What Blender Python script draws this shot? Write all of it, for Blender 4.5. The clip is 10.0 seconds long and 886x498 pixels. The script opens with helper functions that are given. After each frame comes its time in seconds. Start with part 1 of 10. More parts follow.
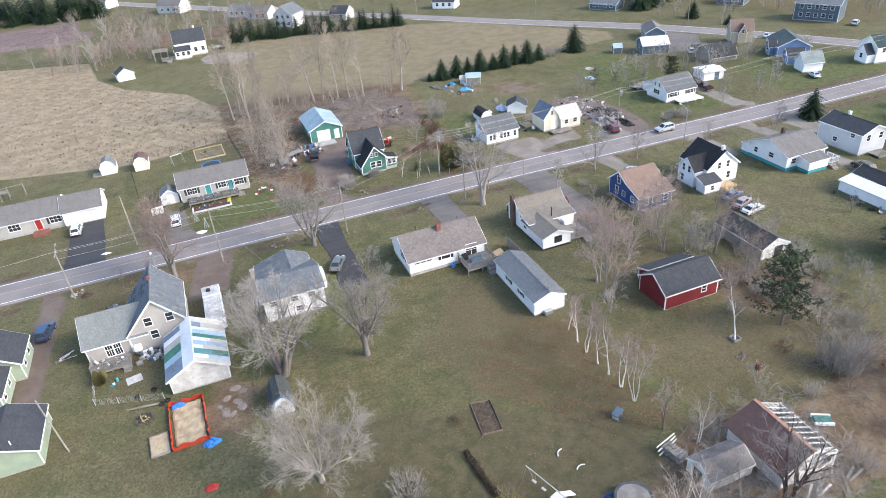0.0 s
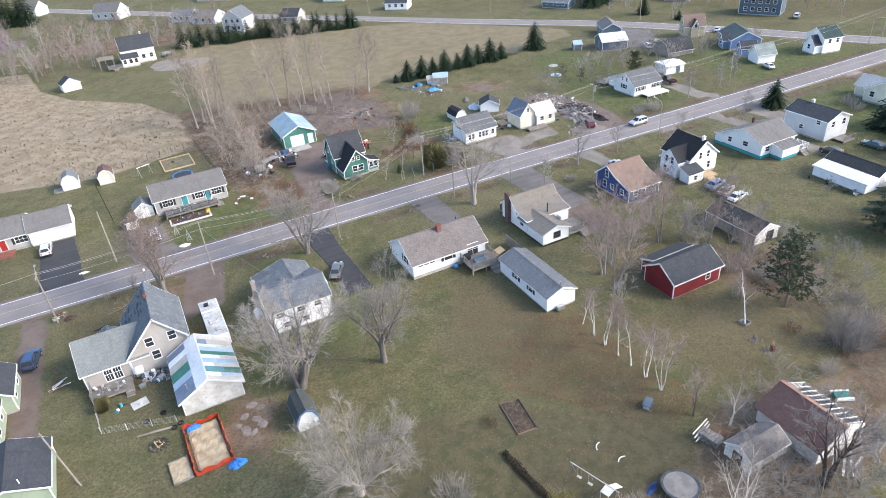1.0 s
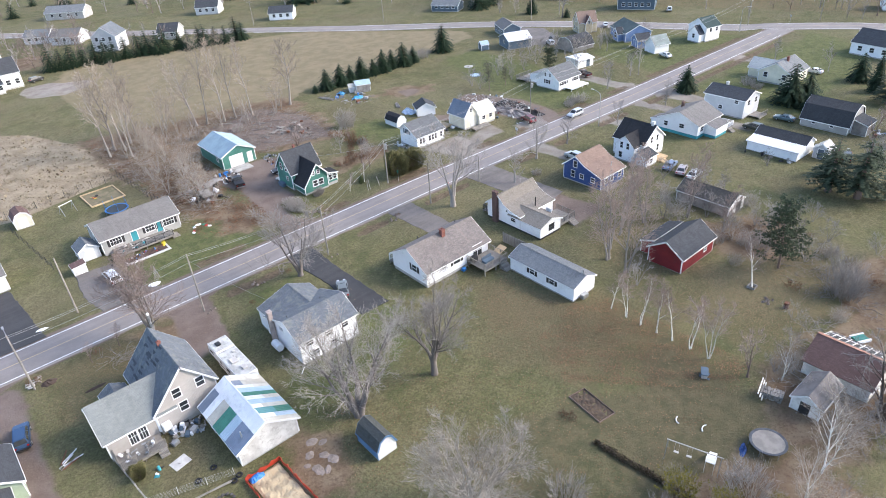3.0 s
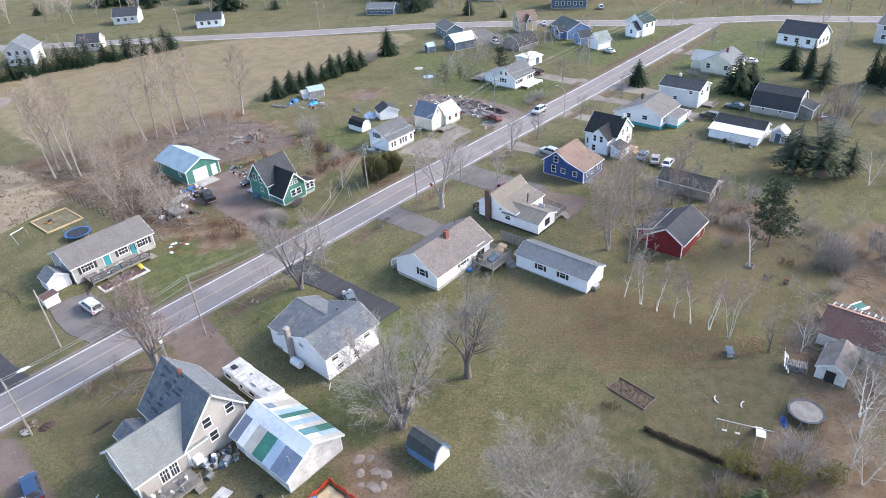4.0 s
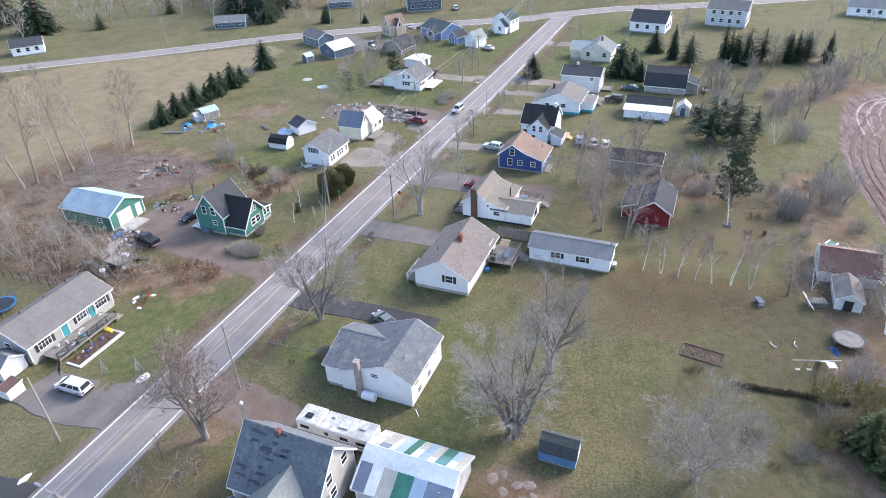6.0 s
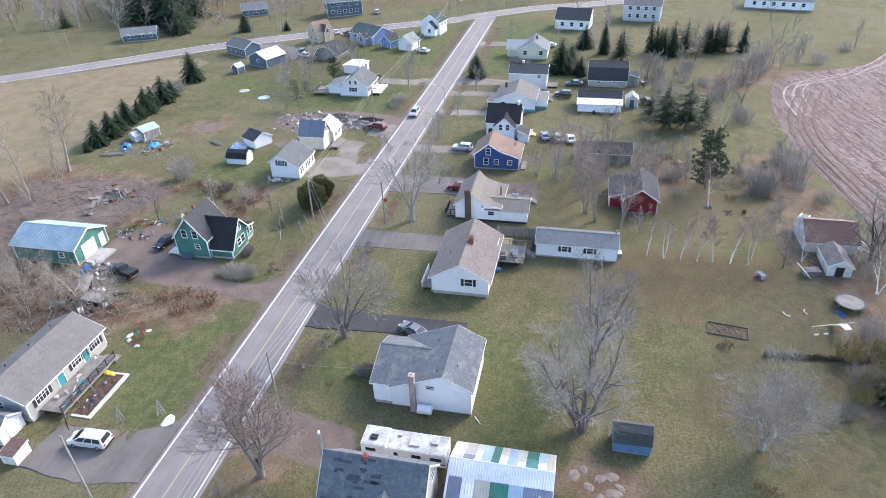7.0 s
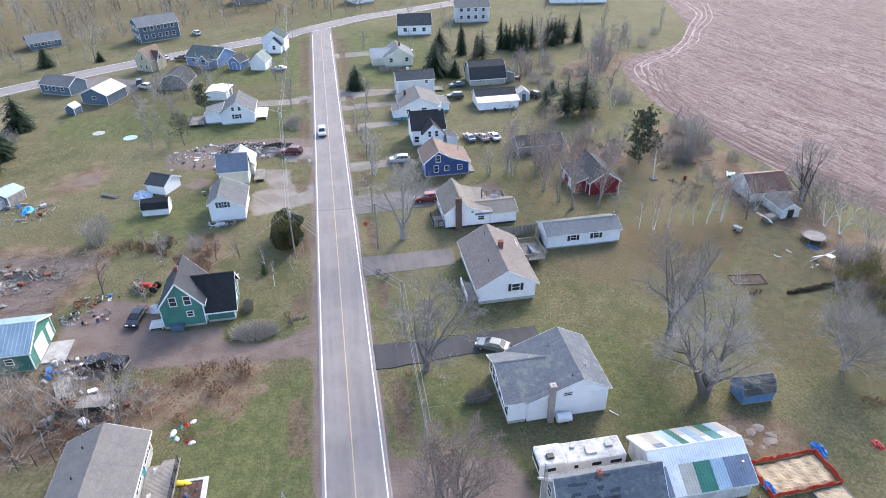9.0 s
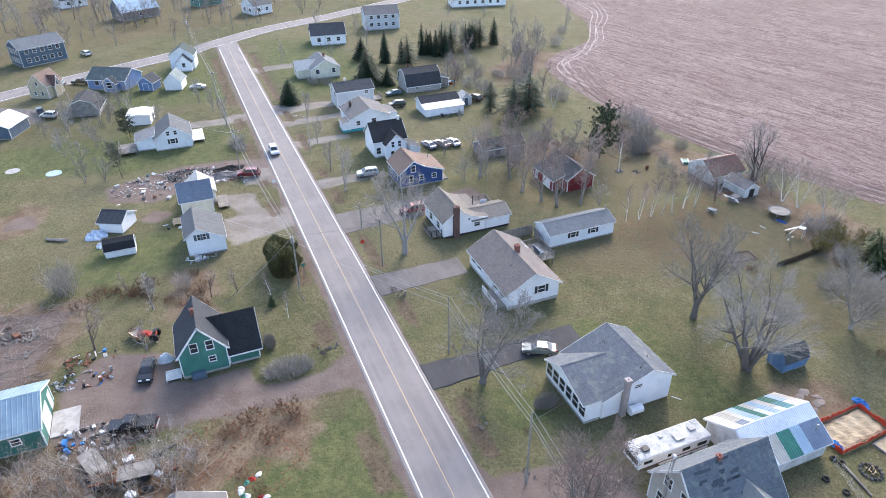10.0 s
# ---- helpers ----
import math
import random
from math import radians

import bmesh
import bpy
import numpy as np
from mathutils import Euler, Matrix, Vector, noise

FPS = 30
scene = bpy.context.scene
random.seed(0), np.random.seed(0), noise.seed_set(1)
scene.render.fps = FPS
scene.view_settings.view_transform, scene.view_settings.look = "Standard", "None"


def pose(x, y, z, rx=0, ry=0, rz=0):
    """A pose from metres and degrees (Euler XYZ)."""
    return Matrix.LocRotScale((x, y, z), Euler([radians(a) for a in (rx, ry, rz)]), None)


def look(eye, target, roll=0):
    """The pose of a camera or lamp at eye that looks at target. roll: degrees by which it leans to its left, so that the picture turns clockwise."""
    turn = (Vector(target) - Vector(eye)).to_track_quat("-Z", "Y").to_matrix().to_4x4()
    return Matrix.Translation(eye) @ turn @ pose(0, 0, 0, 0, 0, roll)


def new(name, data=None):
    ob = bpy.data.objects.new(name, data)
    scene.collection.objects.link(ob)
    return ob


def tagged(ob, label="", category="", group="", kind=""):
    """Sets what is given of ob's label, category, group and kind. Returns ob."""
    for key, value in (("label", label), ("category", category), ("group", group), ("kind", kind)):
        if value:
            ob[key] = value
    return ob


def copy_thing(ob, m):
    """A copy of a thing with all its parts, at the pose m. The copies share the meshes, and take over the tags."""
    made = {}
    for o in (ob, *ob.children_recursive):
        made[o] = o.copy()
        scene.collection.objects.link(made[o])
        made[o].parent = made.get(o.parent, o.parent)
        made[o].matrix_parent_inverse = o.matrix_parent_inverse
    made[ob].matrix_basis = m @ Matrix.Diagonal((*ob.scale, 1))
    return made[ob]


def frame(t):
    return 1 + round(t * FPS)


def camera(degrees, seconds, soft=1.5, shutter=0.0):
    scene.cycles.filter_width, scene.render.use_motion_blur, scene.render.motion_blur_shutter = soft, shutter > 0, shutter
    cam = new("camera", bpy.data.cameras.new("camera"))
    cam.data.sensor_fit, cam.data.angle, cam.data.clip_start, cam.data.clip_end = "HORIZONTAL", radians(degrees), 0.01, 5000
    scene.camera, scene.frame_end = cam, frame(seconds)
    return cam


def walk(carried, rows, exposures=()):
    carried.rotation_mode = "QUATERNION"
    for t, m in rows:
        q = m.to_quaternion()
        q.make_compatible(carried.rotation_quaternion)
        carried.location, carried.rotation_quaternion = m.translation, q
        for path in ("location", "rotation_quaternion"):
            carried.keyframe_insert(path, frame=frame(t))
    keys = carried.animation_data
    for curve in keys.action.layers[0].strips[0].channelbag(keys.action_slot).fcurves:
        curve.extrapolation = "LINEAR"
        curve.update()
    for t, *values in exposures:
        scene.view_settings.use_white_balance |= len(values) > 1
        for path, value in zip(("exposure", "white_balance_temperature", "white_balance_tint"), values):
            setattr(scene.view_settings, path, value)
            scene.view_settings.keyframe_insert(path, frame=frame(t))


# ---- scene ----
cam = camera(68.7, 10.0, soft=0.9)
METRES, EYE, TILT, LEAN, TURN = 135.13, 51.4, 0.0, 0.0, -19.3
ROWS = [
    (0.0, 0.0, 0.0, 0.0, -2.64, -31.39, 4.34),
    (0.5, -0.03, 0.0049, 0.0004, -5.46, -31.54, 4.25),
    (1.0, -0.0618, 0.0121, 0.0005, -8.42, -31.69, 4.16),
    (1.5, -0.0951, 0.0202, 0.0011, -11.56, -31.84, 4.04),
    (2.0, -0.1301, 0.0302, 0.0017, -14.88, -31.92, 3.9),
    (2.5, -0.1665, 0.0429, 0.0034, -18.41, -31.96, 3.75),
    (4.0, -0.2804, 0.1051, 0.0013, -30.26, -32.14, 3.17),
    (4.5, -0.3182, 0.1338, 0.0012, -34.57, -32.22, 2.99),
    (5.0, -0.3556, 0.1659, 0.0001, -39.01, -32.28, 2.78),
    (5.5, -0.3917, 0.2022, -0.0014, -43.66, -32.28, 2.55),
    (7.0, -0.4852, 0.3384, -0.0034, -58.61, -32.29, 1.86),
    (7.5, -0.5097, 0.3919, -0.0043, -63.88, -32.25, 1.64),
    (8.0, -0.5292, 0.4498, -0.0055, -69.37, -32.2, 1.42),
    (8.5, -0.5435, 0.511, -0.0059, -74.96, -32.13, 1.19),
    (9.0, -0.5522, 0.575, -0.0052, -80.8, -32.0, 1.0),
    (9.5, -0.554, 0.6425, -0.0039, -86.79, -31.9, 0.76),
    (10.0, -0.5486, 0.7116, -0.0031, -93.0, -31.74, 0.51),
]
walk(cam, [(t, pose(0, 0, EYE, TILT, LEAN, TURN) @ pose(METRES * x, METRES * y, METRES * z, 90 + pitch, roll, yaw)) for t, x, y, z, yaw, pitch, roll in ROWS],
     exposures=[(0.0, 1.76, 6450, 10), (2.0, 1.8, 6450, 11), (4.0, 1.9, 6420, 12), (6.0, 1.94, 6350, 13), (10.0, 1.94, 6320, 13)])

# ---- light: a thinly veiled late-autumn sun from the south-east, bright sky ----
SUN_EL, SUN_AZ = radians(33), math.atan2(0.78, -0.62)
world = bpy.data.worlds.new("world")
scene.world = world
world.use_nodes = True
wn = world.node_tree.nodes
sky = wn.new("ShaderNodeTexSky")
sky.sky_type = "NISHITA"
sky.sun_disc = False
sky.sun_elevation, sky.sun_rotation = SUN_EL, SUN_AZ
sky.dust_density, sky.air_density, sky.ozone_density = 2.0, 1.0, 1.3
wn["Background"].inputs["Strength"].default_value = 0.13
world.node_tree.links.new(sky.outputs["Color"], wn["Background"].inputs["Color"])
sun_data = bpy.data.lights.new("sun", "SUN")
sun_data.energy, sun_data.angle, sun_data.color = 0.95, radians(20), (1.0, 0.95, 0.9)
sun = new("sun", sun_data)
sun_dir = Vector((math.sin(SUN_AZ) * math.cos(SUN_EL), math.cos(SUN_AZ) * math.cos(SUN_EL), math.sin(SUN_EL)))
sun.matrix_world = look(sun_dir * 400, (0, 0, 0))
scene.view_settings.exposure = 1.93

# ---- materials ----
def nodes_of(name):
    m = bpy.data.materials.new(name)
    m.use_nodes = True
    nt = m.node_tree
    return m, nt, nt.nodes["Principled BSDF"]


class Net:
    """Small helper to wire shader nodes."""

    def __init__(self, nt):
        self.nt = nt

    def node(self, kind, **props):
        n = self.nt.nodes.new("ShaderNode" + kind)
        if "operation" in props:
            n.operation = props["operation"]
        if "interpolation_type" in props:
            n.interpolation_type = props["interpolation_type"]
        if "data_type" in props:
            n.data_type = props["data_type"]
        if "blend_type" in props:
            n.blend_type = props["blend_type"]
        if "attribute_name" in props:
            n.attribute_name = props["attribute_name"]
        if "feature" in props:
            n.feature = props["feature"]
        if "wave_type" in props:
            n.wave_type = props["wave_type"]
        if "bands_direction" in props:
            n.bands_direction = props["bands_direction"]
        if "wave_profile" in props:
            n.wave_profile = props["wave_profile"]
        if "rotation_type" in props:
            n.rotation_type = props["rotation_type"]
        return n

    def link(self, a, b):
        self.nt.links.new(a, b)

    def put(self, sock, v):
        if isinstance(v, bpy.types.NodeSocket):
            self.link(v, sock)
        elif isinstance(v, tuple) and len(v) == 3 and sock.type == "RGBA":
            sock.default_value = (*v, 1)
        else:
            sock.default_value = v

    def noise(self, vec, scale, detail=3.0, rough=0.55, dist=0.0):
        n = self.node("TexNoise")
        self.put(n.inputs["Vector"], vec)
        n.inputs["Scale"].default_value = scale
        n.inputs["Detail"].default_value = detail
        n.inputs["Roughness"].default_value = rough
        n.inputs["Distortion"].default_value = dist
        return n.outputs["Fac"]

    def ramp(self, fac, lo, hi, a=0.0, b=1.0):
        n = self.node("MapRange", interpolation_type="SMOOTHSTEP")
        self.put(n.inputs["Value"], fac)
        for k, v in (("From Min", lo), ("From Max", hi), ("To Min", a), ("To Max", b)):
            n.inputs[k].default_value = v
        return n.outputs["Result"]

    def mix(self, fac, a, b, mode="MIX"):
        n = self.node("Mix", data_type="RGBA", blend_type=mode)
        self.put(n.inputs[0], fac)
        self.put(n.inputs[6], a)
        self.put(n.inputs[7], b)
        return n.outputs[2]

    def calc(self, op, a, b=0.0):
        n = self.node("Math", operation=op)
        self.put(n.inputs[0], a)
        self.put(n.inputs[1], b)
        return n.outputs[0]

    def bump(self, height, strength, distance=0.02, normal=None):
        n = self.node("Bump")
        self.put(n.inputs["Height"], height)
        n.inputs["Strength"].default_value = strength
        n.inputs["Distance"].default_value = distance
        if normal:
            self.link(normal, n.inputs["Normal"])
        return n.outputs["Normal"]

    def scaled(self, vec, s):
        n = self.node("Mapping")
        self.link(vec, n.inputs["Vector"])
        n.inputs["Scale"].default_value = s
        return n.outputs["Vector"]


def surface(name, light, dark, rough=0.8, patch=0.6, grain=14.0, grain_amount=0.25, bump=0.3, metallic=0.0, tint=0.08,
            lines=None, dirt=None, dirt_amount=0.5, spec=0.4):
    """A weathered plain surface: patches between two colours, grain, optional boards or ribs (axis, period, depth) and dirt stains."""
    m, nt, bsdf = nodes_of(name)
    w = Net(nt)
    tc = w.node("TexCoord").outputs["Object"]
    rnd = w.node("ObjectInfo").outputs["Random"]
    shift = w.node("VectorMath", operation="ADD")
    w.link(tc, shift.inputs[0])
    comb = w.node("CombineXYZ")
    w.link(w.calc("MULTIPLY", rnd, 37.0), comb.inputs[0])
    w.link(w.calc("MULTIPLY", rnd, 19.0), comb.inputs[1])
    w.link(comb.outputs[0], shift.inputs[1])
    v = shift.outputs[0]
    col = w.mix(w.ramp(w.noise(v, patch, 4), 0.35, 0.65), dark, light)
    g = w.noise(v, grain, 3, 0.7)
    col = w.mix(grain_amount, col, w.mix(g, tuple(c * 0.45 for c in dark), tuple(min(1, c * 1.35) for c in light)), "MIX")
    if dirt:
        col = w.mix(w.calc("MULTIPLY", w.ramp(w.noise(v, patch * 2.3, 5, 0.65), 0.52, 0.72), dirt_amount), col, dirt)
    hsv = w.node("HueSaturation")
    w.link(col, hsv.inputs["Color"])
    w.link(w.ramp(rnd, 0, 1, 1 - tint, 1 + tint), hsv.inputs["Value"])
    w.link(hsv.outputs[0], bsdf.inputs["Base Color"])
    bsdf.inputs["Roughness"].default_value = rough
    bsdf.inputs["Metallic"].default_value = metallic
    bsdf.inputs["Specular IOR Level"].default_value = spec
    n = w.bump(g, bump, 0.02)
    if lines:
        axis, period, depth = lines
        wave = w.node("TexWave", wave_type="BANDS", bands_direction=axis, wave_profile="SAW")
        w.link(tc, wave.inputs["Vector"])
        wave.inputs["Scale"].default_value = 1 / period / 1.0 * 0.314159 * 1.0
        n = w.bump(wave.outputs["Fac"], 0.8, -depth, n)
    w.link(n, bsdf.inputs["Normal"])
    return m


def shingles(name, light, dark, streak=None, moss=None):
    """Asphalt shingles on the roof's own u, v (metres along the ridge and down the slope)."""
    m, nt, bsdf = nodes_of(name)
    w = Net(nt)
    uv = w.node("UVMap").outputs[0]
    tc = w.node("TexCoord").outputs["Object"]
    br = w.node("TexBrick")
    w.link(uv, br.inputs["Vector"])
    br.offset = 0.5
    for k, val in (("Scale", 1.0), ("Brick Width", 0.32), ("Row Height", 0.15), ("Mortar Size", 0.008), ("Bias", 0.0)):
        br.inputs[k].default_value = val
    w.put(br.inputs["Color1"], light)
    w.put(br.inputs["Color2"], dark)
    w.put(br.inputs["Mortar"], tuple(c * 0.5 for c in dark))
    big = w.noise(tc, 0.45, 4, 0.6)
    col = w.mix(w.ramp(big, 0.35, 0.65, 0.1, 0.35), br.outputs["Color"], tuple(min(1, c * 1.25) for c in light))
    blot = w.noise(tc, 1.7, 5, 0.7)
    col = w.mix(w.ramp(blot, 0.42, 0.68, 0, 0.3), col, tuple(c * 0.8 for c in dark))
    col = w.mix(0.22, col, w.mix(w.noise(tc, 30, 2), (0.02, 0.02, 0.02), tuple(min(1, c * 1.8) for c in light)))
    st = w.noise(w.scaled(uv, (1.6, 0.18, 1)), 1.0, 4, 0.6)
    col = w.mix(w.ramp(st, 0.52, 0.75, 0.0, 0.35), col, streak or tuple(c * 0.55 for c in dark))
    if moss:
        col = w.mix(w.ramp(w.noise(tc, 1.1, 5, 0.7), 0.5, 0.66, 0, 0.7), col, moss)
    w.link(col, bsdf.inputs["Base Color"])
    bsdf.inputs["Roughness"].default_value = 0.9
    bsdf.inputs["Specular IOR Level"].default_value = 0.25
    w.link(w.bump(br.outputs["Fac"], 0.6, -0.012, w.bump(w.noise(tc, 25, 2), 0.25, 0.01)), bsdf.inputs["Normal"])
    return m


def bark(name, light, dark, bands=False):
    m, nt, bsdf = nodes_of(name)
    w = Net(nt)
    tc = w.node("TexCoord").outputs["Object"]
    v = w.scaled(tc, (1, 1, 6) if bands else (4, 4, 0.8))
    n = w.noise(v, 2.2 if bands else 3.0, 4, 0.6)
    col = w.mix(w.ramp(n, 0.55, 0.68) if bands else n, light, dark)
    rnd = w.node("ObjectInfo").outputs["Random"]
    hsv = w.node("HueSaturation")
    w.link(col, hsv.inputs["Color"])
    w.link(w.ramp(rnd, 0, 1, 0.8, 1.2), hsv.inputs["Value"])
    w.link(hsv.outputs[0], bsdf.inputs["Base Color"])
    bsdf.inputs["Roughness"].default_value = 0.9
    bsdf.inputs["Specular IOR Level"].default_value = 0.15
    w.link(w.bump(n, 0.5, 0.02), bsdf.inputs["Normal"])
    return m


def foliage(name, light, dark):
    m, nt, bsdf = nodes_of(name)
    w = Net(nt)
    geo = w.node("NewGeometry")
    col = w.mix(geo.outputs["Random Per Island"], dark, light)
    col = w.mix(w.ramp(w.noise(geo.outputs["Position"], 0.6, 3), 0.3, 0.7, 0, 0.5), col, tuple(c * 0.6 for c in dark))
    w.link(col, bsdf.inputs["Base Color"])
    bsdf.inputs["Roughness"].default_value = 0.75
    bsdf.inputs["Specular IOR Level"].default_value = 0.2
    return m


def car_paint(name, col, metallic=0.3):
    m, nt, bsdf = nodes_of(name)
    w = Net(nt)
    tc = w.node("TexCoord").outputs["Object"]
    c = w.mix(w.ramp(w.noise(tc, 1.5, 4), 0.4, 0.8, 0, 0.25), col, tuple(0.6 * v + 0.06 for v in col))
    w.link(c, bsdf.inputs["Base Color"])
    bsdf.inputs["Roughness"].default_value = 0.3
    bsdf.inputs["Metallic"].default_value = metallic
    bsdf.inputs["Coat Weight"].default_value = 0.6
    return m


white_siding = surface("white_siding", (0.85, 0.86, 0.87), (0.79, 0.8, 0.82), 0.6, 0.5, 20, 0.06, 0.05, lines=("Z", 0.13, 0.02), dirt=(0.42, 0.41, 0.37), dirt_amount=0.25)
white_old = surface("white_old", (0.72, 0.71, 0.68), (0.5, 0.49, 0.46), 0.75, 0.8, 9, 0.15, 0.2, lines=("Z", 0.15, 0.02), dirt=(0.25, 0.23, 0.2), dirt_amount=0.5)
cream_siding = surface("cream_siding", (0.72, 0.68, 0.55), (0.6, 0.57, 0.46), 0.65, 0.5, 18, 0.08, 0.05, lines=("Z", 0.13, 0.02), dirt=(0.4, 0.38, 0.3), dirt_amount=0.3)
beige_siding = surface("beige_siding", (0.44, 0.405, 0.37), (0.37, 0.34, 0.31), 0.65, 0.5, 18, 0.08, 0.05, lines=("Z", 0.12, 0.02), dirt=(0.3, 0.28, 0.25), dirt_amount=0.3)
grey_siding = surface("grey_siding", (0.42, 0.41, 0.39), (0.35, 0.345, 0.33), 0.65, 0.5, 18, 0.08, 0.05, lines=("Z", 0.12, 0.02), dirt=(0.25, 0.24, 0.22), dirt_amount=0.3)
pale_siding = surface("pale_siding", (0.55, 0.56, 0.57), (0.47, 0.48, 0.5), 0.65, 0.5, 18, 0.08, 0.05, lines=("Z", 0.12, 0.02), dirt=(0.3, 0.3, 0.3), dirt_amount=0.2)
green_siding = surface("green_siding", (0.06, 0.2, 0.16), (0.045, 0.155, 0.125), 0.6, 0.6, 16, 0.1, 0.05, lines=("Z", 0.13, 0.02), dirt=(0.12, 0.2, 0.17), dirt_amount=0.3)
lightgreen_siding = surface("lightgreen_siding", (0.33, 0.4, 0.3), (0.27, 0.33, 0.25), 0.65, 0.6, 16, 0.1, 0.05, lines=("Z", 0.13, 0.02), dirt=(0.2, 0.26, 0.2), dirt_amount=0.3)
navy_siding = surface("navy_siding", (0.03, 0.075, 0.23), (0.022, 0.058, 0.18), 0.55, 0.6, 16, 0.1, 0.05, lines=("Z", 0.13, 0.02), dirt=(0.1, 0.13, 0.2), dirt_amount=0.25)
blue_siding = surface("blue_siding", (0.16, 0.24, 0.42), (0.12, 0.19, 0.34), 0.6, 0.6, 16, 0.1, 0.05, lines=("Z", 0.13, 0.02), dirt=(0.2, 0.25, 0.32), dirt_amount=0.25)
slate_siding = surface("slate_siding", (0.09, 0.13, 0.17), (0.07, 0.1, 0.135), 0.6, 0.6, 16, 0.1, 0.05, lines=("Z", 0.13, 0.02), dirt=(0.14, 0.17, 0.19), dirt_amount=0.3)
tan_siding = surface("tan_siding", (0.5, 0.43, 0.3), (0.4, 0.34, 0.24), 0.7, 0.6, 12, 0.15, 0.1, lines=("Z", 0.13, 0.02), dirt=(0.24, 0.2, 0.15), dirt_amount=0.4)
red_board = surface("red_board", (0.19, 0.017, 0.022), (0.13, 0.011, 0.016), 0.7, 0.6, 10, 0.18, 0.15, lines=("X", 0.25, 0.02), dirt=(0.1, 0.03, 0.03), dirt_amount=0.5)
old_board = surface("old_board", (0.3, 0.28, 0.26), (0.17, 0.155, 0.14), 0.9, 0.7, 7, 0.3, 0.4, lines=("Z", 0.2, 0.03), dirt=(0.08, 0.07, 0.06), dirt_amount=0.6)
deck_wood = surface("deck_wood", (0.29, 0.265, 0.235), (0.19, 0.172, 0.15), 0.85, 0.8, 12, 0.25, 0.3, lines=("X", 0.14, 0.01), dirt=(0.15, 0.14, 0.12))
new_wood = surface("new_wood", (0.5, 0.37, 0.22), (0.4, 0.29, 0.17), 0.8, 0.8, 12, 0.2, 0.2)
wire_grey = surface("wire_grey", (0.42, 0.42, 0.42), (0.34, 0.34, 0.34), 0.6, 1, 10, 0.1, 0.05)
pole_wood = surface("pole_wood", (0.32, 0.29, 0.25), (0.21, 0.19, 0.165), 0.9, 0.7, 10, 0.3, 0.4, dirt=(0.1, 0.09, 0.08))
white_trim = surface("white_trim", (0.8, 0.8, 0.8), (0.7, 0.7, 0.7), 0.55, 0.7, 12, 0.06, 0.05, dirt=(0.45, 0.44, 0.42), dirt_amount=0.25)
teal_paint = surface("teal_paint", (0.045, 0.29, 0.33), (0.035, 0.22, 0.26), 0.6, 0.8, 12, 0.1, 0.1)
sky_blue_paint = surface("sky_blue_paint", (0.1, 0.2, 0.34), (0.075, 0.15, 0.26), 0.6, 0.8, 9, 0.15, 0.1, lines=("X", 0.2, 0.02), dirt=(0.15, 0.2, 0.27))
concrete = surface("concrete", (0.42, 0.41, 0.39), (0.3, 0.29, 0.27), 0.9, 0.8, 12, 0.2, 0.3, dirt=(0.18, 0.17, 0.15))
brick_red = surface("brick_red", (0.26, 0.1, 0.075), (0.17, 0.07, 0.055), 0.9, 1.5, 9, 0.3, 0.4, lines=("Z", 0.08, 0.015), dirt=(0.1, 0.06, 0.05))
brick_brown = surface("brick_brown", (0.14, 0.085, 0.07), (0.1, 0.06, 0.05), 0.9, 1.5, 9, 0.3, 0.4, lines=("Z", 0.08, 0.015))
black_metal = surface("black_metal", (0.03, 0.03, 0.032), (0.018, 0.018, 0.02), 0.5, 1, 14, 0.1, 0.1, dirt=(0.08, 0.07, 0.06), dirt_amount=0.3)
steel = surface("steel", (0.45, 0.46, 0.47), (0.33, 0.34, 0.35), 0.4, 1, 14, 0.1, 0.1, metallic=0.7, dirt=(0.2, 0.16, 0.13))
rust = surface("rust", (0.22, 0.09, 0.05), (0.12, 0.05, 0.03), 0.85, 1.5, 9, 0.3, 0.3)
rubber = surface("rubber", (0.022, 0.022, 0.023), (0.014, 0.014, 0.015), 0.85, 1.5, 12, 0.2, 0.2)
red_plastic = surface("red_plastic", (0.42, 0.03, 0.02), (0.32, 0.02, 0.015), 0.5, 1.5, 9, 0.1, 0.2)
orange_mesh = surface("orange_mesh", (0.55, 0.065, 0.03), (0.42, 0.045, 0.022), 0.6, 1.5, 9, 0.15, 0.3)
yellow_plastic = surface("yellow_plastic", (0.62, 0.5, 0.05), (0.5, 0.4, 0.04), 0.5, 1.5, 9, 0.1, 0.2)
blue_tarp = surface("blue_tarp", (0.04, 0.22, 0.56), (0.025, 0.14, 0.4), 0.45, 2.5, 7, 0.2, 0.6)
pale_tarp = surface("pale_tarp", (0.5, 0.56, 0.64), (0.34, 0.42, 0.54), 0.5, 2.0, 7, 0.2, 0.6)
white_cloth = surface("white_cloth", (0.8, 0.8, 0.8), (0.66, 0.67, 0.7), 0.85, 2.0, 7, 0.1, 0.3)
sand_mat = surface("sand_mat", (0.5, 0.4, 0.26), (0.38, 0.29, 0.18), 0.95, 0.7, 5, 0.3, 0.6, dirt=(0.2, 0.14, 0.09))
rock_mat = surface("rock_mat", (0.27, 0.225, 0.195), (0.16, 0.13, 0.11), 0.9, 1.2, 8, 0.3, 0.5)
pool_blue = surface("pool_blue", (0.03, 0.16, 0.4), (0.02, 0.11, 0.3), 0.3, 1.2, 8, 0.1, 0.1)
stone_pale = surface("stone_pale", (0.55, 0.53, 0.5), (0.42, 0.4, 0.38), 0.9, 1.2, 8, 0.15, 0.2)
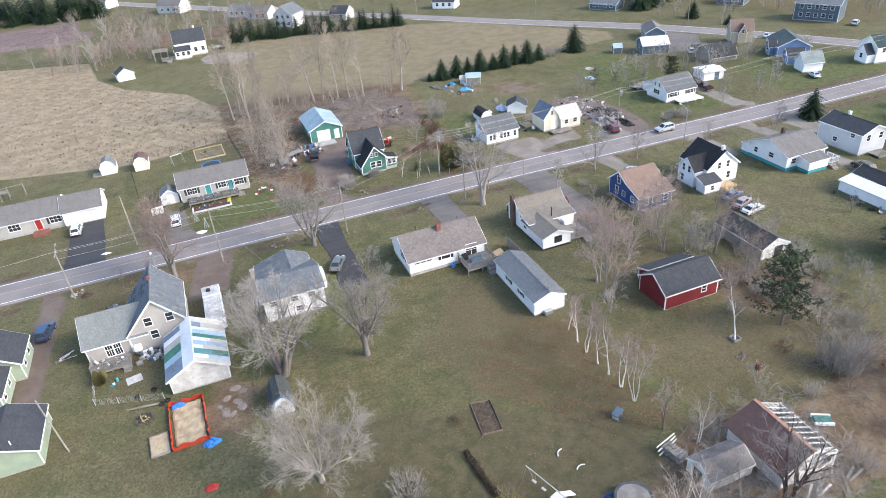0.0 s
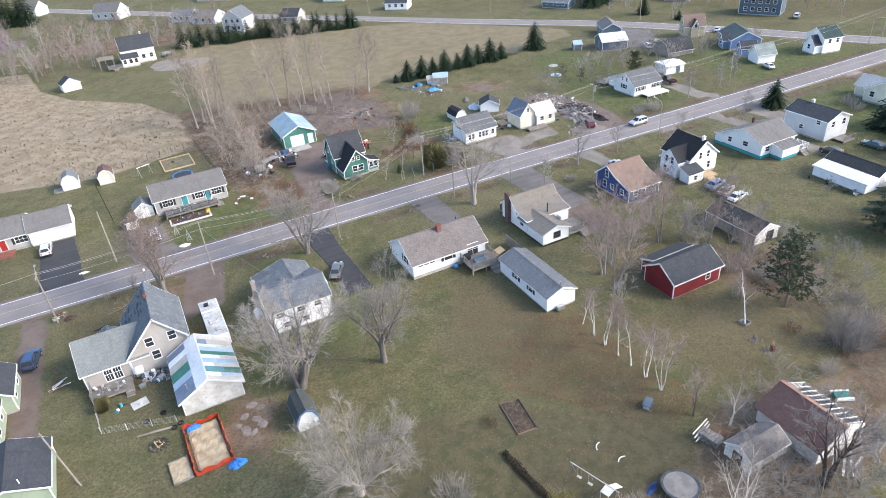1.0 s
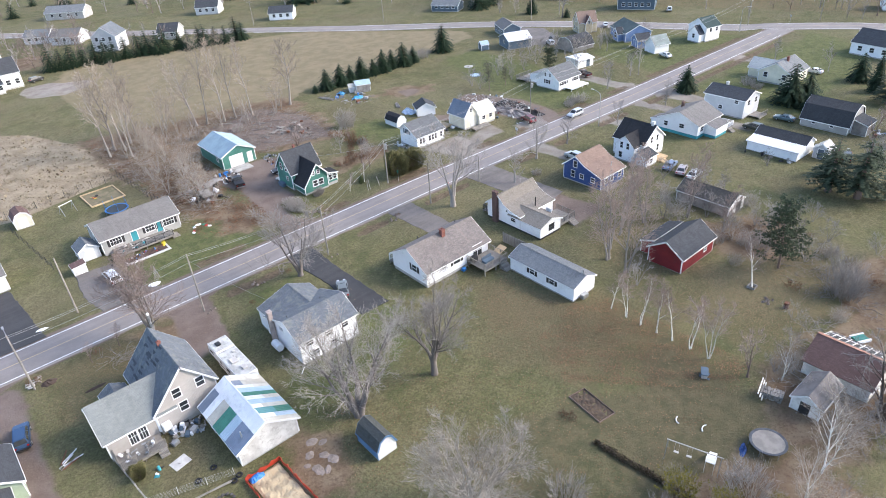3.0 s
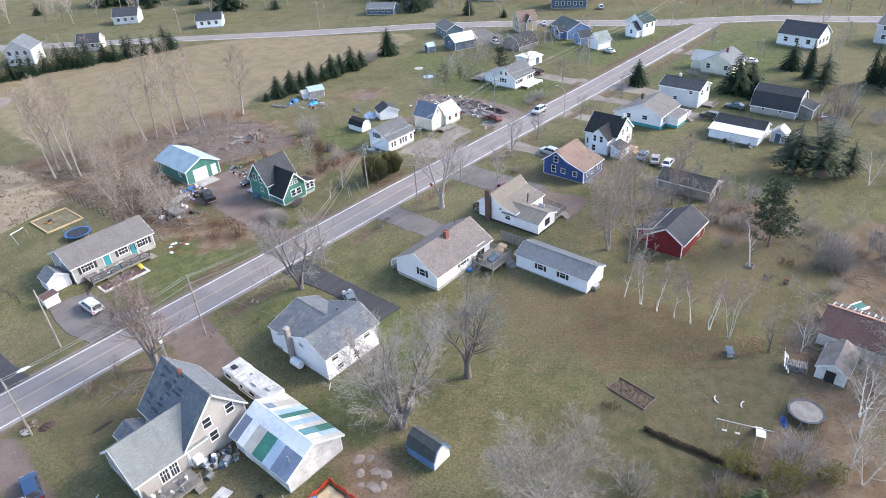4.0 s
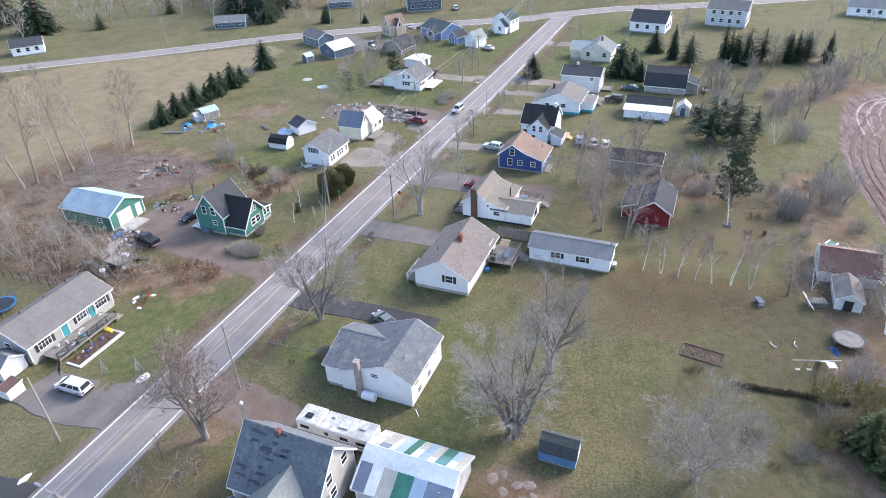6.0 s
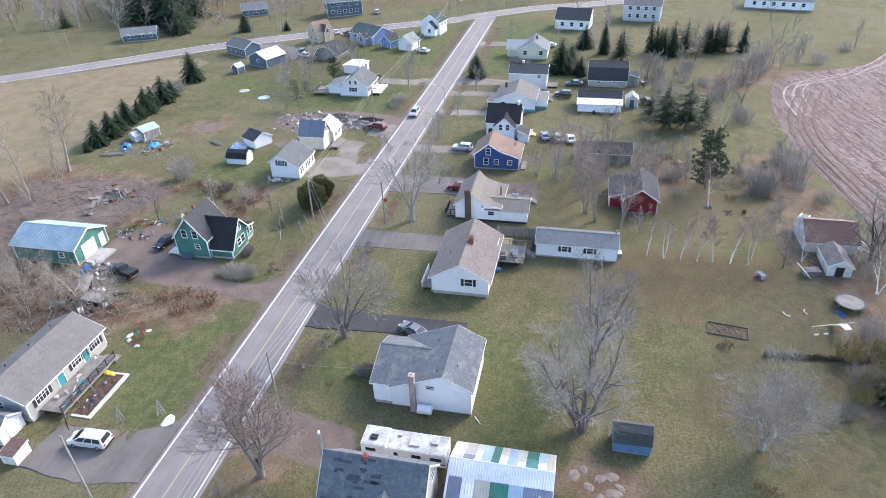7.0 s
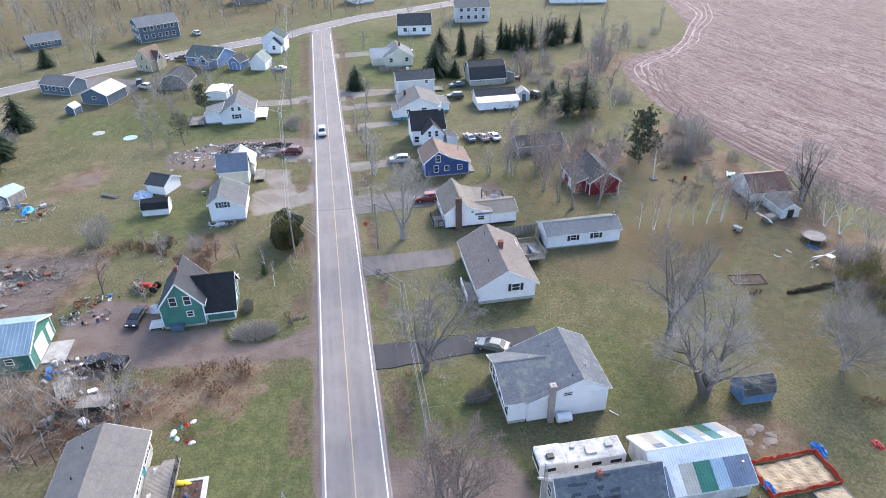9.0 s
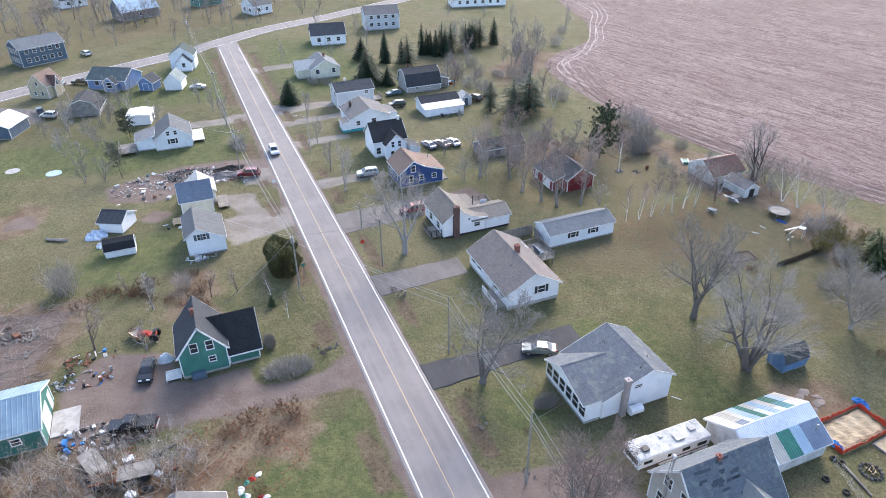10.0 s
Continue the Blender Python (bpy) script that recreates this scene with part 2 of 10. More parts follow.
roof_brown = shingles("roof_brown", (0.205, 0.18, 0.166), (0.115, 0.1, 0.094), (0.25, 0.18, 0.158))
roof_grey = shingles("roof_grey", (0.19, 0.2, 0.205), (0.12, 0.127, 0.135))
roof_slate = shingles("roof_slate", (0.14, 0.155, 0.175), (0.085, 0.095, 0.11), moss=(0.2, 0.21, 0.19))
roof_ash = shingles("roof_ash", (0.135, 0.14, 0.145), (0.09, 0.094, 0.1))
roof_mid = shingles("roof_mid", (0.175, 0.166, 0.158), (0.13, 0.122, 0.117))
roof_dark = shingles("roof_dark", (0.06, 0.065, 0.073), (0.036, 0.039, 0.045))
roof_black = shingles("roof_black", (0.03, 0.03, 0.033), (0.018, 0.018, 0.021))
roof_tan = shingles("roof_tan", (0.225, 0.2, 0.17), (0.15, 0.134, 0.115))
roof_salmon = shingles("roof_salmon", (0.235, 0.165, 0.132), (0.17, 0.12, 0.098))
roof_light = shingles("roof_light", (0.52, 0.5, 0.46), (0.4, 0.385, 0.36))
roof_maroon = shingles("roof_maroon", (0.15, 0.092, 0.08), (0.095, 0.056, 0.05), (0.09, 0.05, 0.045))
roof_charcoal = shingles("roof_charcoal", (0.05, 0.052, 0.056), (0.03, 0.031, 0.034), (0.09, 0.09, 0.09))


def metal_roof(name, light, dark):
    return surface(name, light, dark, 0.5, 0.5, 9, 0.1, 0.05, 0.1, spec=0.5, lines=None, dirt=tuple(c * 0.55 for c in dark), dirt_amount=0.35, tint=0.1)


metal_blue = metal_roof("metal_blue", (0.24, 0.33, 0.385), (0.185, 0.265, 0.32))
metal_white = metal_roof("metal_white", (0.78, 0.79, 0.8), (0.66, 0.68, 0.7))
metal_green = metal_roof("metal_green", (0.045, 0.2, 0.14), (0.035, 0.15, 0.11))
metal_paleblue = metal_roof("metal_paleblue", (0.42, 0.53, 0.62), (0.34, 0.45, 0.54))
metal_slate = metal_roof("metal_slate", (0.2, 0.24, 0.31), (0.15, 0.185, 0.245))
metal_beige = metal_roof("metal_beige", (0.55, 0.52, 0.45), (0.44, 0.41, 0.35))
metal_teal = metal_roof("metal_teal", (0.12, 0.32, 0.33), (0.09, 0.25, 0.26))

glass_mat, _nt, _b = nodes_of("window_glass")
_w = Net(_nt)
_w.link(_w.mix(_w.noise(_w.node("TexCoord").outputs["Object"], 1.2, 2), (0.012, 0.014, 0.017), (0.06, 0.065, 0.07)), _b.inputs["Base Color"])
_b.inputs["Roughness"].default_value = 0.06
_b.inputs["Specular IOR Level"].default_value = 0.6
chrome, _nt, _b = nodes_of("chrome")
_b.inputs["Metallic"].default_value, _b.inputs["Roughness"].default_value = 1.0, 0.15
_b.inputs["Base Color"].default_value = (0.6, 0.6, 0.62, 1)
lamp_red, _nt, _b = nodes_of("tail_light_red")
_b.inputs["Base Color"].default_value, _b.inputs["Roughness"].default_value = (0.3, 0.01, 0.01, 1), 0.2
lamp_clear, _nt, _b = nodes_of("headlight_clear")
_b.inputs["Base Color"].default_value, _b.inputs["Roughness"].default_value = (0.65, 0.66, 0.68, 1), 0.1

bark_grey = bark("bark_grey", (0.34, 0.31, 0.28), (0.18, 0.16, 0.145))
bark_pale = bark("bark_pale", (0.4, 0.36, 0.315), (0.22, 0.195, 0.17))
bark_maple = bark("bark_maple", (0.23, 0.205, 0.19), (0.12, 0.105, 0.097))
bark_dark = bark("bark_dark", (0.1, 0.078, 0.066), (0.055, 0.042, 0.036))
bark_brown = bark("bark_brown", (0.22, 0.165, 0.14), (0.13, 0.095, 0.08))
bark_birch = bark("bark_birch", (0.68, 0.65, 0.6), (0.16, 0.14, 0.12), True)
twig_red = bark("twig_red", (0.34, 0.268, 0.235), (0.225, 0.172, 0.148))
twig_pale = bark("twig_pale", (0.37, 0.315, 0.26), (0.24, 0.2, 0.163))
twig_ash = bark("twig_ash", (0.38, 0.345, 0.305), (0.25, 0.225, 0.195))
twig_grey = bark("twig_grey", (0.37, 0.34, 0.31), (0.235, 0.213, 0.193))
spruce_green = foliage("spruce_green", (0.03, 0.055, 0.025), (0.012, 0.026, 0.014))
pine_green = foliage("pine_green", (0.085, 0.105, 0.052), (0.034, 0.046, 0.027))
cedar_green = foliage("cedar_green", (0.09, 0.105, 0.04), (0.04, 0.055, 0.022))
cedar_olive = foliage("cedar_olive", (0.25, 0.225, 0.1), (0.13, 0.128, 0.06))
yellow_leaf = foliage("yellow_leaf", (0.27, 0.22, 0.035), (0.13, 0.115, 0.025))
dry_leaf = foliage("dry_leaf", (0.25, 0.13, 0.07), (0.12, 0.06, 0.035))
dry_stem = foliage("dry_stem", (0.24, 0.175, 0.115), (0.12, 0.085, 0.06))
hedge_dark = foliage("hedge_dark", (0.085, 0.07, 0.042), (0.032, 0.028, 0.018))
dark_pine_green = foliage("dark_pine_green", (0.085, 0.108, 0.06), (0.032, 0.046, 0.028))
grey_pine = foliage("grey_pine", (0.15, 0.15, 0.1), (0.07, 0.075, 0.05))
straw = foliage("straw", (0.35, 0.285, 0.195), (0.25, 0.2, 0.13))

# ---- small builders ----
def gz(x, y):
    """Height of the land: level near by, falling gently to the east and below the road to the north."""
    t = min(1.0, max(0.0, (y - 103.6) / 6.0))
    return -0.011 * min(70.0, max(0.0, x - 40.0)) - 0.45 * t * t * (3 - 2 * t)


def mesh_of(bm, name, mat):
    me = bpy.data.meshes.new(name)
    bm.normal_update()
    bm.to_mesh(me)
    bm.free()
    for one in mat if isinstance(mat, (list, tuple)) else (mat,):
        me.materials.append(one)
    return me


def part(name, bm, mat, parent, label=""):
    """One mesh object under a thing or a part."""
    ob = new(name, mesh_of(bm, name, mat))
    ob.parent = parent
    if label:
        ob["label"] = label
    return ob


def shared(name, me, parent, m):
    """A further piece on the same mesh."""
    ob = new(name, me)
    ob.parent = parent
    ob.matrix_basis = m
    return ob


def root(name, x, y, z=None, yaw=0.0, label="", category="", group="", kind=""):
    ob = new(name)
    ob.matrix_basis = pose(x, y, gz(x, y) if z is None else z, 0, 0, yaw)
    return tagged(ob, label, category, group, kind)


def thing(name, bm, mat, x, y, z=None, yaw=0.0, label="", category="", group="", kind=""):
    ob = new(name, mesh_of(bm, name, mat))
    ob.matrix_basis = pose(x, y, gz(x, y) if z is None else z, 0, 0, yaw)
    return tagged(ob, label, category, group, kind)


def box(bm, x0, y0, z0, x1, y1, z1, m=None, mi=0):
    vs = [bm.verts.new((x, y, z)) for z in (z0, z1) for x, y in ((x0, y0), (x1, y0), (x1, y1), (x0, y1))]
    if m:
        for v in vs:
            v.co = m @ v.co
    for f in ((3, 2, 1, 0), (4, 5, 6, 7), (0, 1, 5, 4), (1, 2, 6, 5), (2, 3, 7, 6), (3, 0, 4, 7)):
        bm.faces.new([vs[i] for i in f]).material_index = mi
    return vs


def soft_box(bm, x0, y0, z0, x1, y1, z1, r, m=None):
    """A box with chamfered edges."""
    t = bmesh.new()
    box(t, x0, y0, z0, x1, y1, z1)
    bmesh.ops.bevel(t, geom=t.edges[:], offset=r, segments=2, affect="EDGES", profile=0.6)
    me = bpy.data.meshes.new("tmp")
    t.to_mesh(me)
    t.free()
    if m:
        me.transform(m)
    bm.from_mesh(me)
    bpy.data.meshes.remove(me)


def tube(bm, a, b, r0, r1=None, n=6, cap=True):
    a, b = Vector(a), Vector(b)
    r1 = r0 if r1 is None else r1
    d = (b - a).normalized()
    u = d.orthogonal().normalized()
    v = d.cross(u)
    ra, rb = [], []
    for i in range(n):
        w = 2 * math.pi * i / n
        o = u * math.cos(w) + v * math.sin(w)
        ra.append(bm.verts.new(a + o * r0))
        rb.append(bm.verts.new(b + o * r1))
    for i in range(n):
        j = (i + 1) % n
        bm.faces.new((ra[i], ra[j], rb[j], rb[i]))
    if cap:
        bm.faces.new(ra[::-1])
        bm.faces.new(rb)


def slab(bm, quad, thick, uvlayer=None, along=None):
    """A sheet with thickness below four corners; u, v run in metres along the first edge and away from it."""
    q = [Vector(p) for p in quad]
    nrm = (q[1] - q[0]).cross(q[3] - q[0]).normalized()
    if nrm.z < 0:
        nrm = -nrm
    top = [bm.verts.new(p) for p in q]
    bot = [bm.verts.new(p - nrm * thick) for p in q]
    k = len(q)
    fs = [bm.faces.new(top), bm.faces.new(bot[::-1])]
    for i in range(k):
        j = (i + 1) % k
        fs.append(bm.faces.new((top[j], top[i], bot[i], bot[j])))
    if uvlayer is not None:
        eu = (q[1] - q[0]).normalized()
        ev = nrm.cross(eu)
        for f in fs:
            for lp in f.loops:
                p = lp.vert.co - q[0]
                lp[uvlayer].uv = (p.dot(eu) + q[0].x * 0.37, p.dot(ev))
    return fs


def prism(bm, pts, a0, a1, axis):
    """A profile [(s, z)] drawn out along an axis: 'x' (s is y) or 'y' (s is x)."""
    ring = lambda a: [bm.verts.new((a, s, z) if axis == "x" else (s, a, z)) for s, z in pts]
    r0, r1 = ring(a0), ring(a1)
    k = len(pts)
    bm.faces.new(r0)
    bm.faces.new(r1[::-1])
    for i in range(k):
        j = (i + 1) % k
        bm.faces.new((r0[j], r0[i], r1[i], r1[j]))


def fix(bm):
    bmesh.ops.recalc_face_normals(bm, faces=bm.faces[:])
    return bm


# ---- the land ----
ZONES = {
    "dry": [[(-160, 190), (-90, 166), (-45, 152.5), (-17, 145), (2.5, 149.5), (4.2, 165), (2.5, 175), (-4, 192), (-20.5, 209), (-29, 226), (-33, 252), (-60, 262), (-170, 300)]],
    "hay": [[(10, 172), (28, 166), (52, 164), (58, 168), (100, 169), (122, 172), (126, 180), (95, 224), (60, 240), (18, 245), (10, 230)]],
    "soil": [[(24, 13), (50, 21.5), (66, 23.8), (76, 25.4), (88, 25.6), (99, 25.0), (107, 24.2), (115, 22.4), (121, 19.5), (128, 11), (132, 2), (136, -5), (146, -12), (157, -18), (176, -23.5), (195, -29), (300, -60), (300, -200), (-20, -200), (-20, -20)],
             [(-45, 288), (-34, 300), (-45, 335), (-85, 365), (-110, 330), (-75, 295)]],
    "dirt": [[(14.8, 103.0), (21.0, 103.0), (19.4, 106.8), (19.6, 114.2), (23.6, 115), (23.8, 122.8), (30, 123), (32.5, 131), (28, 135), (20, 135.5), (15.6, 131), (17.2, 124), (16.4, 118), (16.1, 110)],
             [(79, 104), (85, 104.6), (87, 110), (87.5, 119), (84.5, 127), (82.5, 132.5), (76, 131), (73.5, 124), (76.5, 117), (77.5, 108)],
             [(65, 124), (68, 121), (70, 124), (67, 127)],
             [(28, 140), (44, 135), (47, 150), (42, 163), (26, 160), (24, 148)],
             [(71, 142), (76, 143), (77, 146), (72, 147)],
             [(-30.0, 66), (-27.2, 66), (-26.2, 95), (-29.4, 96)],
             [(-10, 84), (-4, 84), (-2.4, 90.5), (-2, 96.4), (-7.4, 96.4), (-8, 91)],
             [(48, 70.5), (56, 72), (54, 83), (48.5, 80)]],
    "dull_lawn": [[(-4, 26), (4, 20), (26, 24), (33, 38), (33, 47), (24, 44), (14, 50), (4, 52), (-4, 44)]],
    "gravel": [[(54.6, 103.2), (62, 103.2), (62.4, 113.6), (55.8, 113.8), (52.4, 113.6), (53.6, 108)],
               [(63, 107.2), (70, 107.6), (71.2, 113.4), (66, 112.2), (62.8, 110.4)],
               [(72.5, 103.2), (80, 103.4), (79.5, 108.6), (74, 109.2)],
               [(65.8, 96.8), (70.0, 96.8), (69.4, 84.5), (66.8, 84.5)], [(86.6, 96.8), (91, 96.8), (90.2, 85), (87.8, 85)],
               [(99.6, 96.8), (103.6, 96.8), (103.8, 86), (104.4, 70), (101, 70), (101, 86)], [(108, 96.8), (115.6, 96.8), (113.4, 86), (112.6, 74), (108.4, 74), (109.4, 86)],
               [(108, 103.2), (113, 103.2), (112.2, 124), (109, 124)], [(144.4, 96.8), (149.6, 96.8), (149, 80), (145.4, 80)],
               [(5, 236), (2, 231), (4, 223), (11, 219), (18, 222), (21, 227), (20, 229.6), (14, 232.5), (11, 236)]],
    "brush": [[(4.5, 128), (9, 116), (17, 112.5), (14, 124), (18, 133), (19, 147), (28, 156), (52, 157), (50, 167), (20, 172), (3, 178), (2.5, 150), (5, 142)],
              [(-9, 56), (-6.0, 54), (-3.4, 57.5), (-3.0, 62), (-5.5, 65), (-8.5, 63)],
              [(2, 20), (28, 21), (29, 28), (20, 33), (8, 35), (2, 30)],
              [(58, 58), (70, 53), (68, 46), (60, 44), (56, 50)],
              [(52, 33), (62, 38), (74, 34), (76, 28), (60, 26), (50, 26)],
              [(30, 24), (52, 23), (52, 33), (36, 36), (28, 30)],
              [(108, 40), (112, 26), (128, 12), (134, 18), (122, 36)],
              [(34, 117), (48, 117), (49, 122), (36, 123)],
              [(-20, 262), (15, 258), (20, 275), (-30, 290)],
              [(-10, 89), (-7, 90), (-7, 95), (-13, 95.5), (-12, 92)],
              [(26, 138), (46, 132), (50, 150), (44, 164), (24, 161), (20, 150)],
              [(66, 149), (71, 142), (79, 141), (81, 145), (74, 151)],
              [(8, 110.5), (16, 109), (16, 114), (9, 117)]],
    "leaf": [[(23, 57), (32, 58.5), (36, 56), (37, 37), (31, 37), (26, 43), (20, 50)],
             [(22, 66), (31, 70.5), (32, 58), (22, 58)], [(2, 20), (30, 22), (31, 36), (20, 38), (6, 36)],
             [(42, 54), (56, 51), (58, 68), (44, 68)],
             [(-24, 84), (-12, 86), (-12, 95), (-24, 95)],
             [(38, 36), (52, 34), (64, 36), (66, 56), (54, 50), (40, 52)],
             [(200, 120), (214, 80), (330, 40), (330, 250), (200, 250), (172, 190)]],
    "lush": [[(-8, 104.5), (13, 104.5), (12, 116), (2, 118), (-6, 113)], [(1, 86), (9, 86), (9, 92), (1, 92)], [(50, 121), (62, 121), (62, 132), (52, 136), (48, 130)],
             [(88, 108), (110, 108), (112, 160), (98, 160), (88, 128)],
             [(-4, 64), (12, 68), (16, 76), (10, 84), (9, 73), (-4, 72)], [(-3, 36), (10, 40), (16, 44), (14, 34), (0, 26)],
             [(125, 104), (170, 106), (150, 135), (128, 130)], [(115, 66), (175, 70), (180, 92), (118, 92)]],
}


def signed(px, py, poly):
    """Distance to a polygon's rim, negative inside."""
    best = np.full(px.shape, 1e9)
    inside = np.zeros(px.shape, bool)
    n = len(poly)
    for i in range(n):
        (ax, ay), (bx, by) = poly[i], poly[(i + 1) % n]
        dx, dy = bx - ax, by - ay
        t = np.clip(((px - ax) * dx + (py - ay) * dy) / (dx * dx + dy * dy), 0, 1)
        best = np.minimum(best, np.hypot(px - ax - t * dx, py - ay - t * dy))
        cross = (ay > py) != (by > py)
        with np.errstate(divide="ignore", invalid="ignore"):
            inside ^= cross & (px < (bx - ax) * (py - ay) / (by - ay if by != ay else 1e-9) + ax)
    return np.where(inside, -best, best)


def axis_steps(lo, hi, step, far):
    mid = np.arange(lo, hi + step / 2, step)
    out = np.array([step * 1.6 ** k for k in range(1, 18)]).cumsum()
    out = out[out < far]
    return np.concatenate([lo - out[::-1], mid, hi + out])


gx, gy = axis_steps(-90, 210, 1.3, 2500), axis_steps(-50, 270, 1.3, 2500)
X, Y = np.meshgrid(gx, gy)
bank = np.clip((Y - 103.6) / 6.0, 0, 1)
Z = -0.011 * np.clip(X - 40, 0, 70) - 0.45 * bank * bank * (3 - 2 * bank)
ROAD_DRIVES = ((-31, -25), (-28, -20), (-18, -1), (10, 22), (30, 36), (48, 58), (66, 70), (76, 84), (96, 102), (112, 118))


def ditch(centre):
    d = 0.5 * np.exp(-(((Y - centre) / 0.9) ** 2)) * ((X > -90) & (X < 165))
    for a, b in ROAD_DRIVES:
        d *= 1 - np.exp(-((np.maximum(0, np.maximum(a - X, X - b)) / 1.2) ** 2))
    return d


D = ditch(94.6) + 0.85 * ditch(105.4)
rng = np.random.default_rng(5)
lump = np.zeros_like(Z)
for k in range(40):
    a, f = rng.uniform(0, 6.28), rng.uniform(0.08, 0.9)
    lump += np.sin(f * (X * math.cos(a) + Y * math.sin(a)) + rng.uniform(0, 6.28)) * 0.006 / math.sqrt(f)
onroad = np.clip((np.abs(Y - 100) - 4.0) / 2.0, 0, 1)
Z = Z - D + 0.6 * lump * np.where(X < 180, onroad, 1) - 0.015
me = bpy.data.meshes.new("ground")
nx, ny = len(gx), len(gy)
idx = np.arange(nx * ny).reshape(ny, nx)
quads = np.stack([idx[:-1, :-1], idx[:-1, 1:], idx[1:, 1:], idx[1:, :-1]], -1).reshape(-1, 4)
me.vertices.add(nx * ny)
me.vertices.foreach_set("co", np.stack([X, Y, Z], -1).ravel())
me.loops.add(quads.size)
me.loops.foreach_set("vertex_index", quads.ravel())
me.polygons.add(len(quads))
me.polygons.foreach_set("loop_start", np.arange(0, quads.size, 4))
me.polygons.foreach_set("loop_total", np.full(len(quads), 4))
me.update()
me.polygons.foreach_set("use_smooth", np.ones(len(quads), bool))
ZONES["ditch"] = []
SOFT = {"ditch": 1.0, "dry": 1.2, "hay": 3.0, "dull_lawn": 6.0, "gravel": 1.6, "soil": 1.5, "dirt": 1.6, "brush": 4.0, "leaf": 6.0, "lush": 6.0}
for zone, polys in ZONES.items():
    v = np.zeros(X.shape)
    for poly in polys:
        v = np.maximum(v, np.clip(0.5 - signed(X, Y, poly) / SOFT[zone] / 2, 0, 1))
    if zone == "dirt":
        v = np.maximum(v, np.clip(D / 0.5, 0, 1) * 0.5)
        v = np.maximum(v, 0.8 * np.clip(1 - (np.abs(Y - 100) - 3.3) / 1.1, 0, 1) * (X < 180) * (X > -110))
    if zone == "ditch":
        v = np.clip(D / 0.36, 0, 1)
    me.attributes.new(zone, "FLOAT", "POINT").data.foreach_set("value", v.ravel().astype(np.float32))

ground_mat, _nt, bsdf = nodes_of("ground_cover")
w = Net(_nt)
pos = w.node("NewGeometry").outputs["Position"]
n_big, n_mid, n_fine, n_leaf = w.noise(pos, 0.035, 4), w.noise(pos, 0.3, 5, 0.62), w.noise(pos, 2.6, 4, 0.7), w.noise(pos, 7.0, 2, 0.6)
grit = w.noise(pos, 16.0, 2, 0.6)


def zone_fac(name, amount=0.8, noise_in=None):
    a = w.node("Attribute", attribute_name=name).outputs["Fac"]
    s = w.calc("ADD", a, w.calc("MULTIPLY", w.calc("SUBTRACT", noise_in or n_mid, 0.5), amount))
    return w.ramp(s, 0.36, 0.64)


def tone(a, b, src, lo=0.35, hi=0.65):
    return w.mix(w.ramp(src, lo, hi), a, b)


n_patch, n_swath, n_spot = w.noise(pos, 0.12, 5, 0.6, 0.6), w.noise(pos, 0.055, 4, 0.55, 0.8), w.noise(pos, 0.75, 5, 0.68)
col = tone((0.09, 0.102, 0.037), (0.156, 0.143, 0.063), n_mid, 0.38, 0.62)
col = w.mix(w.ramp(n_patch, 0.45, 0.62, 0, 0.7), col, tone((0.195, 0.166, 0.085), (0.15, 0.124, 0.062), n_spot))
col = w.mix(w.ramp(n_swath, 0.5, 0.64, 0, 0.55), col, tone((0.125, 0.092, 0.053), (0.165, 0.134, 0.075), n_spot))
col = w.mix(w.ramp(n_spot, 0.53, 0.66, 0, 0.55), col, (0.066, 0.064, 0.028))
col = w.mix(w.ramp(w.noise(pos, 1.6, 4, 0.7), 0.54, 0.66, 0, 0.5), col, (0.215, 0.185, 0.108))
col = w.mix(w.ramp(w.noise(pos, 4.6, 3, 0.7), 0.5, 0.58, 0, 0.6), col, (0.055, 0.057, 0.023))
col = w.mix(w.ramp(n_big, 0.42, 0.66, 0, 0.4), col, (0.19, 0.165, 0.095))
col = w.mix(zone_fac("lush", 0.9), col, tone((0.07, 0.092, 0.028), (0.128, 0.136, 0.05), n_spot))
col = w.mix(w.ramp(n_fine, 0.42, 0.66, 0, 0.6), col, (0.058, 0.055, 0.025))
col = w.mix(w.ramp(grit, 0.52, 0.68, 0, 0.45), col, (0.2, 0.172, 0.105))
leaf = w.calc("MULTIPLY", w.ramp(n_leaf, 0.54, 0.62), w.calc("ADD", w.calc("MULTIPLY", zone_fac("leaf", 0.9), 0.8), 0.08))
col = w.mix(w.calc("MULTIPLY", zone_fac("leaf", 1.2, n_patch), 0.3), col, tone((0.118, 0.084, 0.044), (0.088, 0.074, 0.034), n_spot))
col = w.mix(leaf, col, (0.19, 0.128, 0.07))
# darker, browner lawn over the south end of the garden
col = w.mix(w.calc("MULTIPLY", zone_fac("dull_lawn", 1.0, n_patch), 0.75), col, tone((0.07, 0.066, 0.034), (0.118, 0.1, 0.056), n_spot))
col = w.mix(zone_fac("hay"), col, tone((0.225, 0.18, 0.11), (0.175, 0.145, 0.083), n_mid))
drycol = tone((0.33, 0.265, 0.18), (0.24, 0.19, 0.125), n_mid)
drycol = w.mix(w.ramp(n_fine, 0.5, 0.72, 0, 0.55), drycol, (0.16, 0.12, 0.078))
col = w.mix(zone_fac("dry", 0.5), col, drycol)
brushcol = tone((0.14, 0.092, 0.056), (0.2, 0.15, 0.096), n_mid)
brushcol = w.mix(w.ramp(n_fine, 0.45, 0.7, 0, 0.6), brushcol, (0.085, 0.05, 0.034))
col = w.mix(zone_fac("brush", 1.1), col, brushcol)
dirtcol = tone((0.185, 0.142, 0.12), (0.145, 0.106, 0.086), n_mid)
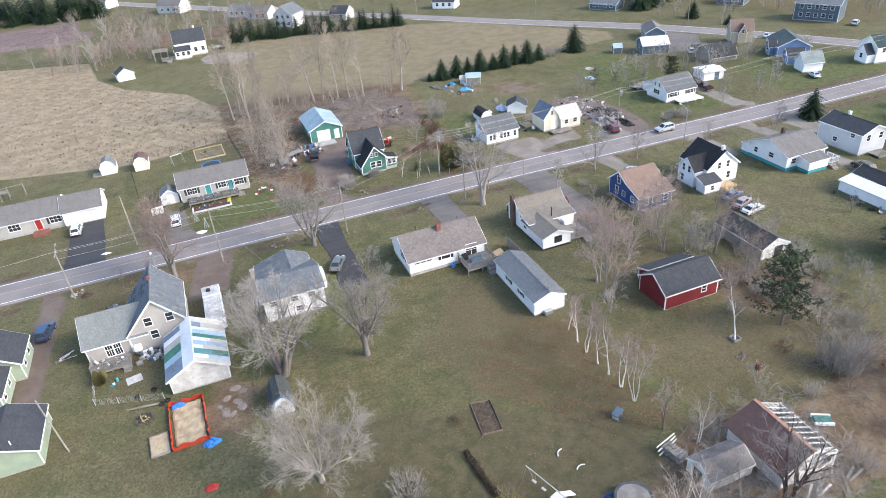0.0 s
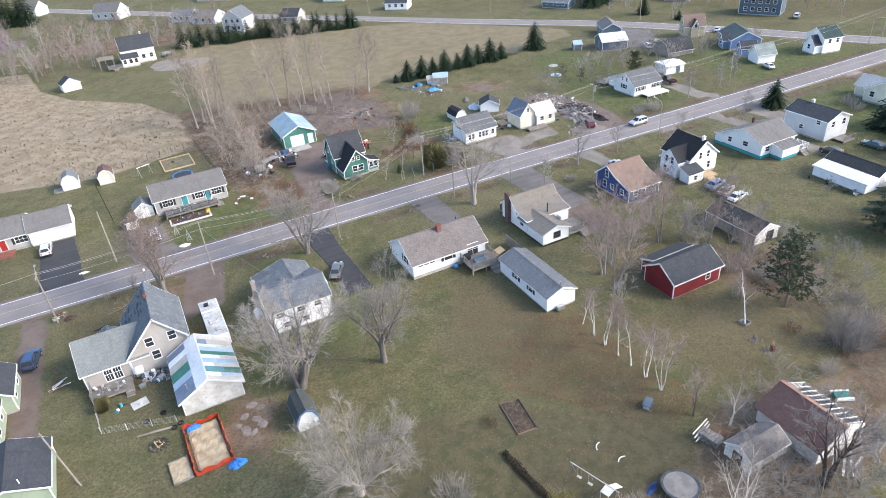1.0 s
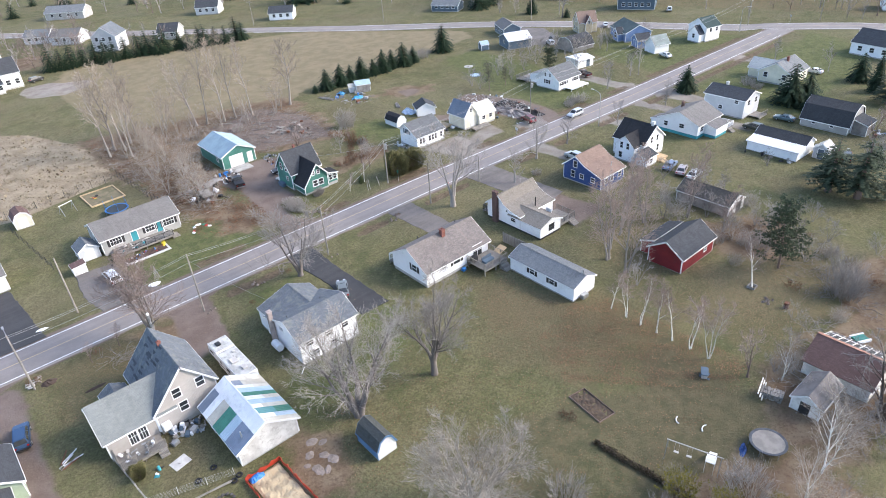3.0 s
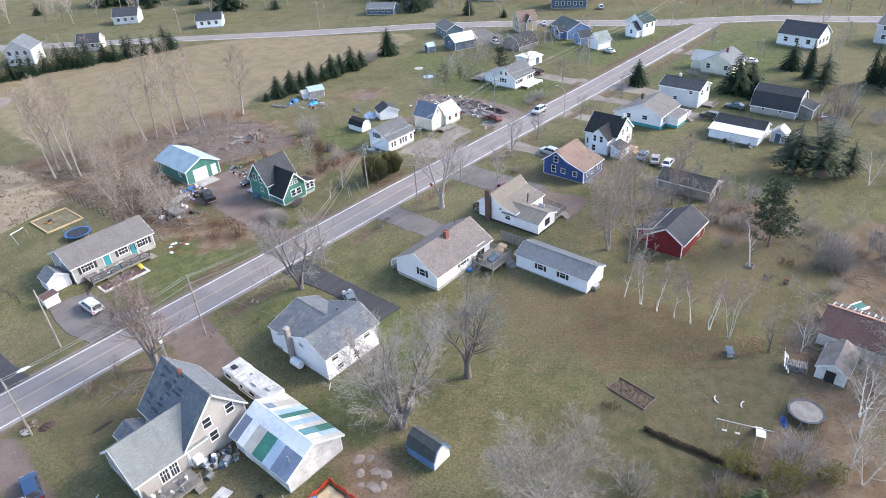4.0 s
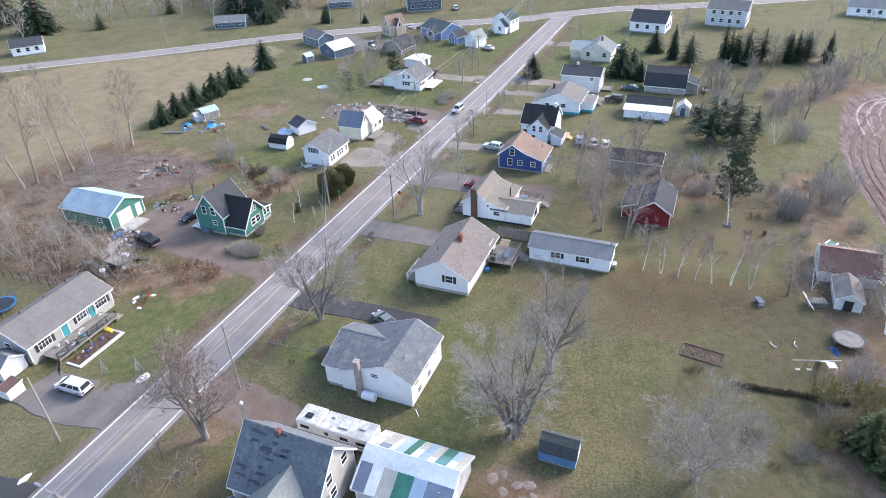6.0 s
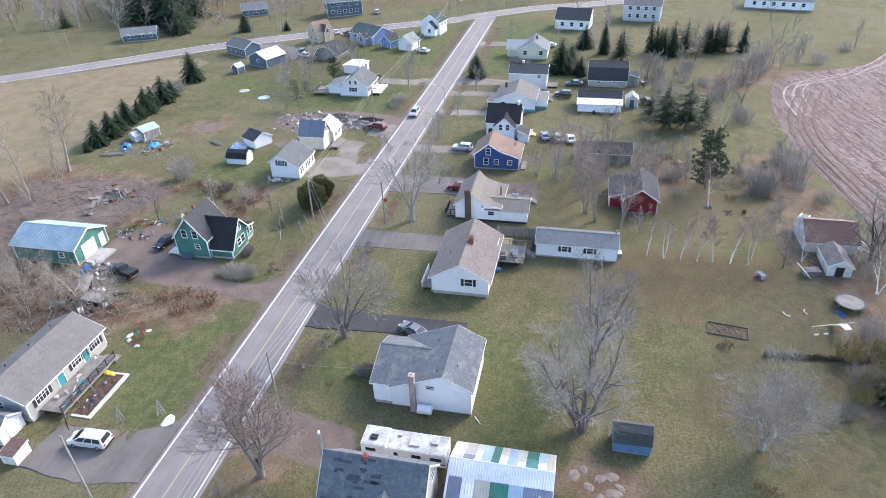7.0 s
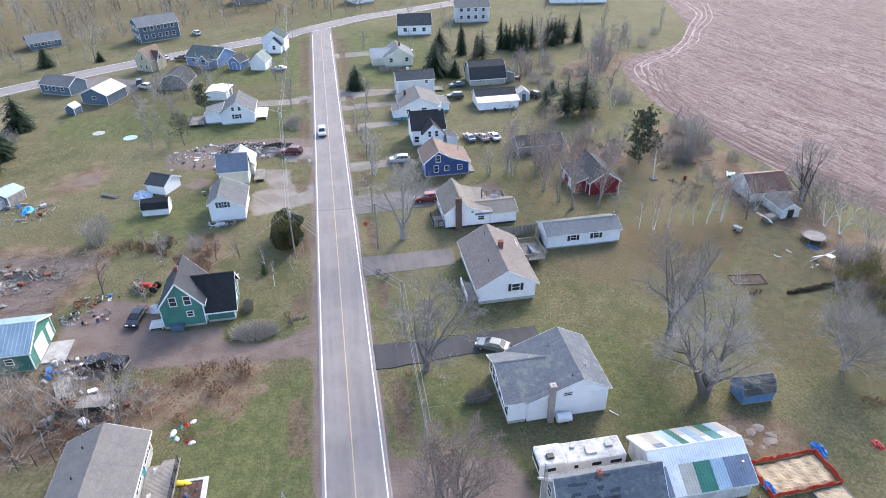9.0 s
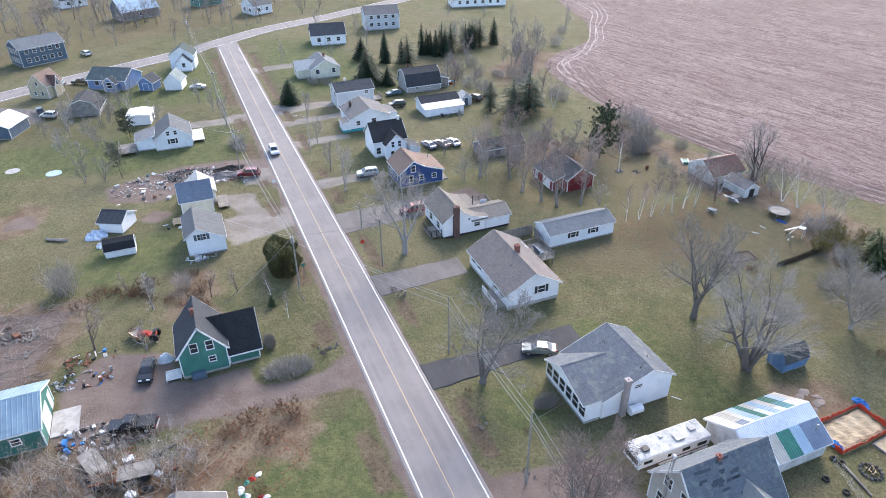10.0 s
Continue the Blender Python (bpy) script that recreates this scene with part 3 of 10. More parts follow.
dirtcol = w.mix(w.ramp(n_leaf, 0.52, 0.66, 0, 0.25), dirtcol, (0.28, 0.23, 0.195))
col = w.mix(zone_fac("dirt", 0.75), col, dirtcol)
gravelcol = tone((0.33, 0.295, 0.27), (0.235, 0.2, 0.18), n_mid)
gravelcol = w.mix(w.ramp(n_leaf, 0.52, 0.66, 0, 0.4), gravelcol, (0.2, 0.16, 0.13))
col = w.mix(w.calc("MULTIPLY", zone_fac("gravel", 0.8), 0.75), col, gravelcol)
ditchcol = tone((0.098, 0.066, 0.043), (0.165, 0.118, 0.078), n_spot)
ditchcol = w.mix(w.ramp(n_fine, 0.5, 0.64, 0, 0.7), ditchcol, (0.052, 0.042, 0.028))
col = w.mix(w.calc("MULTIPLY", zone_fac("ditch", 0.8, n_spot), 0.85), col, ditchcol)
turned = w.node("VectorRotate", rotation_type="Z_AXIS")
w.link(pos, turned.inputs["Vector"])
turned.inputs["Angle"].default_value = radians(-10)
furrow = turned.outputs["Vector"]
warp = w.node("VectorMath", operation="ADD")
w.link(furrow, warp.inputs[0])
bend = w.node("CombineXYZ")
w.link(w.calc("MULTIPLY", w.noise(pos, 0.03, 2), 5.0), bend.inputs[1])
w.link(bend.outputs[0], warp.inputs[1])
furrow = warp.outputs[0]
streak = w.noise(w.scaled(furrow, (0.03, 0.8, 1)), 1.0, 5, 0.7)
clod = w.noise(w.scaled(furrow, (0.22, 1.6, 1)), 1.0, 5, 0.8)
crumb = w.noise(w.scaled(furrow, (0.8, 2.6, 1)), 1.0, 4, 0.75)
soilcol = w.mix(w.ramp(streak, 0.42, 0.58), (0.11, 0.068, 0.06), (0.19, 0.135, 0.12))
soilcol = w.mix(w.ramp(clod, 0.47, 0.57, 0, 0.75), soilcol, (0.3, 0.236, 0.22))
soilcol = w.mix(w.ramp(crumb, 0.5, 0.6, 0, 0.7), soilcol, (0.085, 0.052, 0.046))
soilcol = w.mix(w.ramp(w.noise(pos, 2.2, 4, 0.7), 0.55, 0.62, 0, 0.65), soilcol, (0.39, 0.315, 0.29))
soilcol = w.mix(w.ramp(n_big, 0.4, 0.62, 0, 0.3), soilcol, (0.15, 0.1, 0.088))
soil = zone_fac("soil", 0.35)
col = w.mix(soil, col, soilcol)
pale = w.node("HueSaturation")
pale.inputs["Saturation"].default_value = 0.95
w.link(col, pale.inputs["Color"])
w.link(pale.outputs[0], bsdf.inputs["Base Color"])
bsdf.inputs["Roughness"].default_value = 0.95
bsdf.inputs["Specular IOR Level"].default_value = 0.15
h = w.calc("ADD", w.calc("MULTIPLY", n_fine, 0.7), w.calc("MULTIPLY", grit, 0.35))
h = w.calc("ADD", h, w.calc("MULTIPLY", w.calc("MULTIPLY", clod, soil), 0.9))
w.link(w.bump(h, 0.8, 0.2), bsdf.inputs["Normal"])
me.materials.append(ground_mat)
tagged(new("ground", me), "late-autumn lawns, dry grass, bare soil and a ploughed field", "ground", kind="structure")


# ---- roads and paved drives ----
def asphalt(name, light, dark, worn):
    m, nt, b = nodes_of(name)
    q = Net(nt)
    p = q.node("NewGeometry").outputs["Position"]
    lanes = q.noise(q.scaled(p, (0.06, 1.1, 1)), 1.0, 3, 0.5)
    c = q.mix(q.ramp(q.noise(p, 0.25, 5, 0.65), 0.35, 0.65), dark, light)
    c = q.mix(q.ramp(lanes, 0.4, 0.65, 0, 0.5), c, worn)
    c = q.mix(q.ramp(q.noise(p, 22, 2), 0.35, 0.75, 0, 0.35), c, tuple(v * 0.5 for v in dark))
    c = q.mix(q.ramp(q.noise(p, 1.7, 5, 0.7), 0.56, 0.72, 0, 0.3), c, tuple(v * 0.6 for v in dark))
    q.link(c, b.inputs["Base Color"])
    b.inputs["Roughness"].default_value = 0.85
    b.inputs["Specular IOR Level"].default_value = 0.3
    q.link(q.bump(q.noise(p, 30, 2), 0.3, 0.01), b.inputs["Normal"])
    return m


road_mat = asphalt("road_asphalt", (0.25, 0.226, 0.214), (0.205, 0.184, 0.174), (0.275, 0.247, 0.234))
drive_black = asphalt("fresh_asphalt", (0.06, 0.06, 0.063), (0.045, 0.045, 0.048), (0.07, 0.068, 0.068))
drive_grey = asphalt("old_asphalt", (0.175, 0.156, 0.145), (0.128, 0.114, 0.104), (0.2, 0.176, 0.162))


def line_paint(name, colr, under):
    m, nt, b = nodes_of(name)
    q = Net(nt)
    p = q.node("NewGeometry").outputs["Position"]
    q.link(q.mix(q.ramp(q.noise(p, 3.5, 5, 0.7), 0.5, 0.68, 0, 0.85), colr, under), b.inputs["Base Color"])
    b.inputs["Roughness"].default_value = 0.7
    return m


white_line = line_paint("white_road_paint", (0.78, 0.78, 0.78), (0.3, 0.29, 0.29))
yellow_line = line_paint("yellow_road_paint", (0.46, 0.34, 0.2), (0.28, 0.26, 0.25))


def ribbon(bm, pts, half, z, thick=0.1, crown=0.0):
    """A strip along a line of points, with a slight crown and sides down into the land."""
    prev = None
    for i, (x, y) in enumerate(pts):
        a, b = pts[max(0, i - 1)], pts[min(len(pts) - 1, i + 1)]
        d = Vector((b[0] - a[0], b[1] - a[1])).normalized()
        n = Vector((-d.y, d.x))
        g = gz(x, y)
        row = []
        for s, dz in ((-half - thick * 2, -thick * 1.2), (-half, 0), (0, crown), (half, 0), (half + thick * 2, -thick * 1.2)):
            row.append(bm.verts.new((x + n.x * s, y + n.y * s, g + z + dz)))
        if prev:
            for k in range(4):
                bm.faces.new((prev[k + 1], prev[k], row[k], row[k + 1]))
        prev = row


def along(a, b, step):
    n = max(1, int(math.dist(a, b) / step))
    return [(a[0] + (b[0] - a[0]) * i / n, a[1] + (b[1] - a[1]) * i / n) for i in range(n + 1)]


def smooth_line(pts, n=6):
    """Points on a smooth line through the given ones."""
    out = []
    for i in range(len(pts) - 1):
        p0, p1, p2, p3 = (Vector(pts[max(0, min(len(pts) - 1, i + k))]) for k in (-1, 0, 1, 2))
        for j in range(n):
            t = j / n
            out.append(tuple(0.5 * (2 * p1 + (p2 - p0) * t + (2 * p0 - 5 * p1 + 4 * p2 - p3) * t * t + (3 * p1 - p0 - 3 * p2 + p3) * t ** 3)))
    return out + [tuple(pts[-1])]


main_line = along((-400, 99.9), (40, 99.9), 20) + along((45, 99.9), (181, 100.0), 8)
cross_line = smooth_line([(-40, 395), (20, 318), (50, 281), (84, 241.5), (109, 211.5), (137, 178.5), (156, 149.5), (171.5, 120.5), (181.5, 103), (194, 85), (203, 64), (220, 31), (250, -20), (320, -140)], 8)


def shifted(line, off):
    out = []
    for i, (x, y) in enumerate(line):
        a, b = line[max(0, i - 1)], line[min(len(line) - 1, i + 1)]
        d = Vector((b[0] - a[0], b[1] - a[1])).normalized()
        out.append((x - d.y * off, y + d.x * off))
    return out


for nm, line, half, lab in (("road", main_line, 3.12, "two-lane village road of worn grey asphalt"), ("road", cross_line, 3.7, "two-lane cross road of worn grey asphalt")):
    bm = bmesh.new()
    ribbon(bm, line, half, 0.07 if half < 3.3 else 0.075, crown=0.05)
    rd = thing(nm, bm, road_mat, 0, 0, 0, 0, lab, "road", kind="structure")
    cut = 176.0 if half < 3.3 else 1e9
    for off, ww, mt, lb in ((half - 0.3, 0.062, white_line, "worn white edge line"), (-half + 0.3, 0.062, white_line, "worn white edge line")):
        bm = bmesh.new()
        ribbon(bm, [p for p in shifted(line, off) if p[0] < cut], ww, 0.1 if half < 3.3 else 0.105, 0.004)
        part("edge_line", bm, mt, rd, lb)
    bm = bmesh.new()
    ribbon(bm, [p for p in shifted(line, 0.1) if p[0] < cut], 0.045, 0.132, 0.004)
    part("centre_line", bm, yellow_line, rd, "faded yellow centre line")


def paved(pts, mat, label, z=0.055):
    """A paved drive: a thin slab with a slightly uneven rim."""
    ring = []
    rim = 0.1
    for i, p in enumerate(pts):
        q = pts[(i + 1) % len(pts)]
        n = max(1, int(math.dist(p, q) / 0.8))
        for k in range(n):
            t = k / n
            ring.append((p[0] + (q[0] - p[0]) * t + random.uniform(-rim, rim), p[1] + (q[1] - p[1]) * t + random.uniform(-rim, rim)))
    bm = bmesh.new()
    top = [bm.verts.new((x, y, gz(x, y) + z)) for x, y in ring]
    mx, my = sum(p[0] for p in pts) / len(pts), sum(p[1] for p in pts) / len(pts)
    low = [bm.verts.new((x + math.copysign(0.25, x - mx), y + (0.25 if y > my else 0), gz(x, y) - 0.25)) for x, y in ring]
    f = bm.faces.new(top)
    for i in range(len(ring)):
        j = (i + 1) % len(ring)
        bm.faces.new((low[i], low[j], top[j], top[i]))
    bmesh.ops.triangulate(bm, faces=[f])
    if 100 < max(p[1] for p in pts) < 135:
        for k in range(10):
            bmesh.ops.bisect_plane(bm, geom=bm.verts[:] + bm.edges[:] + bm.faces[:], plane_co=(0, 103.6 + k * 0.7, 0), plane_no=(0, 1, 0))
        for v in bm.verts:
            g = gz(v.co.x, v.co.y)
            v.co.z = g + z if v.co.z > g - 0.09 else g - 0.25
    fix(bm)
    return thing("driveway", bm, mat, 0, 0, 0, 0, label, "driveway", kind="structure")


paved([(11.2, 96.6), (15.6, 96.6), (15.2, 90), (15.4, 76.6), (11.2, 76.8), (11.8, 86)], drive_black, "fresh black asphalt driveway")
paved([(30.4, 96.6), (35.4, 96.6), (35.2, 83.4), (31.0, 83.6)], drive_grey, "grey asphalt driveway in front of the bungalow")
paved([(48.6, 96.6), (55.4, 96.6), (55.8, 80), (50.4, 79), (49.2, 85)], drive_grey, "worn grey driveway beside the gabled house")
paved([(-27.3, 103.3), (-21.2, 103.3), (-22.4, 120.3), (-27.6, 120.3)], drive_black, "dark asphalt driveway of the long bungalow")
paved([(-13.8, 103.3), (-5.0, 103.3), (-6.6, 104.4), (-7.8, 107.5), (-8.4, 116.4), (-13.8, 117.2), (-14.6, 110)], drive_grey, "pale asphalt driveway of the grey bungalow")
paved([(125, 150), (133, 143), (143, 160), (138, 170), (129, 160)], drive_grey, "grey parking area beside the slate house")

# ---- building parts ----
def gable_pts(s0, s1, eave, apex, at=None, eave2=None):
    mid = (s0 + s1) / 2 if at is None else at
    return [(s0, eave), (mid, apex), (s1, eave if eave2 is None else eave2)]


def gambrel_pts(s0, s1, eave, apex):
    w_ = s1 - s0
    k = eave + (apex - eave) * 0.68
    return [(s0, eave), (s0 + w_ * 0.17, k), ((s0 + s1) / 2, apex), (s1 - w_ * 0.17, k), (s1, eave)]


def seamed(bm, q, thick, step, high=0.045):
    """A metal sheet over four corners with standing seams running up the slope, as one body."""
    q = [Vector(p) for p in q]
    nrm = (q[1] - q[0]).cross(q[3] - q[0]).normalized()
    nrm = -nrm if nrm.z < 0 else nrm
    L = (q[1] - q[0]).length
    n = max(1, int(L / step))
    us = [(0.0, 0.0)]
    for k in range(n):
        c = L * (k + 0.5) / n
        us += [(c - 0.04, 0.0), (c - 0.018, high), (c + 0.018, high), (c + 0.04, 0.0)]
    us.append((L, 0.0))
    rows_ = []
    for u, hh in us:
        a, b = q[0].lerp(q[1], u / L), q[3].lerp(q[2], u / L)
        rows_.append([bm.verts.new(p) for p in (a + nrm * hh, b + nrm * hh, b - nrm * thick, a - nrm * thick)])
    for r0, r1 in zip(rows_, rows_[1:]):
        for k in range(4):
            bm.faces.new((r0[k], r0[(k + 1) % 4], r1[(k + 1) % 4], r1[k]))
    bm.faces.new(rows_[0][::-1])
    bm.faces.new(rows_[-1])


def block(rt, x0, x1, y0, y1, prof, axis, wall, roof, over=0.3, rake=0.25, foot=0.35, foot_mat=None, trim=None, ribs=None, cut=None, thick=0.14, floor_z=-0.4):
    """One body of a house: foundation, walls up to the roof line, a roof of one slab a slope with overhangs, and fascia boards.
    prof: the roof line across the ridge. axis: the ridge's direction."""
    foot_mat, trim = foot_mat or concrete, trim or white_trim
    s0, s1 = (y0, y1) if axis == "x" else (x0, x1)
    a0, a1 = (x0, x1) if axis == "x" else (y0, y1)
    bm = bmesh.new()
    box(bm, x0 + 0.05, y0 + 0.05, floor_z, x1 - 0.05, y1 - 0.05, foot)
    part("foundation", bm, foot_mat, rt)
    bm = bmesh.new()
    prism(bm, [(s0, foot)] + [(s, z - 0.02) for s, z in prof] + [(s1, foot)], a0, a1, axis)
    part("wall", fix(bm), wall, rt)
    P = lambda a, s, z: (a, s, z) if axis == "x" else (s, a, z)
    b0, b1 = a0 - rake, a1 + rake
    if cut:
        b0, b1 = cut
    n = len(prof)
    for i in range(n - 1):
        (sa, za), (sb, zb) = prof[i], prof[i + 1]
        k = (zb - za) / (sb - sa)
        ea, eb, fa, fb = sa, sb, za, zb
        if i == 0 and over:
            ea, fa = sa - over, za - k * over
        if i == n - 2 and over:
            eb, fb = sb + over, zb + k * over
        lift = 0.1
        bm = bmesh.new()
        uvl = bm.loops.layers.uv.new("UVMap")
        q = [P(b0, eb, fb + lift), P(b1, eb, fb + lift), P(b1, ea, fa + lift), P(b0, ea, fa + lift)] if fb < fa else [P(b0, ea, fa + lift), P(b1, ea, fa + lift), P(b1, eb, fb + lift), P(b0, eb, fb + lift)]
        if ribs:
            seamed(bm, q, thick, ribs)
        else:
            slab(bm, q, thick, uvl)
        fix(bm)
        part("roof", bm, roof, rt)
        for a in (b0, b1):
            out = -0.02 if a == b0 else 0.02
            fas = bmesh.new()
            slab(fas, [P(a + out - 0.02, ea, fa + lift - 0.01), P(a + out + 0.02, ea, fa + lift - 0.01), P(a + out + 0.02, eb, fb + lift - 0.01), P(a + out - 0.02, eb, fb + lift - 0.01)], 0.2)
            part("barge_board", fix(fas), trim, rt)
        for e_, f_, on in ((ea, fa, i == 0), (eb, fb, i == n - 2)):
            if on:
                fas = bmesh.new()
                lo_, hi_ = (e_ - 0.03, e_ + 0.02) if i == 0 and e_ == ea else (e_ - 0.02, e_ + 0.03)
                if axis == "x":
                    box(fas, b0, lo_, f_ + lift - 0.2, b1, hi_, f_ + lift - 0.03)
                else:
                    box(fas, lo_, b0, f_ + lift - 0.2, hi_, b1, f_ + lift - 0.03)
                part("fascia", fas, trim, rt)
    for s, z in prof[1:-1]:
        ax, zx = s, z + 0.115
        bm = bmesh.new()
        uvl = bm.loops.layers.uv.new("UVMap")
        if s == max(prof, key=lambda e: e[1])[0]:
            kk = (prof[1][1] - prof[0][1]) / (prof[1][0] - prof[0][0])
            dz = min(0.12, abs(kk) * 0.15)
            slab(bm, [P(b0, s - 0.15, zx - dz + 0.02), P(b1, s - 0.15, zx - dz + 0.02), P(b1, s, zx + 0.02), P(b0, s, zx + 0.02)], 0.03, uvl)
            slab(bm, [P(b0, s, zx + 0.02), P(b1, s, zx + 0.02), P(b1, s + 0.15, zx - dz + 0.02), P(b0, s + 0.15, zx - dz + 0.02)], 0.03, uvl)
            part("ridge_cap", fix(bm), roof, rt)
        else:
            bm.free()
    for cx, cy in ((x0, y0), (x1, y0), (x1, y1), (x0, y1)):
        top = prof[0][1] if (cy if axis == "x" else cx) == s0 else prof[-1][1]
        sx, sy = (1 if cx == x1 else -1), (1 if cy == y1 else -1)
        bm = bmesh.new()
        box(bm, min(cx + sx * 0.025, cx - sx * 0.1), min(cy + sy * 0.025, cy - sy * 0.1), foot, max(cx + sx * 0.025, cx - sx * 0.1), max(cy + sy * 0.025, cy - sy * 0.1), top - 0.05)
        part("corner_board", bm, trim, rt)


def lattice(bm, us, vs, y0, y1):
    """A sash frame in one body: every second cell between the lines is an opening."""
    n, m = len(us) - 1, len(vs) - 1
    solid = lambda i, j: 0 <= i < n and 0 <= j < m and not (i % 2 == 1 and j % 2 == 1)
    pts = {}

    def at(i, j, y):
        if (i, j, y) not in pts:
            pts[i, j, y] = bm.verts.new((us[i], y, vs[j]))
        return pts[i, j, y]

    for i in range(n):
        for j in range(m):
            if not solid(i, j):
                continue
            bm.faces.new([at(*p, y0) for p in ((i, j), (i + 1, j), (i + 1, j + 1), (i, j + 1))])
            for di, dj, p, q in ((-1, 0, (i, j + 1), (i, j)), (1, 0, (i + 1, j), (i + 1, j + 1)), (0, -1, (i, j), (i + 1, j)), (0, 1, (i + 1, j + 1), (i, j + 1))):
                if not solid(i + di, j + dj):
                    bm.faces.new((at(*p, y0), at(*p, y1), at(*q, y1), at(*q, y0)))


FACE = {"-y": 0, "+x": 90, "+y": 180, "-x": -90}
_win, _pane, _shut = {}, {}, {}


def window(rt, face, x, y, z, w_=0.9, h=1.15, shutter=None, trim=None, bars=0):
    """A window on a wall: casing with sill and sash bars, a glass pane, and shutters if it has them. x, y: on the wall; z: its middle."""
    trim = trim or white_trim
    key = (w_, h, trim.name, bars)
    if key not in _win:
        bm = bmesh.new()
        c = 0.09
        us = [-w_ / 2 - c, -w_ / 2]
        for k in range(bars):
            u = -w_ / 2 + w_ * (k + 1) / (bars + 1)
            us += [u - 0.02, u + 0.02]
        us += [w_ / 2, w_ / 2 + c]
        vs = [-h / 2 - c - 0.03, -h / 2, -0.025, 0.025, h / 2, h / 2 + c]
        lattice(bm, us, vs, -0.05, 0.01)
        _win[key] = mesh_of(bm, "window", trim)
        bm = bmesh.new()
        box(bm, -w_ / 2, -0.015, -h / 2, w_ / 2, 0.005, h / 2)
        _pane[key] = mesh_of(bm, "pane", glass_mat)
    ob = shared("window", _win[key], rt, pose(x, y, z, 0, 0, FACE[face]))
    shared("pane", _pane[key], ob, Matrix())
    if shutter:
        sk = (h, shutter.name)
        if sk not in _shut:
            bm = bmesh.new()
            saw = [(0.0, -h / 2 - 0.05), (-0.045, -h / 2 - 0.05)]
            for k in range(8):
                zz = -h / 2 + h * k / 8
                saw += [(-0.06, zz + 0.01), (-0.04, zz + h / 8)]
            saw += [(-0.045, h / 2 + 0.05), (0.0, h / 2 + 0.05)]
            prism(bm, saw, -0.19, 0.19, "x")
            fix(bm)
            _shut[sk] = mesh_of(bm, "shutter", shutter)
        for s in (-1, 1):
            shared("shutter", _shut[sk], ob, pose(s * (w_ / 2 + 0.3), 0, 0))
    return ob


_door = {}


def door(rt, face, x, y, z=0.35, w_=0.92, h=2.05, mat=None, label=""):
    mat = mat or white_trim
    key = (w_, h, mat.name)
    if key not in _door:
        bm = bmesh.new()
        n = 2 if w_ < 1.3 else 5
        rows_ = 3 if w_ < 1.3 else 4
        bmesh.ops.create_grid(bm, x_segments=n, y_segments=rows_, size=0.5, matrix=pose(0, -0.03, h / 2) @ Matrix(((w_, 0, 0, 0), (0, 0, -1, 0), (0, h, 0, 0), (0, 0, 0, 1))))
        bmesh.ops.inset_individual(bm, faces=bm.faces[:], thickness=0.07, depth=-0.015)
        rim = bmesh.ops.extrude_edge_only(bm, edges=[e for e in bm.edges if e.is_boundary])
        for v in rim["geom"]:
            if isinstance(v, bmesh.types.BMVert):
                v.co.y = 0.02
        fix(bm)
        _door[key] = mesh_of(bm, "door", mat)
    ob = shared("door", _door[key], rt, pose(x, y, z, 0, 0, FACE[face]))
    if label:
        ob["label"] = label
    fr = bmesh.new()
    box(fr, -w_ / 2 - 0.1, -0.055, 0, -w_ / 2, 0.01, h + 0.1)
    box(fr, w_ / 2, -0.055, 0, w_ / 2 + 0.1, 0.01, h + 0.1)
    box(fr, -w_ / 2, -0.055, h, w_ / 2, 0.01, h + 0.1)
    part("door_frame", fr, white_trim, ob)
    kn = bmesh.new()
    tube(kn, (w_ / 2 - 0.1, -0.03, 1.0), (w_ / 2 - 0.1, -0.1, 1.0), 0.03)
    part("door_handle", kn, steel, ob)
    return ob


def chimney(rt, x, y, z0, z1, s=0.55, mat=None, sy=None):
    mat, sy = mat or brick_red, sy or s
    bm = bmesh.new()
    box(bm, x - s / 2, y - sy / 2, z0, x + s / 2, y + sy / 2, z1 - 0.15)
    ch = part("chimney", bm, mat, rt)
    bm = bmesh.new()
    soft_box(bm, x - s / 2 - 0.05, y - sy / 2 - 0.05, z1 - 0.16, x + s / 2 + 0.05, y + sy / 2 + 0.05, z1 - 0.08, 0.02)
    part("cap", bm, mat, ch)
    bm = bmesh.new()
    tube(bm, (x, y, z1 - 0.1), (x, y, z1 + 0.08), 0.09, 0.08, 10)
    part("flue", bm, mat, ch)


def rail(bm, a, b, z, h=0.95, step=0.14):
    """A rail with posts and balusters between two points of a deck."""
    a, b = Vector((*a, z)), Vector((*b, z))
    L = (b - a).length
    up = Vector((0, 0, h))
    for dz, r in ((h, 0.045), (0.12, 0.03)):
        tube(bm, a + Vector((0, 0, dz)), b + Vector((0, 0, dz)), r, n=4)
    for i in range(int(L / 1.6) + 2):
        p = a.lerp(b, i / (int(L / 1.6) + 1))
        tube(bm, p, p + up * 1.06, 0.055, n=4)
    for i in range(int(L / step)):
        p = a.lerp(b, (i + 0.5) / int(L / step))
        tube(bm, p + Vector((0, 0, 0.12)), p + up, 0.02, n=3, cap=False)


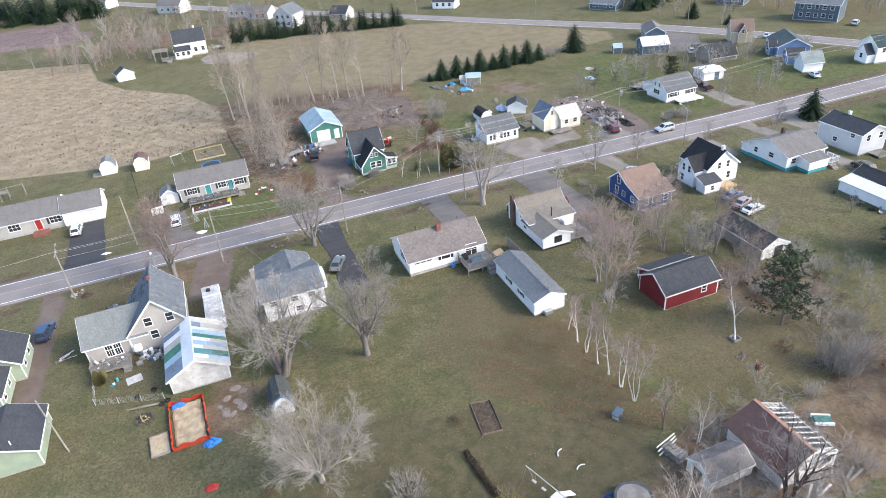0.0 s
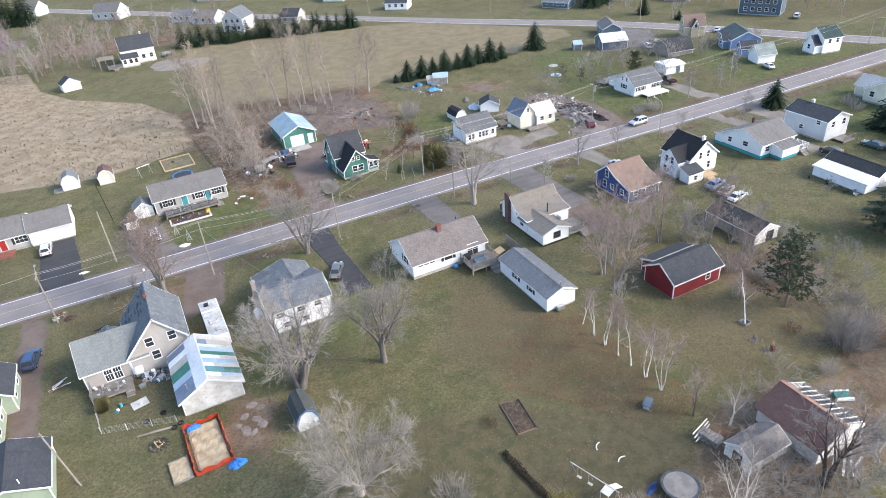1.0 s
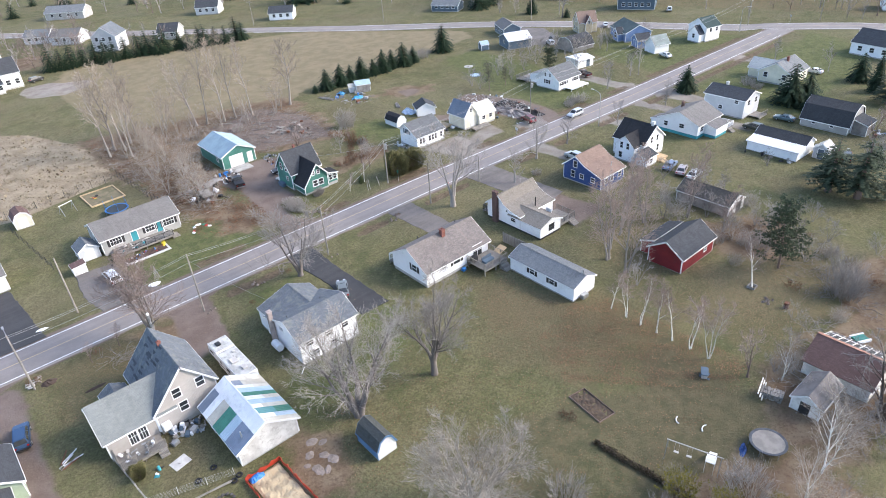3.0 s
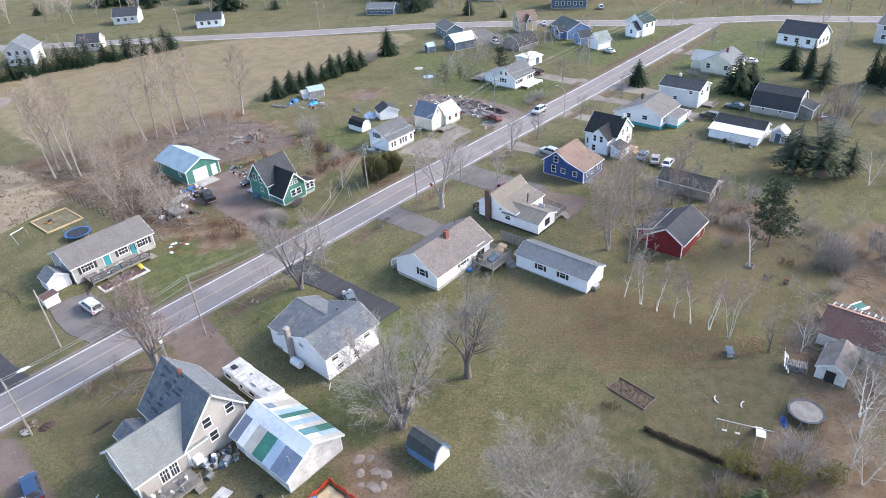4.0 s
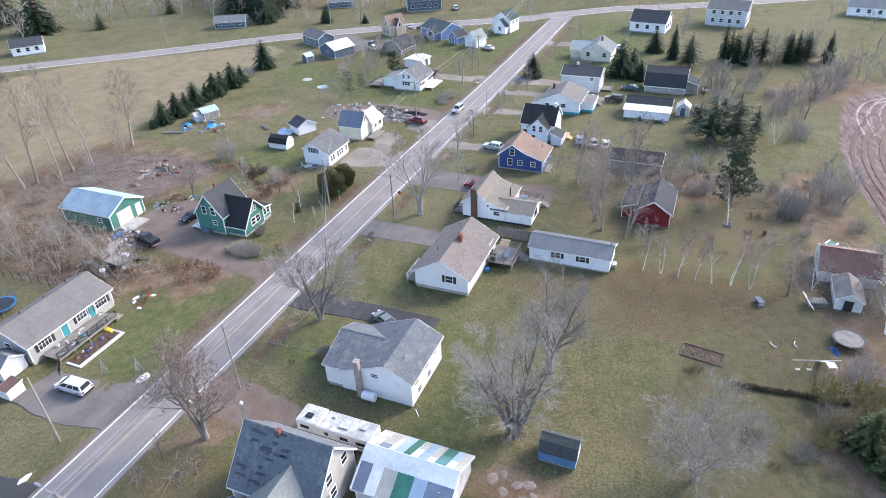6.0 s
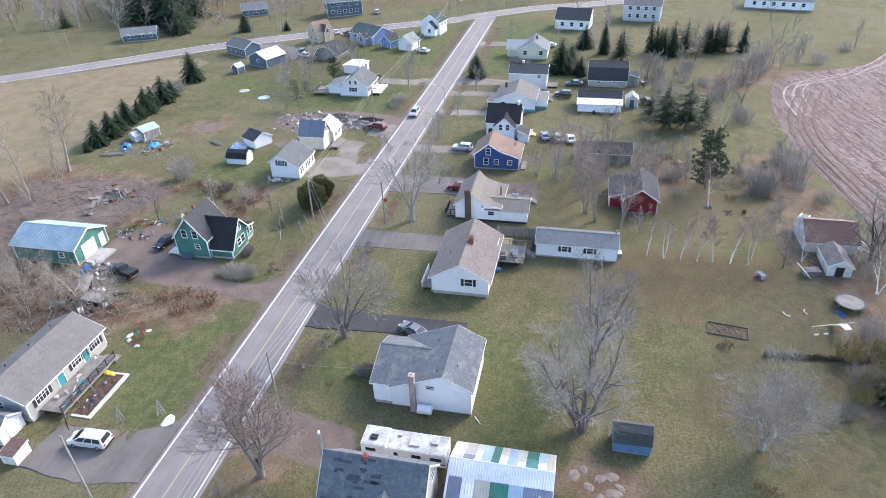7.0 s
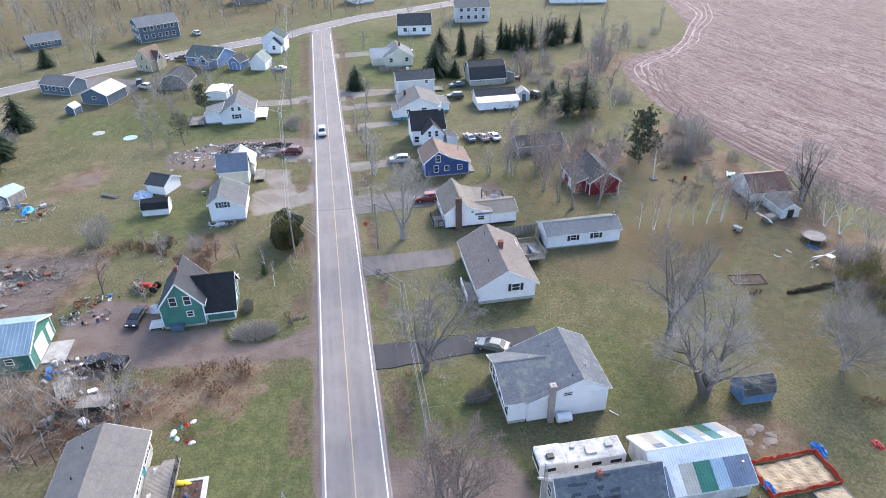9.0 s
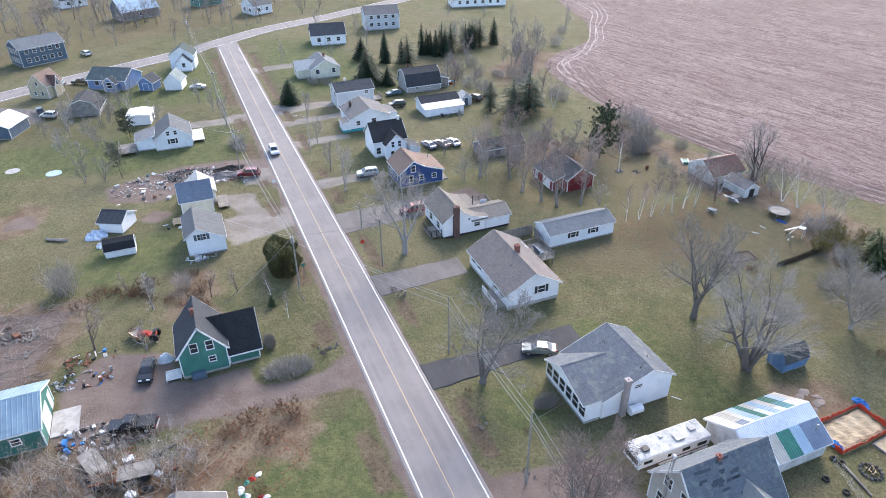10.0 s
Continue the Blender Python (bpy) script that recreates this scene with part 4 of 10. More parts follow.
def deck(rt, x0, x1, y0, y1, z, mat=None, rail_mat=None, sides="", stairs=None, name="deck"):
    """A timber deck with grooved boards on posts. sides: which edges carry a rail. stairs: (face, from, to) on an edge."""
    mat = mat or deck_wood
    bm = bmesh.new()
    n = int((x1 - x0) / 0.15)
    us = []
    for i in range(n):
        a, b = x0 + (x1 - x0) * i / n, x0 + (x1 - x0) * (i + 1) / n
        us += [(a + 0.004, z - 0.03), (a + 0.01, z), (b - 0.01, z), (b - 0.004, z - 0.03)]
    prism(bm, [(x0 + 0.004, z - 0.05)] + us + [(x1 - 0.004, z - 0.05)], y0, y1, "y")
    dk = part(name, fix(bm), mat, rt, "weathered timber deck")
    for ya, yb in ((y0 + 0.02, y0 + 0.07), (y1 - 0.07, y1 - 0.02)):
        bm = bmesh.new()
        box(bm, x0, ya, z - 0.28, x1, yb, z - 0.055)
        part("rim_board", bm, mat, dk)
    for px in np.linspace(x0 + 0.1, x1 - 0.1, max(2, int((x1 - x0) / 2) + 1)):
        for py in (y0 + 0.12, y1 - 0.12):
            bm = bmesh.new()
            box(bm, px - 0.06, py - 0.06, -0.4, px + 0.06, py + 0.06, z - 0.06)
            part("post", bm, mat, dk)
    ends = {"-y": ((x0, y0 + 0.06), (x1, y0 + 0.06)), "+y": ((x0, y1 - 0.06), (x1, y1 - 0.06)), "-x": ((x0 + 0.06, y0), (x0 + 0.06, y1)), "+x": ((x1 - 0.06, y0), (x1 - 0.06, y1))}
    for s in sides.split():
        bm = bmesh.new()
        rail(bm, *ends[s], z)
        part("railing", bm, rail_mat or mat, dk)
    if stairs:
        face, u0, u1 = stairs
        n = max(1, int(round(z / 0.18)))
        for k in range(n):
            bm = bmesh.new()
            d = 0.27 * (k + 1)
            zz = z - z * (k + 1) / (n + 1)
            e = {"-y": (u0, y0 - d, u1, y0 - d + 0.3), "+y": (u0, y1 + d - 0.3, u1, y1 + d), "-x": (x0 - d, u0, x0 - d + 0.3, u1), "+x": (x1 + d - 0.3, u0, x1 + d, u1)}[face]
            box(bm, e[0], e[1], -0.2, e[2], e[3], zz)
            part("step", bm, mat, dk)
    return dk


def vent_pipe(rt, x, y, z, h=0.4, r=0.05, mat=None):
    bm = bmesh.new()
    tube(bm, (x, y, z), (x, y, z + h), r, n=8)
    part("vent_pipe", bm, mat or black_metal, rt)


def row_windows(rt, face, const, us, z, w_=0.9, h=1.15, **kw):
    for u in us:
        window(rt, face, *((const, u) if face in ("-x", "+x") else (u, const)), z, w_, h, **kw)

# ---- houses south of the road ----
h = root("bungalow", 0, 0, 0, 0, "white bungalow with a weathered brown shingle roof and red chimney", "house")
block(h, 21.0, 32.7, 75.0, 82.5, gable_pts(75.0, 82.5, 2.65, 4.85), "x", white_siding, roof_brown, over=0.45, rake=0.3, foot=0.45)
chimney(h, 26.9, 78.2, 4.0, 5.7, 0.6)
row_windows(h, "-x", 21.0, [77.6], 2.1, 1.0, 1.0, shutter=black_metal)
row_windows(h, "-y", 75.0, [22.2, 23.1, 24.0], 2.15, 0.75, 0.7)
row_windows(h, "-y", 75.0, [26.6], 2.0, 1.3, 1.1, shutter=black_metal)
row_windows(h, "-y", 75.0, [30.6], 1.75, 1.7, 1.9, bars=1)
row_windows(h, "+y", 82.5, [22.6, 24.4, 29.5, 31.4], 1.95, 1.3, 1.3)
door(h, "+y", 27, 82.5, 0.5)
deck(h, 28.4, 32.9, 71.2, 74.9, 0.95, None, None, "-y +x -x", ("-y", 31.3, 32.6))
deck(h, 21.3, 25.5, 82.6, 84.0, 0.5, None, white_trim, "+y", None, "porch")
bm = bmesh.new()
slab(bm, [(33.0, 73.4, 0.1), (33.0, 74.8, 0.1), (35.2, 74.9, 0.75), (35.2, 73.5, 0.75)], 0.06)
part("ramp", fix(bm), new_wood, h, "pale new timber ramp")
for vx, vy, vz in ((30.5, 79.6, 4.7), (24.2, 80.5, 4.3)):
    vent_pipe(h, vx, vy, vz)

h = root("long_garage", 0, 0, 0, 0, "long low white outbuilding with a dark grey shingle roof", "house")
block(h, 32.1, 36.4, 58.6, 69.8, gable_pts(32.1, 36.4, 2.3, 3.2), "y", white_siding, roof_grey, over=0.25, rake=0.2, foot=0.25)
row_windows(h, "-x", 32.1, [65.8, 62.3], 1.6, 0.8, 0.95, shutter=black_metal)
door(h, "+y", 34.0, 69.8, 0.3)
bm = bmesh.new()
soft_box(bm, 33.3, 57.9, 0.1, 34.4, 58.5, 0.75, 0.08)
part("air_unit", bm, steel, h)
vent_pipe(h, 34.3, 58.9, 3.3, 0.6, 0.09, steel)

h = root("gabled_house", 0, 0, -0.06, 0, "white house with a tan roof, brown brick chimney and low wing", "house")
block(h, 40.9, 48.6, 76.2, 83.2, [(76.2, 2.6), (77.6, 2.8), (79.4, 3.5), (80.75, 4.8), (83.2, 2.85)], "x", white_siding, roof_tan, foot=0.35, foot_mat=black_metal)
block(h, 40.9, 45.5, 72.0, 76.1, gable_pts(40.9, 45.5, 2.2, 3.05), "y", white_siding, roof_tan, foot=0.35, foot_mat=black_metal, cut=(71.75, 78.6))
chimney(h, 40.62, 81.2, 0.0, 5.5, 0.55, brick_brown, 0.9)
row_windows(h, "-x", 40.9, [77.6], 1.55, 0.9, 0.75)
row_windows(h, "-x", 40.9, [79.0], 2.6, 0.4, 0.35, bars=0)
row_windows(h, "-y", 72.0, [43.4], 1.45, 1.1, 0.9, trim=black_metal)
row_windows(h, "+y", 83.2, [43, 46], 1.6, 1.1, 1.2)
deck(h, 45.7, 49.3, 72.2, 76.0, 0.7, None, None, "-y +x", ("-y", 47.8, 49.0))
door(h, "+x", 45.5, 74.4, 0.75)
deck(h, 41.5, 44.8, 83.3, 85.0, 0.4, None, black_metal, "+y -x", None, "porch")
bm = bmesh.new()
tube(bm, (44.9, 76.6, 2.5), (44.9, 76.6, 4.3), 0.09, n=8)
part("stove_pipe", bm, black_metal, h)

h = root("hip_house", 0, 0, 0, 0, "white split-level house with a grey cross-gabled shingle roof", "house")
block(h, 0.4, 8.4, 73.6, 82.1, [(73.6, 3.5), (76.5, 5.05), (82.1, 2.75)], "x", white_siding, roof_slate, foot=0.15)
block(h, 0.5, 8.3, 82.15, 84.1, gable_pts(0.5, 8.3, 2.7, 4.15, at=5.2), "y", white_siding, roof_slate, foot=0.4, over=0.04, cut=(78.3, 84.5))
chimney(h, 0.05, 79.7, 0.0, 5.15, 0.55, surface("chimney_stone", (0.42, 0.36, 0.33), (0.3, 0.25, 0.23), 0.9, 1.2, 9, 0.3, 0.4, lines=("Z", 0.1, 0.02)))
row_windows(h, "-y", 73.6, [1.7, 4.4, 6.7], 2.75, 0.9, 0.75, trim=white_trim)
row_windows(h, "-y", 73.6, [2.3, 4.8], 1.05, 0.85, 0.7)
row_windows(h, "-x", 0.4, [77.9], 3.2, 0.8, 0.4, bars=0)
row_windows(h, "+y", 84.1, [1.1, 2.4, 3.7, 5.0, 6.3, 7.6], 1.65, 1.05, 1.55, bars=0)
row_windows(h, "+x", 8.4, [82.9], 1.6, 0.9, 1.2)
bm = bmesh.new()
box(bm, 8.4, 79.0, 0, 9.7, 81.6, 0.35)
box(bm, 8.42, 78.2, 0.0, 9.5, 80.4, 2.3)
part("entry_porch", bm, white_siding, h)
for vx, vy, vz in ((2.6, 75.4, 4.4), (6.4, 78.2, 4.3), (1.2, 77.3, 4.7)):
    vent_pipe(h, vx, vy, vz, 0.35)
bm = bmesh.new()
tube(bm, (0.2, 73.2, 0.1), (-0.6, 72.5, 0.05), 0.06, n=5)
part("downspout", bm, white_trim, h)

# the beige house, its ridge towards the road, with a lower wing
h = root("beige_house", 0, 0, 0, 0, "beige two-storey house with a patched blue-grey shingle roof", "house")
block(h, -16.3, -9.4, 75.0, 83.8, [(-16.3, 3.2), (-12.5, 7.35), (-9.4, 3.85)], "y", beige_siding, roof_slate, foot=0.5)
block(h, -21.5, -16.35, 75.1, 81.4, gable_pts(75.1, 81.4, 2.9, 5.5), "x", beige_siding, shingles("roof_weathered", (0.215, 0.23, 0.222), (0.15, 0.162, 0.16)), foot=0.5, cut=(-21.8, -14.0))
block(h, -19.6, -17.0, 81.25, 83.2, [(-19.6, 2.3), (-18.3, 3.1), (-17.0, 2.3)], "y", beige_siding, roof_slate, foot=0.4, over=0.2)
chimney(h, -12.6, 80.2, 6.6, 7.75, 0.4, brick_red)
row_windows(h, "-y", 75.0, [-13.6, -11.0], 4.3, 0.85, 1.15, trim=white_trim)
row_windows(h, "-y", 75.0, [-13.3], 2.3, 0.85, 1.15)
for u in (-18.9, -17.9):
    window(h, "-y", u, 75.1, 1.75, 0.8, 1.9, bars=2)
row_windows(h, "-x", -21.5, [76.8, 79.8], 1.9, 0.8, 1.2)
row_windows(h, "+y", 83.8, [-13.4, -11.4], 4.6, 0.85, 1.2)
row_windows(h, "+y", 83.8, [-14.6, -11.2], 2.0, 1.4, 1.2)
deck(h, -21.2, -16.6, 72.6, 75.0, 0.6, None, None, "-y -x", ("-y", -17.6, -16.7))
bm = bmesh.new()
soft_box(bm, -16.1, 74.2, 0.9, -15.2, 74.95, 1.6, 0.06)
part("heat_pump", bm, white_trim, h)
random.seed(31)
strip_mat = shingles("bare_underlay", (0.1, 0.112, 0.13), (0.07, 0.078, 0.092))
for k in range(34):
    row = random.choice((0.35, 0.5, 1.0, 1.6, 2.3, 3.0, 3.4))
    px, py, ln = -16.2 + row * random.uniform(0.7, 1.0), random.uniform(78.5, 82.6), random.uniform(0.3, 1.2)
    zz = 3.3 + (px + 16.3) * 4.15 / 3.8 + 0.03
    bm = bmesh.new()
    slab(bm, [(px, py, zz), (px, py + ln, zz), (px + 0.16, py + ln, zz + 0.175), (px + 0.16, py, zz + 0.175)], 0.02)
    part("bare_strip", fix(bm), strip_mat, h, "dark strip where shingles are missing")

# the barn with a roof of many-coloured metal sheets
h = root("striped_barn", 0, 0, 0, 0, "white shed with a patchwork roof of coloured metal sheets", "barn")
bx0, bx1, by0, by1, be, ba = -12.0, -5.4, 64.9, 73.6, 2.25, 4.1
block(h, bx0, bx1, by0, by1, gable_pts(bx0, bx1, be, ba), "y", white_old, metal_white, over=0.35, rake=0.3, foot=0.15)
door(h, "-x", bx0, 71.6, 0.1, 0.9, 1.9)
# no opening is cut: a black sheet on the wall paints the doorway's shade
bm = bmesh.new()
box(bm, -11.2, by1 - 0.02, 0.1, -8.3, by1 + 0.03, 2.25)
part("doorway", bm, black_metal, h, "black sheet painting the shade of an open doorway")


def sheet(side, a0, a1, t0, t1, mat, lift):
    """A ribbed roof sheet; t runs from the ridge (0) to the eave (1)."""
    mid, slope = (bx0 + bx1) / 2, (ba - be) / ((bx1 - bx0) / 2)
    e = (bx1 - bx0) / 2 + 0.36
    f = lambda t: (mid + side * e * t, ba + 0.1 - slope * e * t + lift)
    bm = bmesh.new()
    (xa, za), (xb, zb) = f(t0), f(t1)
    seamed(bm, [(xa, a0, za), (xa, a1, za), (xb, a1, zb), (xb, a0, zb)], 0.012, 0.24, 0.025)
    part("roof_sheet", fix(bm), mat, h)


y = by0 - 0.28
for wd, mat in ((1.75, metal_slate), (0.85, metal_paleblue), (1.15, metal_green), (0.95, metal_beige), (0.75, metal_white), (0.85, metal_slate)):
    wd *= 1.45
    sheet(-1, y, y + wd - 0.02, 0.36, 1.0, mat, 0.018)
    y += wd
sheet(-1, by0 - 0.28, by1 + 0.28, 0.0, 0.38, metal_white, 0.034)
y = by0 - 0.28
for k, (wd, m0, m1) in enumerate(((0.5, metal_beige, metal_beige), (0.5, metal_white, metal_paleblue), (0.75, metal_teal, metal_green), (0.5, metal_white, metal_beige), (0.6, metal_paleblue, metal_paleblue), (0.5, metal_white, metal_beige),
                                  (0.5, metal_green, metal_green), (0.6, metal_paleblue, metal_paleblue), (0.4, metal_white, metal_beige), (0.7, metal_slate, metal_beige), (0.6, metal_beige, metal_beige))):
    s, wd = 0.3 + 0.12 * (k % 3), wd * 1.47
    sheet(1, y, y + wd - 0.015, 0.02, s, m0, 0.018)
    sheet(1, y, y + wd - 0.015, s, 1.0, m1, 0.02)
    y += wd
bm = bmesh.new()
tube(bm, (-11.0, 65.7, 2.7), (-11.0, 65.7, 3.7), 0.09, n=8)
part("stove_pipe", bm, steel, h)

h = root("garden_shed", 0, 0, 0, 0, "small blue shed with a dark gambrel roof and pale gable", "shed")
block(h, -1.7, 0.6, 55.8, 59.3, gambrel_pts(-1.7, 0.6, 1.5, 2.75), "y", sky_blue_paint, shingles("roof_greyed", (0.075, 0.082, 0.08), (0.045, 0.05, 0.05)), over=0.12, rake=0.1, foot=0.15, thick=0.08, trim=sky_blue_paint)
bm = bmesh.new()
prism(bm, [(-1.68, 0.15), (-1.68, 1.48), (-1.3, 2.3), (-0.55, 2.7), (0.2, 2.3), (0.58, 1.48), (0.58, 0.15)], 55.76, 55.79, "y")
part("gable_wall", fix(bm), pale_siding, h, "pale blue-grey gable wall")

h = root("navy_house", 0, 0, -0.26, 0, "navy blue house with a salmon-brown saltbox roof", "house")
block(h, 60.2, 66.6, 75.4, 83.5, [(75.4, 2.5), (78.8, 3.65), (80.95, 4.95), (83.5, 2.95)], "x", navy_siding, roof_salmon, foot=0.3)
row_windows(h, "-x", 60.2, [77.1, 79.5], 1.55, 0.75, 0.8)
row_windows(h, "-x", 60.2, [81.4], 1.55, 0.75, 1.2)
row_windows(h, "-x", 60.2, [81.0], 3.45, 0.75, 1.15)
row_windows(h, "-y", 75.4, [61.6, 63.2, 65.4], 1.5, 0.8, 0.85)
row_windows(h, "+y", 83.5, [62, 65], 1.8, 0.9, 1.2)
vent_pipe(h, 64.5, 76.6, 2.9, 0.9, 0.1, concrete)
bm = bmesh.new()
box(bm, 60.6, 74.3, 0.0, 64.0, 75.15, 0.3)
part("step", bm, deck_wood, h)

h = root("farmhouse", 0, 0, -0.41, 0, "white two-storey farmhouse with a black cross-gabled roof", "house")
block(h, 75.0, 81.4, 77.1, 83.6, gable_pts(75.0, 81.4, 3.5, 6.15), "y", white_siding, roof_black, foot=0.35)
block(h, 73.0, 78.1, 77.85, 81.8, gable_pts(77.85, 81.8, 3.3, 5.1), "x", white_siding, roof_black, foot=0.35)
block(h, 73.0, 76.2, 75.0, 77.05, [(75.0, 1.85), (77.05, 2.6)], "x", white_siding, roof_dark, foot=0.3, over=0.15)
chimney(h, 78.2, 77.6, 5.6, 6.9, 0.5, white_old)
row_windows(h, "-x", 73.0, [79.15, 80.5], 3.2, 0.55, 1.1)
row_windows(h, "-x", 73.0, [80.6], 1.3, 0.65, 1.1)
row_windows(h, "-y", 77.1, [77.4, 79.2], 3.6, 0.6, 1.1)
row_windows(h, "-y", 77.1, [79.6], 1.5, 0.7, 1.2)
row_windows(h, "-y", 75.0, [74.5], 1.05, 0.7, 0.8)
row_windows(h, "-x", 75.0, [82.8], 1.5, 0.8, 1.2)
deck(h, 76.5, 79.6, 74.7, 77.0, 0.5, new_wood, None, "", ("-y", 77, 78.5))

h = root("teal_skirt_house", 0, 0, -0.61, 0, "white bungalow with a grey roof and a bright teal skirting", "house")
block(h, 90.8, 99.4, 75.4, 84.0, gable_pts(75.4, 84.0, 2.85, 4.7), "x", white_siding, roof_mid, foot=0.7, foot_mat=teal_paint)
block(h, 90.8, 93.6, 84.05, 85.8, [(84.05, 2.6), (85.8, 2.1)], "x", white_siding, roof_mid, foot=0.6, foot_mat=teal_paint, over=0.1)
row_windows(h, "-x", 90.8, [78.9], 2.0, 1.0, 0.8)
row_windows(h, "-x", 90.8, [82.4], 1.8, 0.8, 0.9)
row_windows(h, "-y", 75.4, [92.3, 98.6], 1.8, 1.0, 0.9)
block(h, 93.3, 97.6, 72.9, 75.35, [(72.9, 2.1), (75.35, 2.7)], "x", white_siding, roof_mid, foot=0.6, foot_mat=teal_paint, over=0.1)
deck(h, 97.7, 100.2, 73.0, 75.3, 0.8, None, white_trim, "-y +x", ("-y", 98.2, 99.4))
chimney(h, 96.6, 82.4, 3.2, 4.8, 0.5, brick_brown)

h = root("pale_house", 0, 0, -0.77, 0, "pale grey two-storey house with a slate-blue roof", "house")
block(h, 106.3, 112.5, 74.1, 83.0, gable_pts(106.3, 112.5, 4.1, 5.4), "y", pale_siding, roof_dark, foot=0.3)
row_windows(h, "-x", 106.3, [75.9], 3.4, 0.8, 0.7)
row_windows(h, "-x", 106.3, [79.2], 1.7, 0.8, 0.8)
row_windows(h, "-y", 74.1, [108, 111], 3.2, 0.9, 1.1)
row_windows(h, "+y", 83.0, [108, 111], 3.2, 0.9, 1.1)
chimney(h, 109.6, 80.0, 5.0, 6.2, 0.5, white_old)
deck(h, 108.4, 111.6, 71.5, 74.0, 0.4, None, None, "-y", None)

h = root("light_roof_house", 0, 0, -0.77, 0, "cream house with a pale weathered roof", "house")
block(h, 131.5, 140.0, 75.8, 83.5, gable_pts(75.8, 83.5, 2.7, 4.9), "x", cream_siding, roof_grey, foot=0.3)
block(h, 133.5, 138.0, 83.55, 86.8, gable_pts(133.5, 138.0, 2.5, 4.2), "y", cream_siding, roof_light, foot=0.3, cut=(81.0, 87.1))
chimney(h, 135.5, 79.0, 4.2, 5.7, 0.5, brick_red)
row_windows(h, "-x", 131.5, [77.5, 81.8], 1.9, 0.9, 1.1)
row_windows(h, "+y", 86.8, [135.7], 1.9, 1.2, 1.1)

h = root("long_shop", 0, 0, -0.63, 0, "low white workshop with a black roof and pale lean-to", "garage")
block(h, 95.2, 99.2, 57.0, 66.2, gable_pts(95.2, 99.2, 2.35, 3.45), "y", white_siding, roof_charcoal, foot=0.15)
block(h, 92.6, 95.15, 57.0, 66.2, [(92.6, 1.85), (95.15, 2.3)], "y", white_siding, metal_white, foot=0.15, over=0.2, ribs=0.5)
door(h, "-y", 97.4, 57.0, 0.1, 2.4, 2.05)

h = root("small_grey_shed", 97.6, 54.6, None, 0, "small grey shed with a weathered pinkish roof", "shed")
block(h, -1.1, 1.5, -1.3, 1.3, gable_pts(-1.3, 1.3, 2.0, 3.0), "x", pale_siding, roof_light, foot=0.1, over=0.15, rake=0.12)
door(h, "-x", -1.1, 0, 0.1, 1.0, 1.8, slate_siding)

h = root("barn_house", 0, 0, -0.77, 0, "grey barn-shaped house with a charcoal gambrel roof", "house")
block(h, 110.6, 117.4, 55.4, 64.3, gambrel_pts(110.6, 117.4, 2.1, 5.3), "y", grey_siding, roof_charcoal, foot=0.3)
row_windows(h, "-x", 110.6, [58.4, 61.8], 1.35, 0.5, 0.8)
block(h, 112, 116, 52.6, 55.35, [(52.6, 2.2), (55.35, 3.0)], "x", old_board, roof_dark, foot=0.1, over=0.1)

h = root("red_barn", 0, 0, -0.12, 0, "dark red barn with a slate-grey roof and white corners", "barn")
block(h, 47.2, 55.4, 52.3, 57.5, gable_pts(52.3, 57.5, 2.5, 4.2), "x", red_board, roof_dark, foot=0.12, over=0.3)
block(h, 48.6, 55.4, 57.55, 59.6, [(57.55, 2.7), (59.6, 2.0)], "x", red_board, roof_dark, foot=0.12, over=0.15)
row_windows(h, "-y", 52.3, [53.2], 1.5, 0.7, 0.9)
door(h, "+y", 50.6, 59.6, 0.1, 2.2, 1.8)
door(h, "+y", 54.2, 59.6, 0.1, 0.9, 1.75)

h = root("long_shed", 0, 0, -0.31, 0, "long weathered shed with a mossy dark roof and white gable", "shed")
block(h, 66.0, 70.6, 55.6, 64.6, gable_pts(66.0, 70.6, 1.9, 3.1), "y", old_board, shingles("roof_mossy", (0.075, 0.07, 0.066), (0.045, 0.043, 0.042), moss=(0.13, 0.12, 0.09)), foot=0.1, over=0.2, rake=0.15)
bm = bmesh.new()
prism(bm, [(66.02, 0.1), (66.02, 1.88), (68.3, 3.06), (70.58, 1.88), (70.58, 0.1)], 55.55, 55.59, "y")
part("gable_wall", fix(bm), white_old, h, "white board gable end")
# black panel on the solid gable stands for the shade in a doorway
bm = bmesh.new()
box(bm, 68.2, 55.5, 0.1, 69.6, 55.56, 1.75)
part("doorway", bm, black_metal, h, "black panel standing for the shade in an open doorway")

# the ruin: one slope still shingled, the other stripped to its rafters
h = root("ruined_barn", 0, 0, 0, 0, "collapsing grey barn with half its roof stripped to rafters", "barn")
for x0, x1, z1 in ((39.3, 39.45, 1.95), (45.6, 45.75, 1.9)):
    bm = bmesh.new()
    box(bm, x0, 26.2, -0.2, x1, 32.6, z1)
    part("side_wall", bm, white_old, h, "peeling white and grey board wall")
for yy in (26.05, 32.6):
    bm = bmesh.new()
    prism(bm, [(39.3, -0.2), (39.3, 1.95), (42.2, 3.55), (45.75, 1.9), (45.75, -0.2)], yy, yy + 0.15, "y")
    part("gable_wall", fix(bm), white_old, h, "peeling white board gable wall")
# floor painted near black: stands for the shaded interior between the rafters
bm = bmesh.new()
box(bm, 39.45, 26.2, -0.1, 45.6, 32.6, 0.12)
part("earth_floor", bm, surface("shade_black_floor", (0.045, 0.035, 0.028), (0.02, 0.016, 0.013), 0.95, 1.0, 6, 0.4, 0.6), h, "floor coloured near black for the shade inside the barn")
bm = bmesh.new()
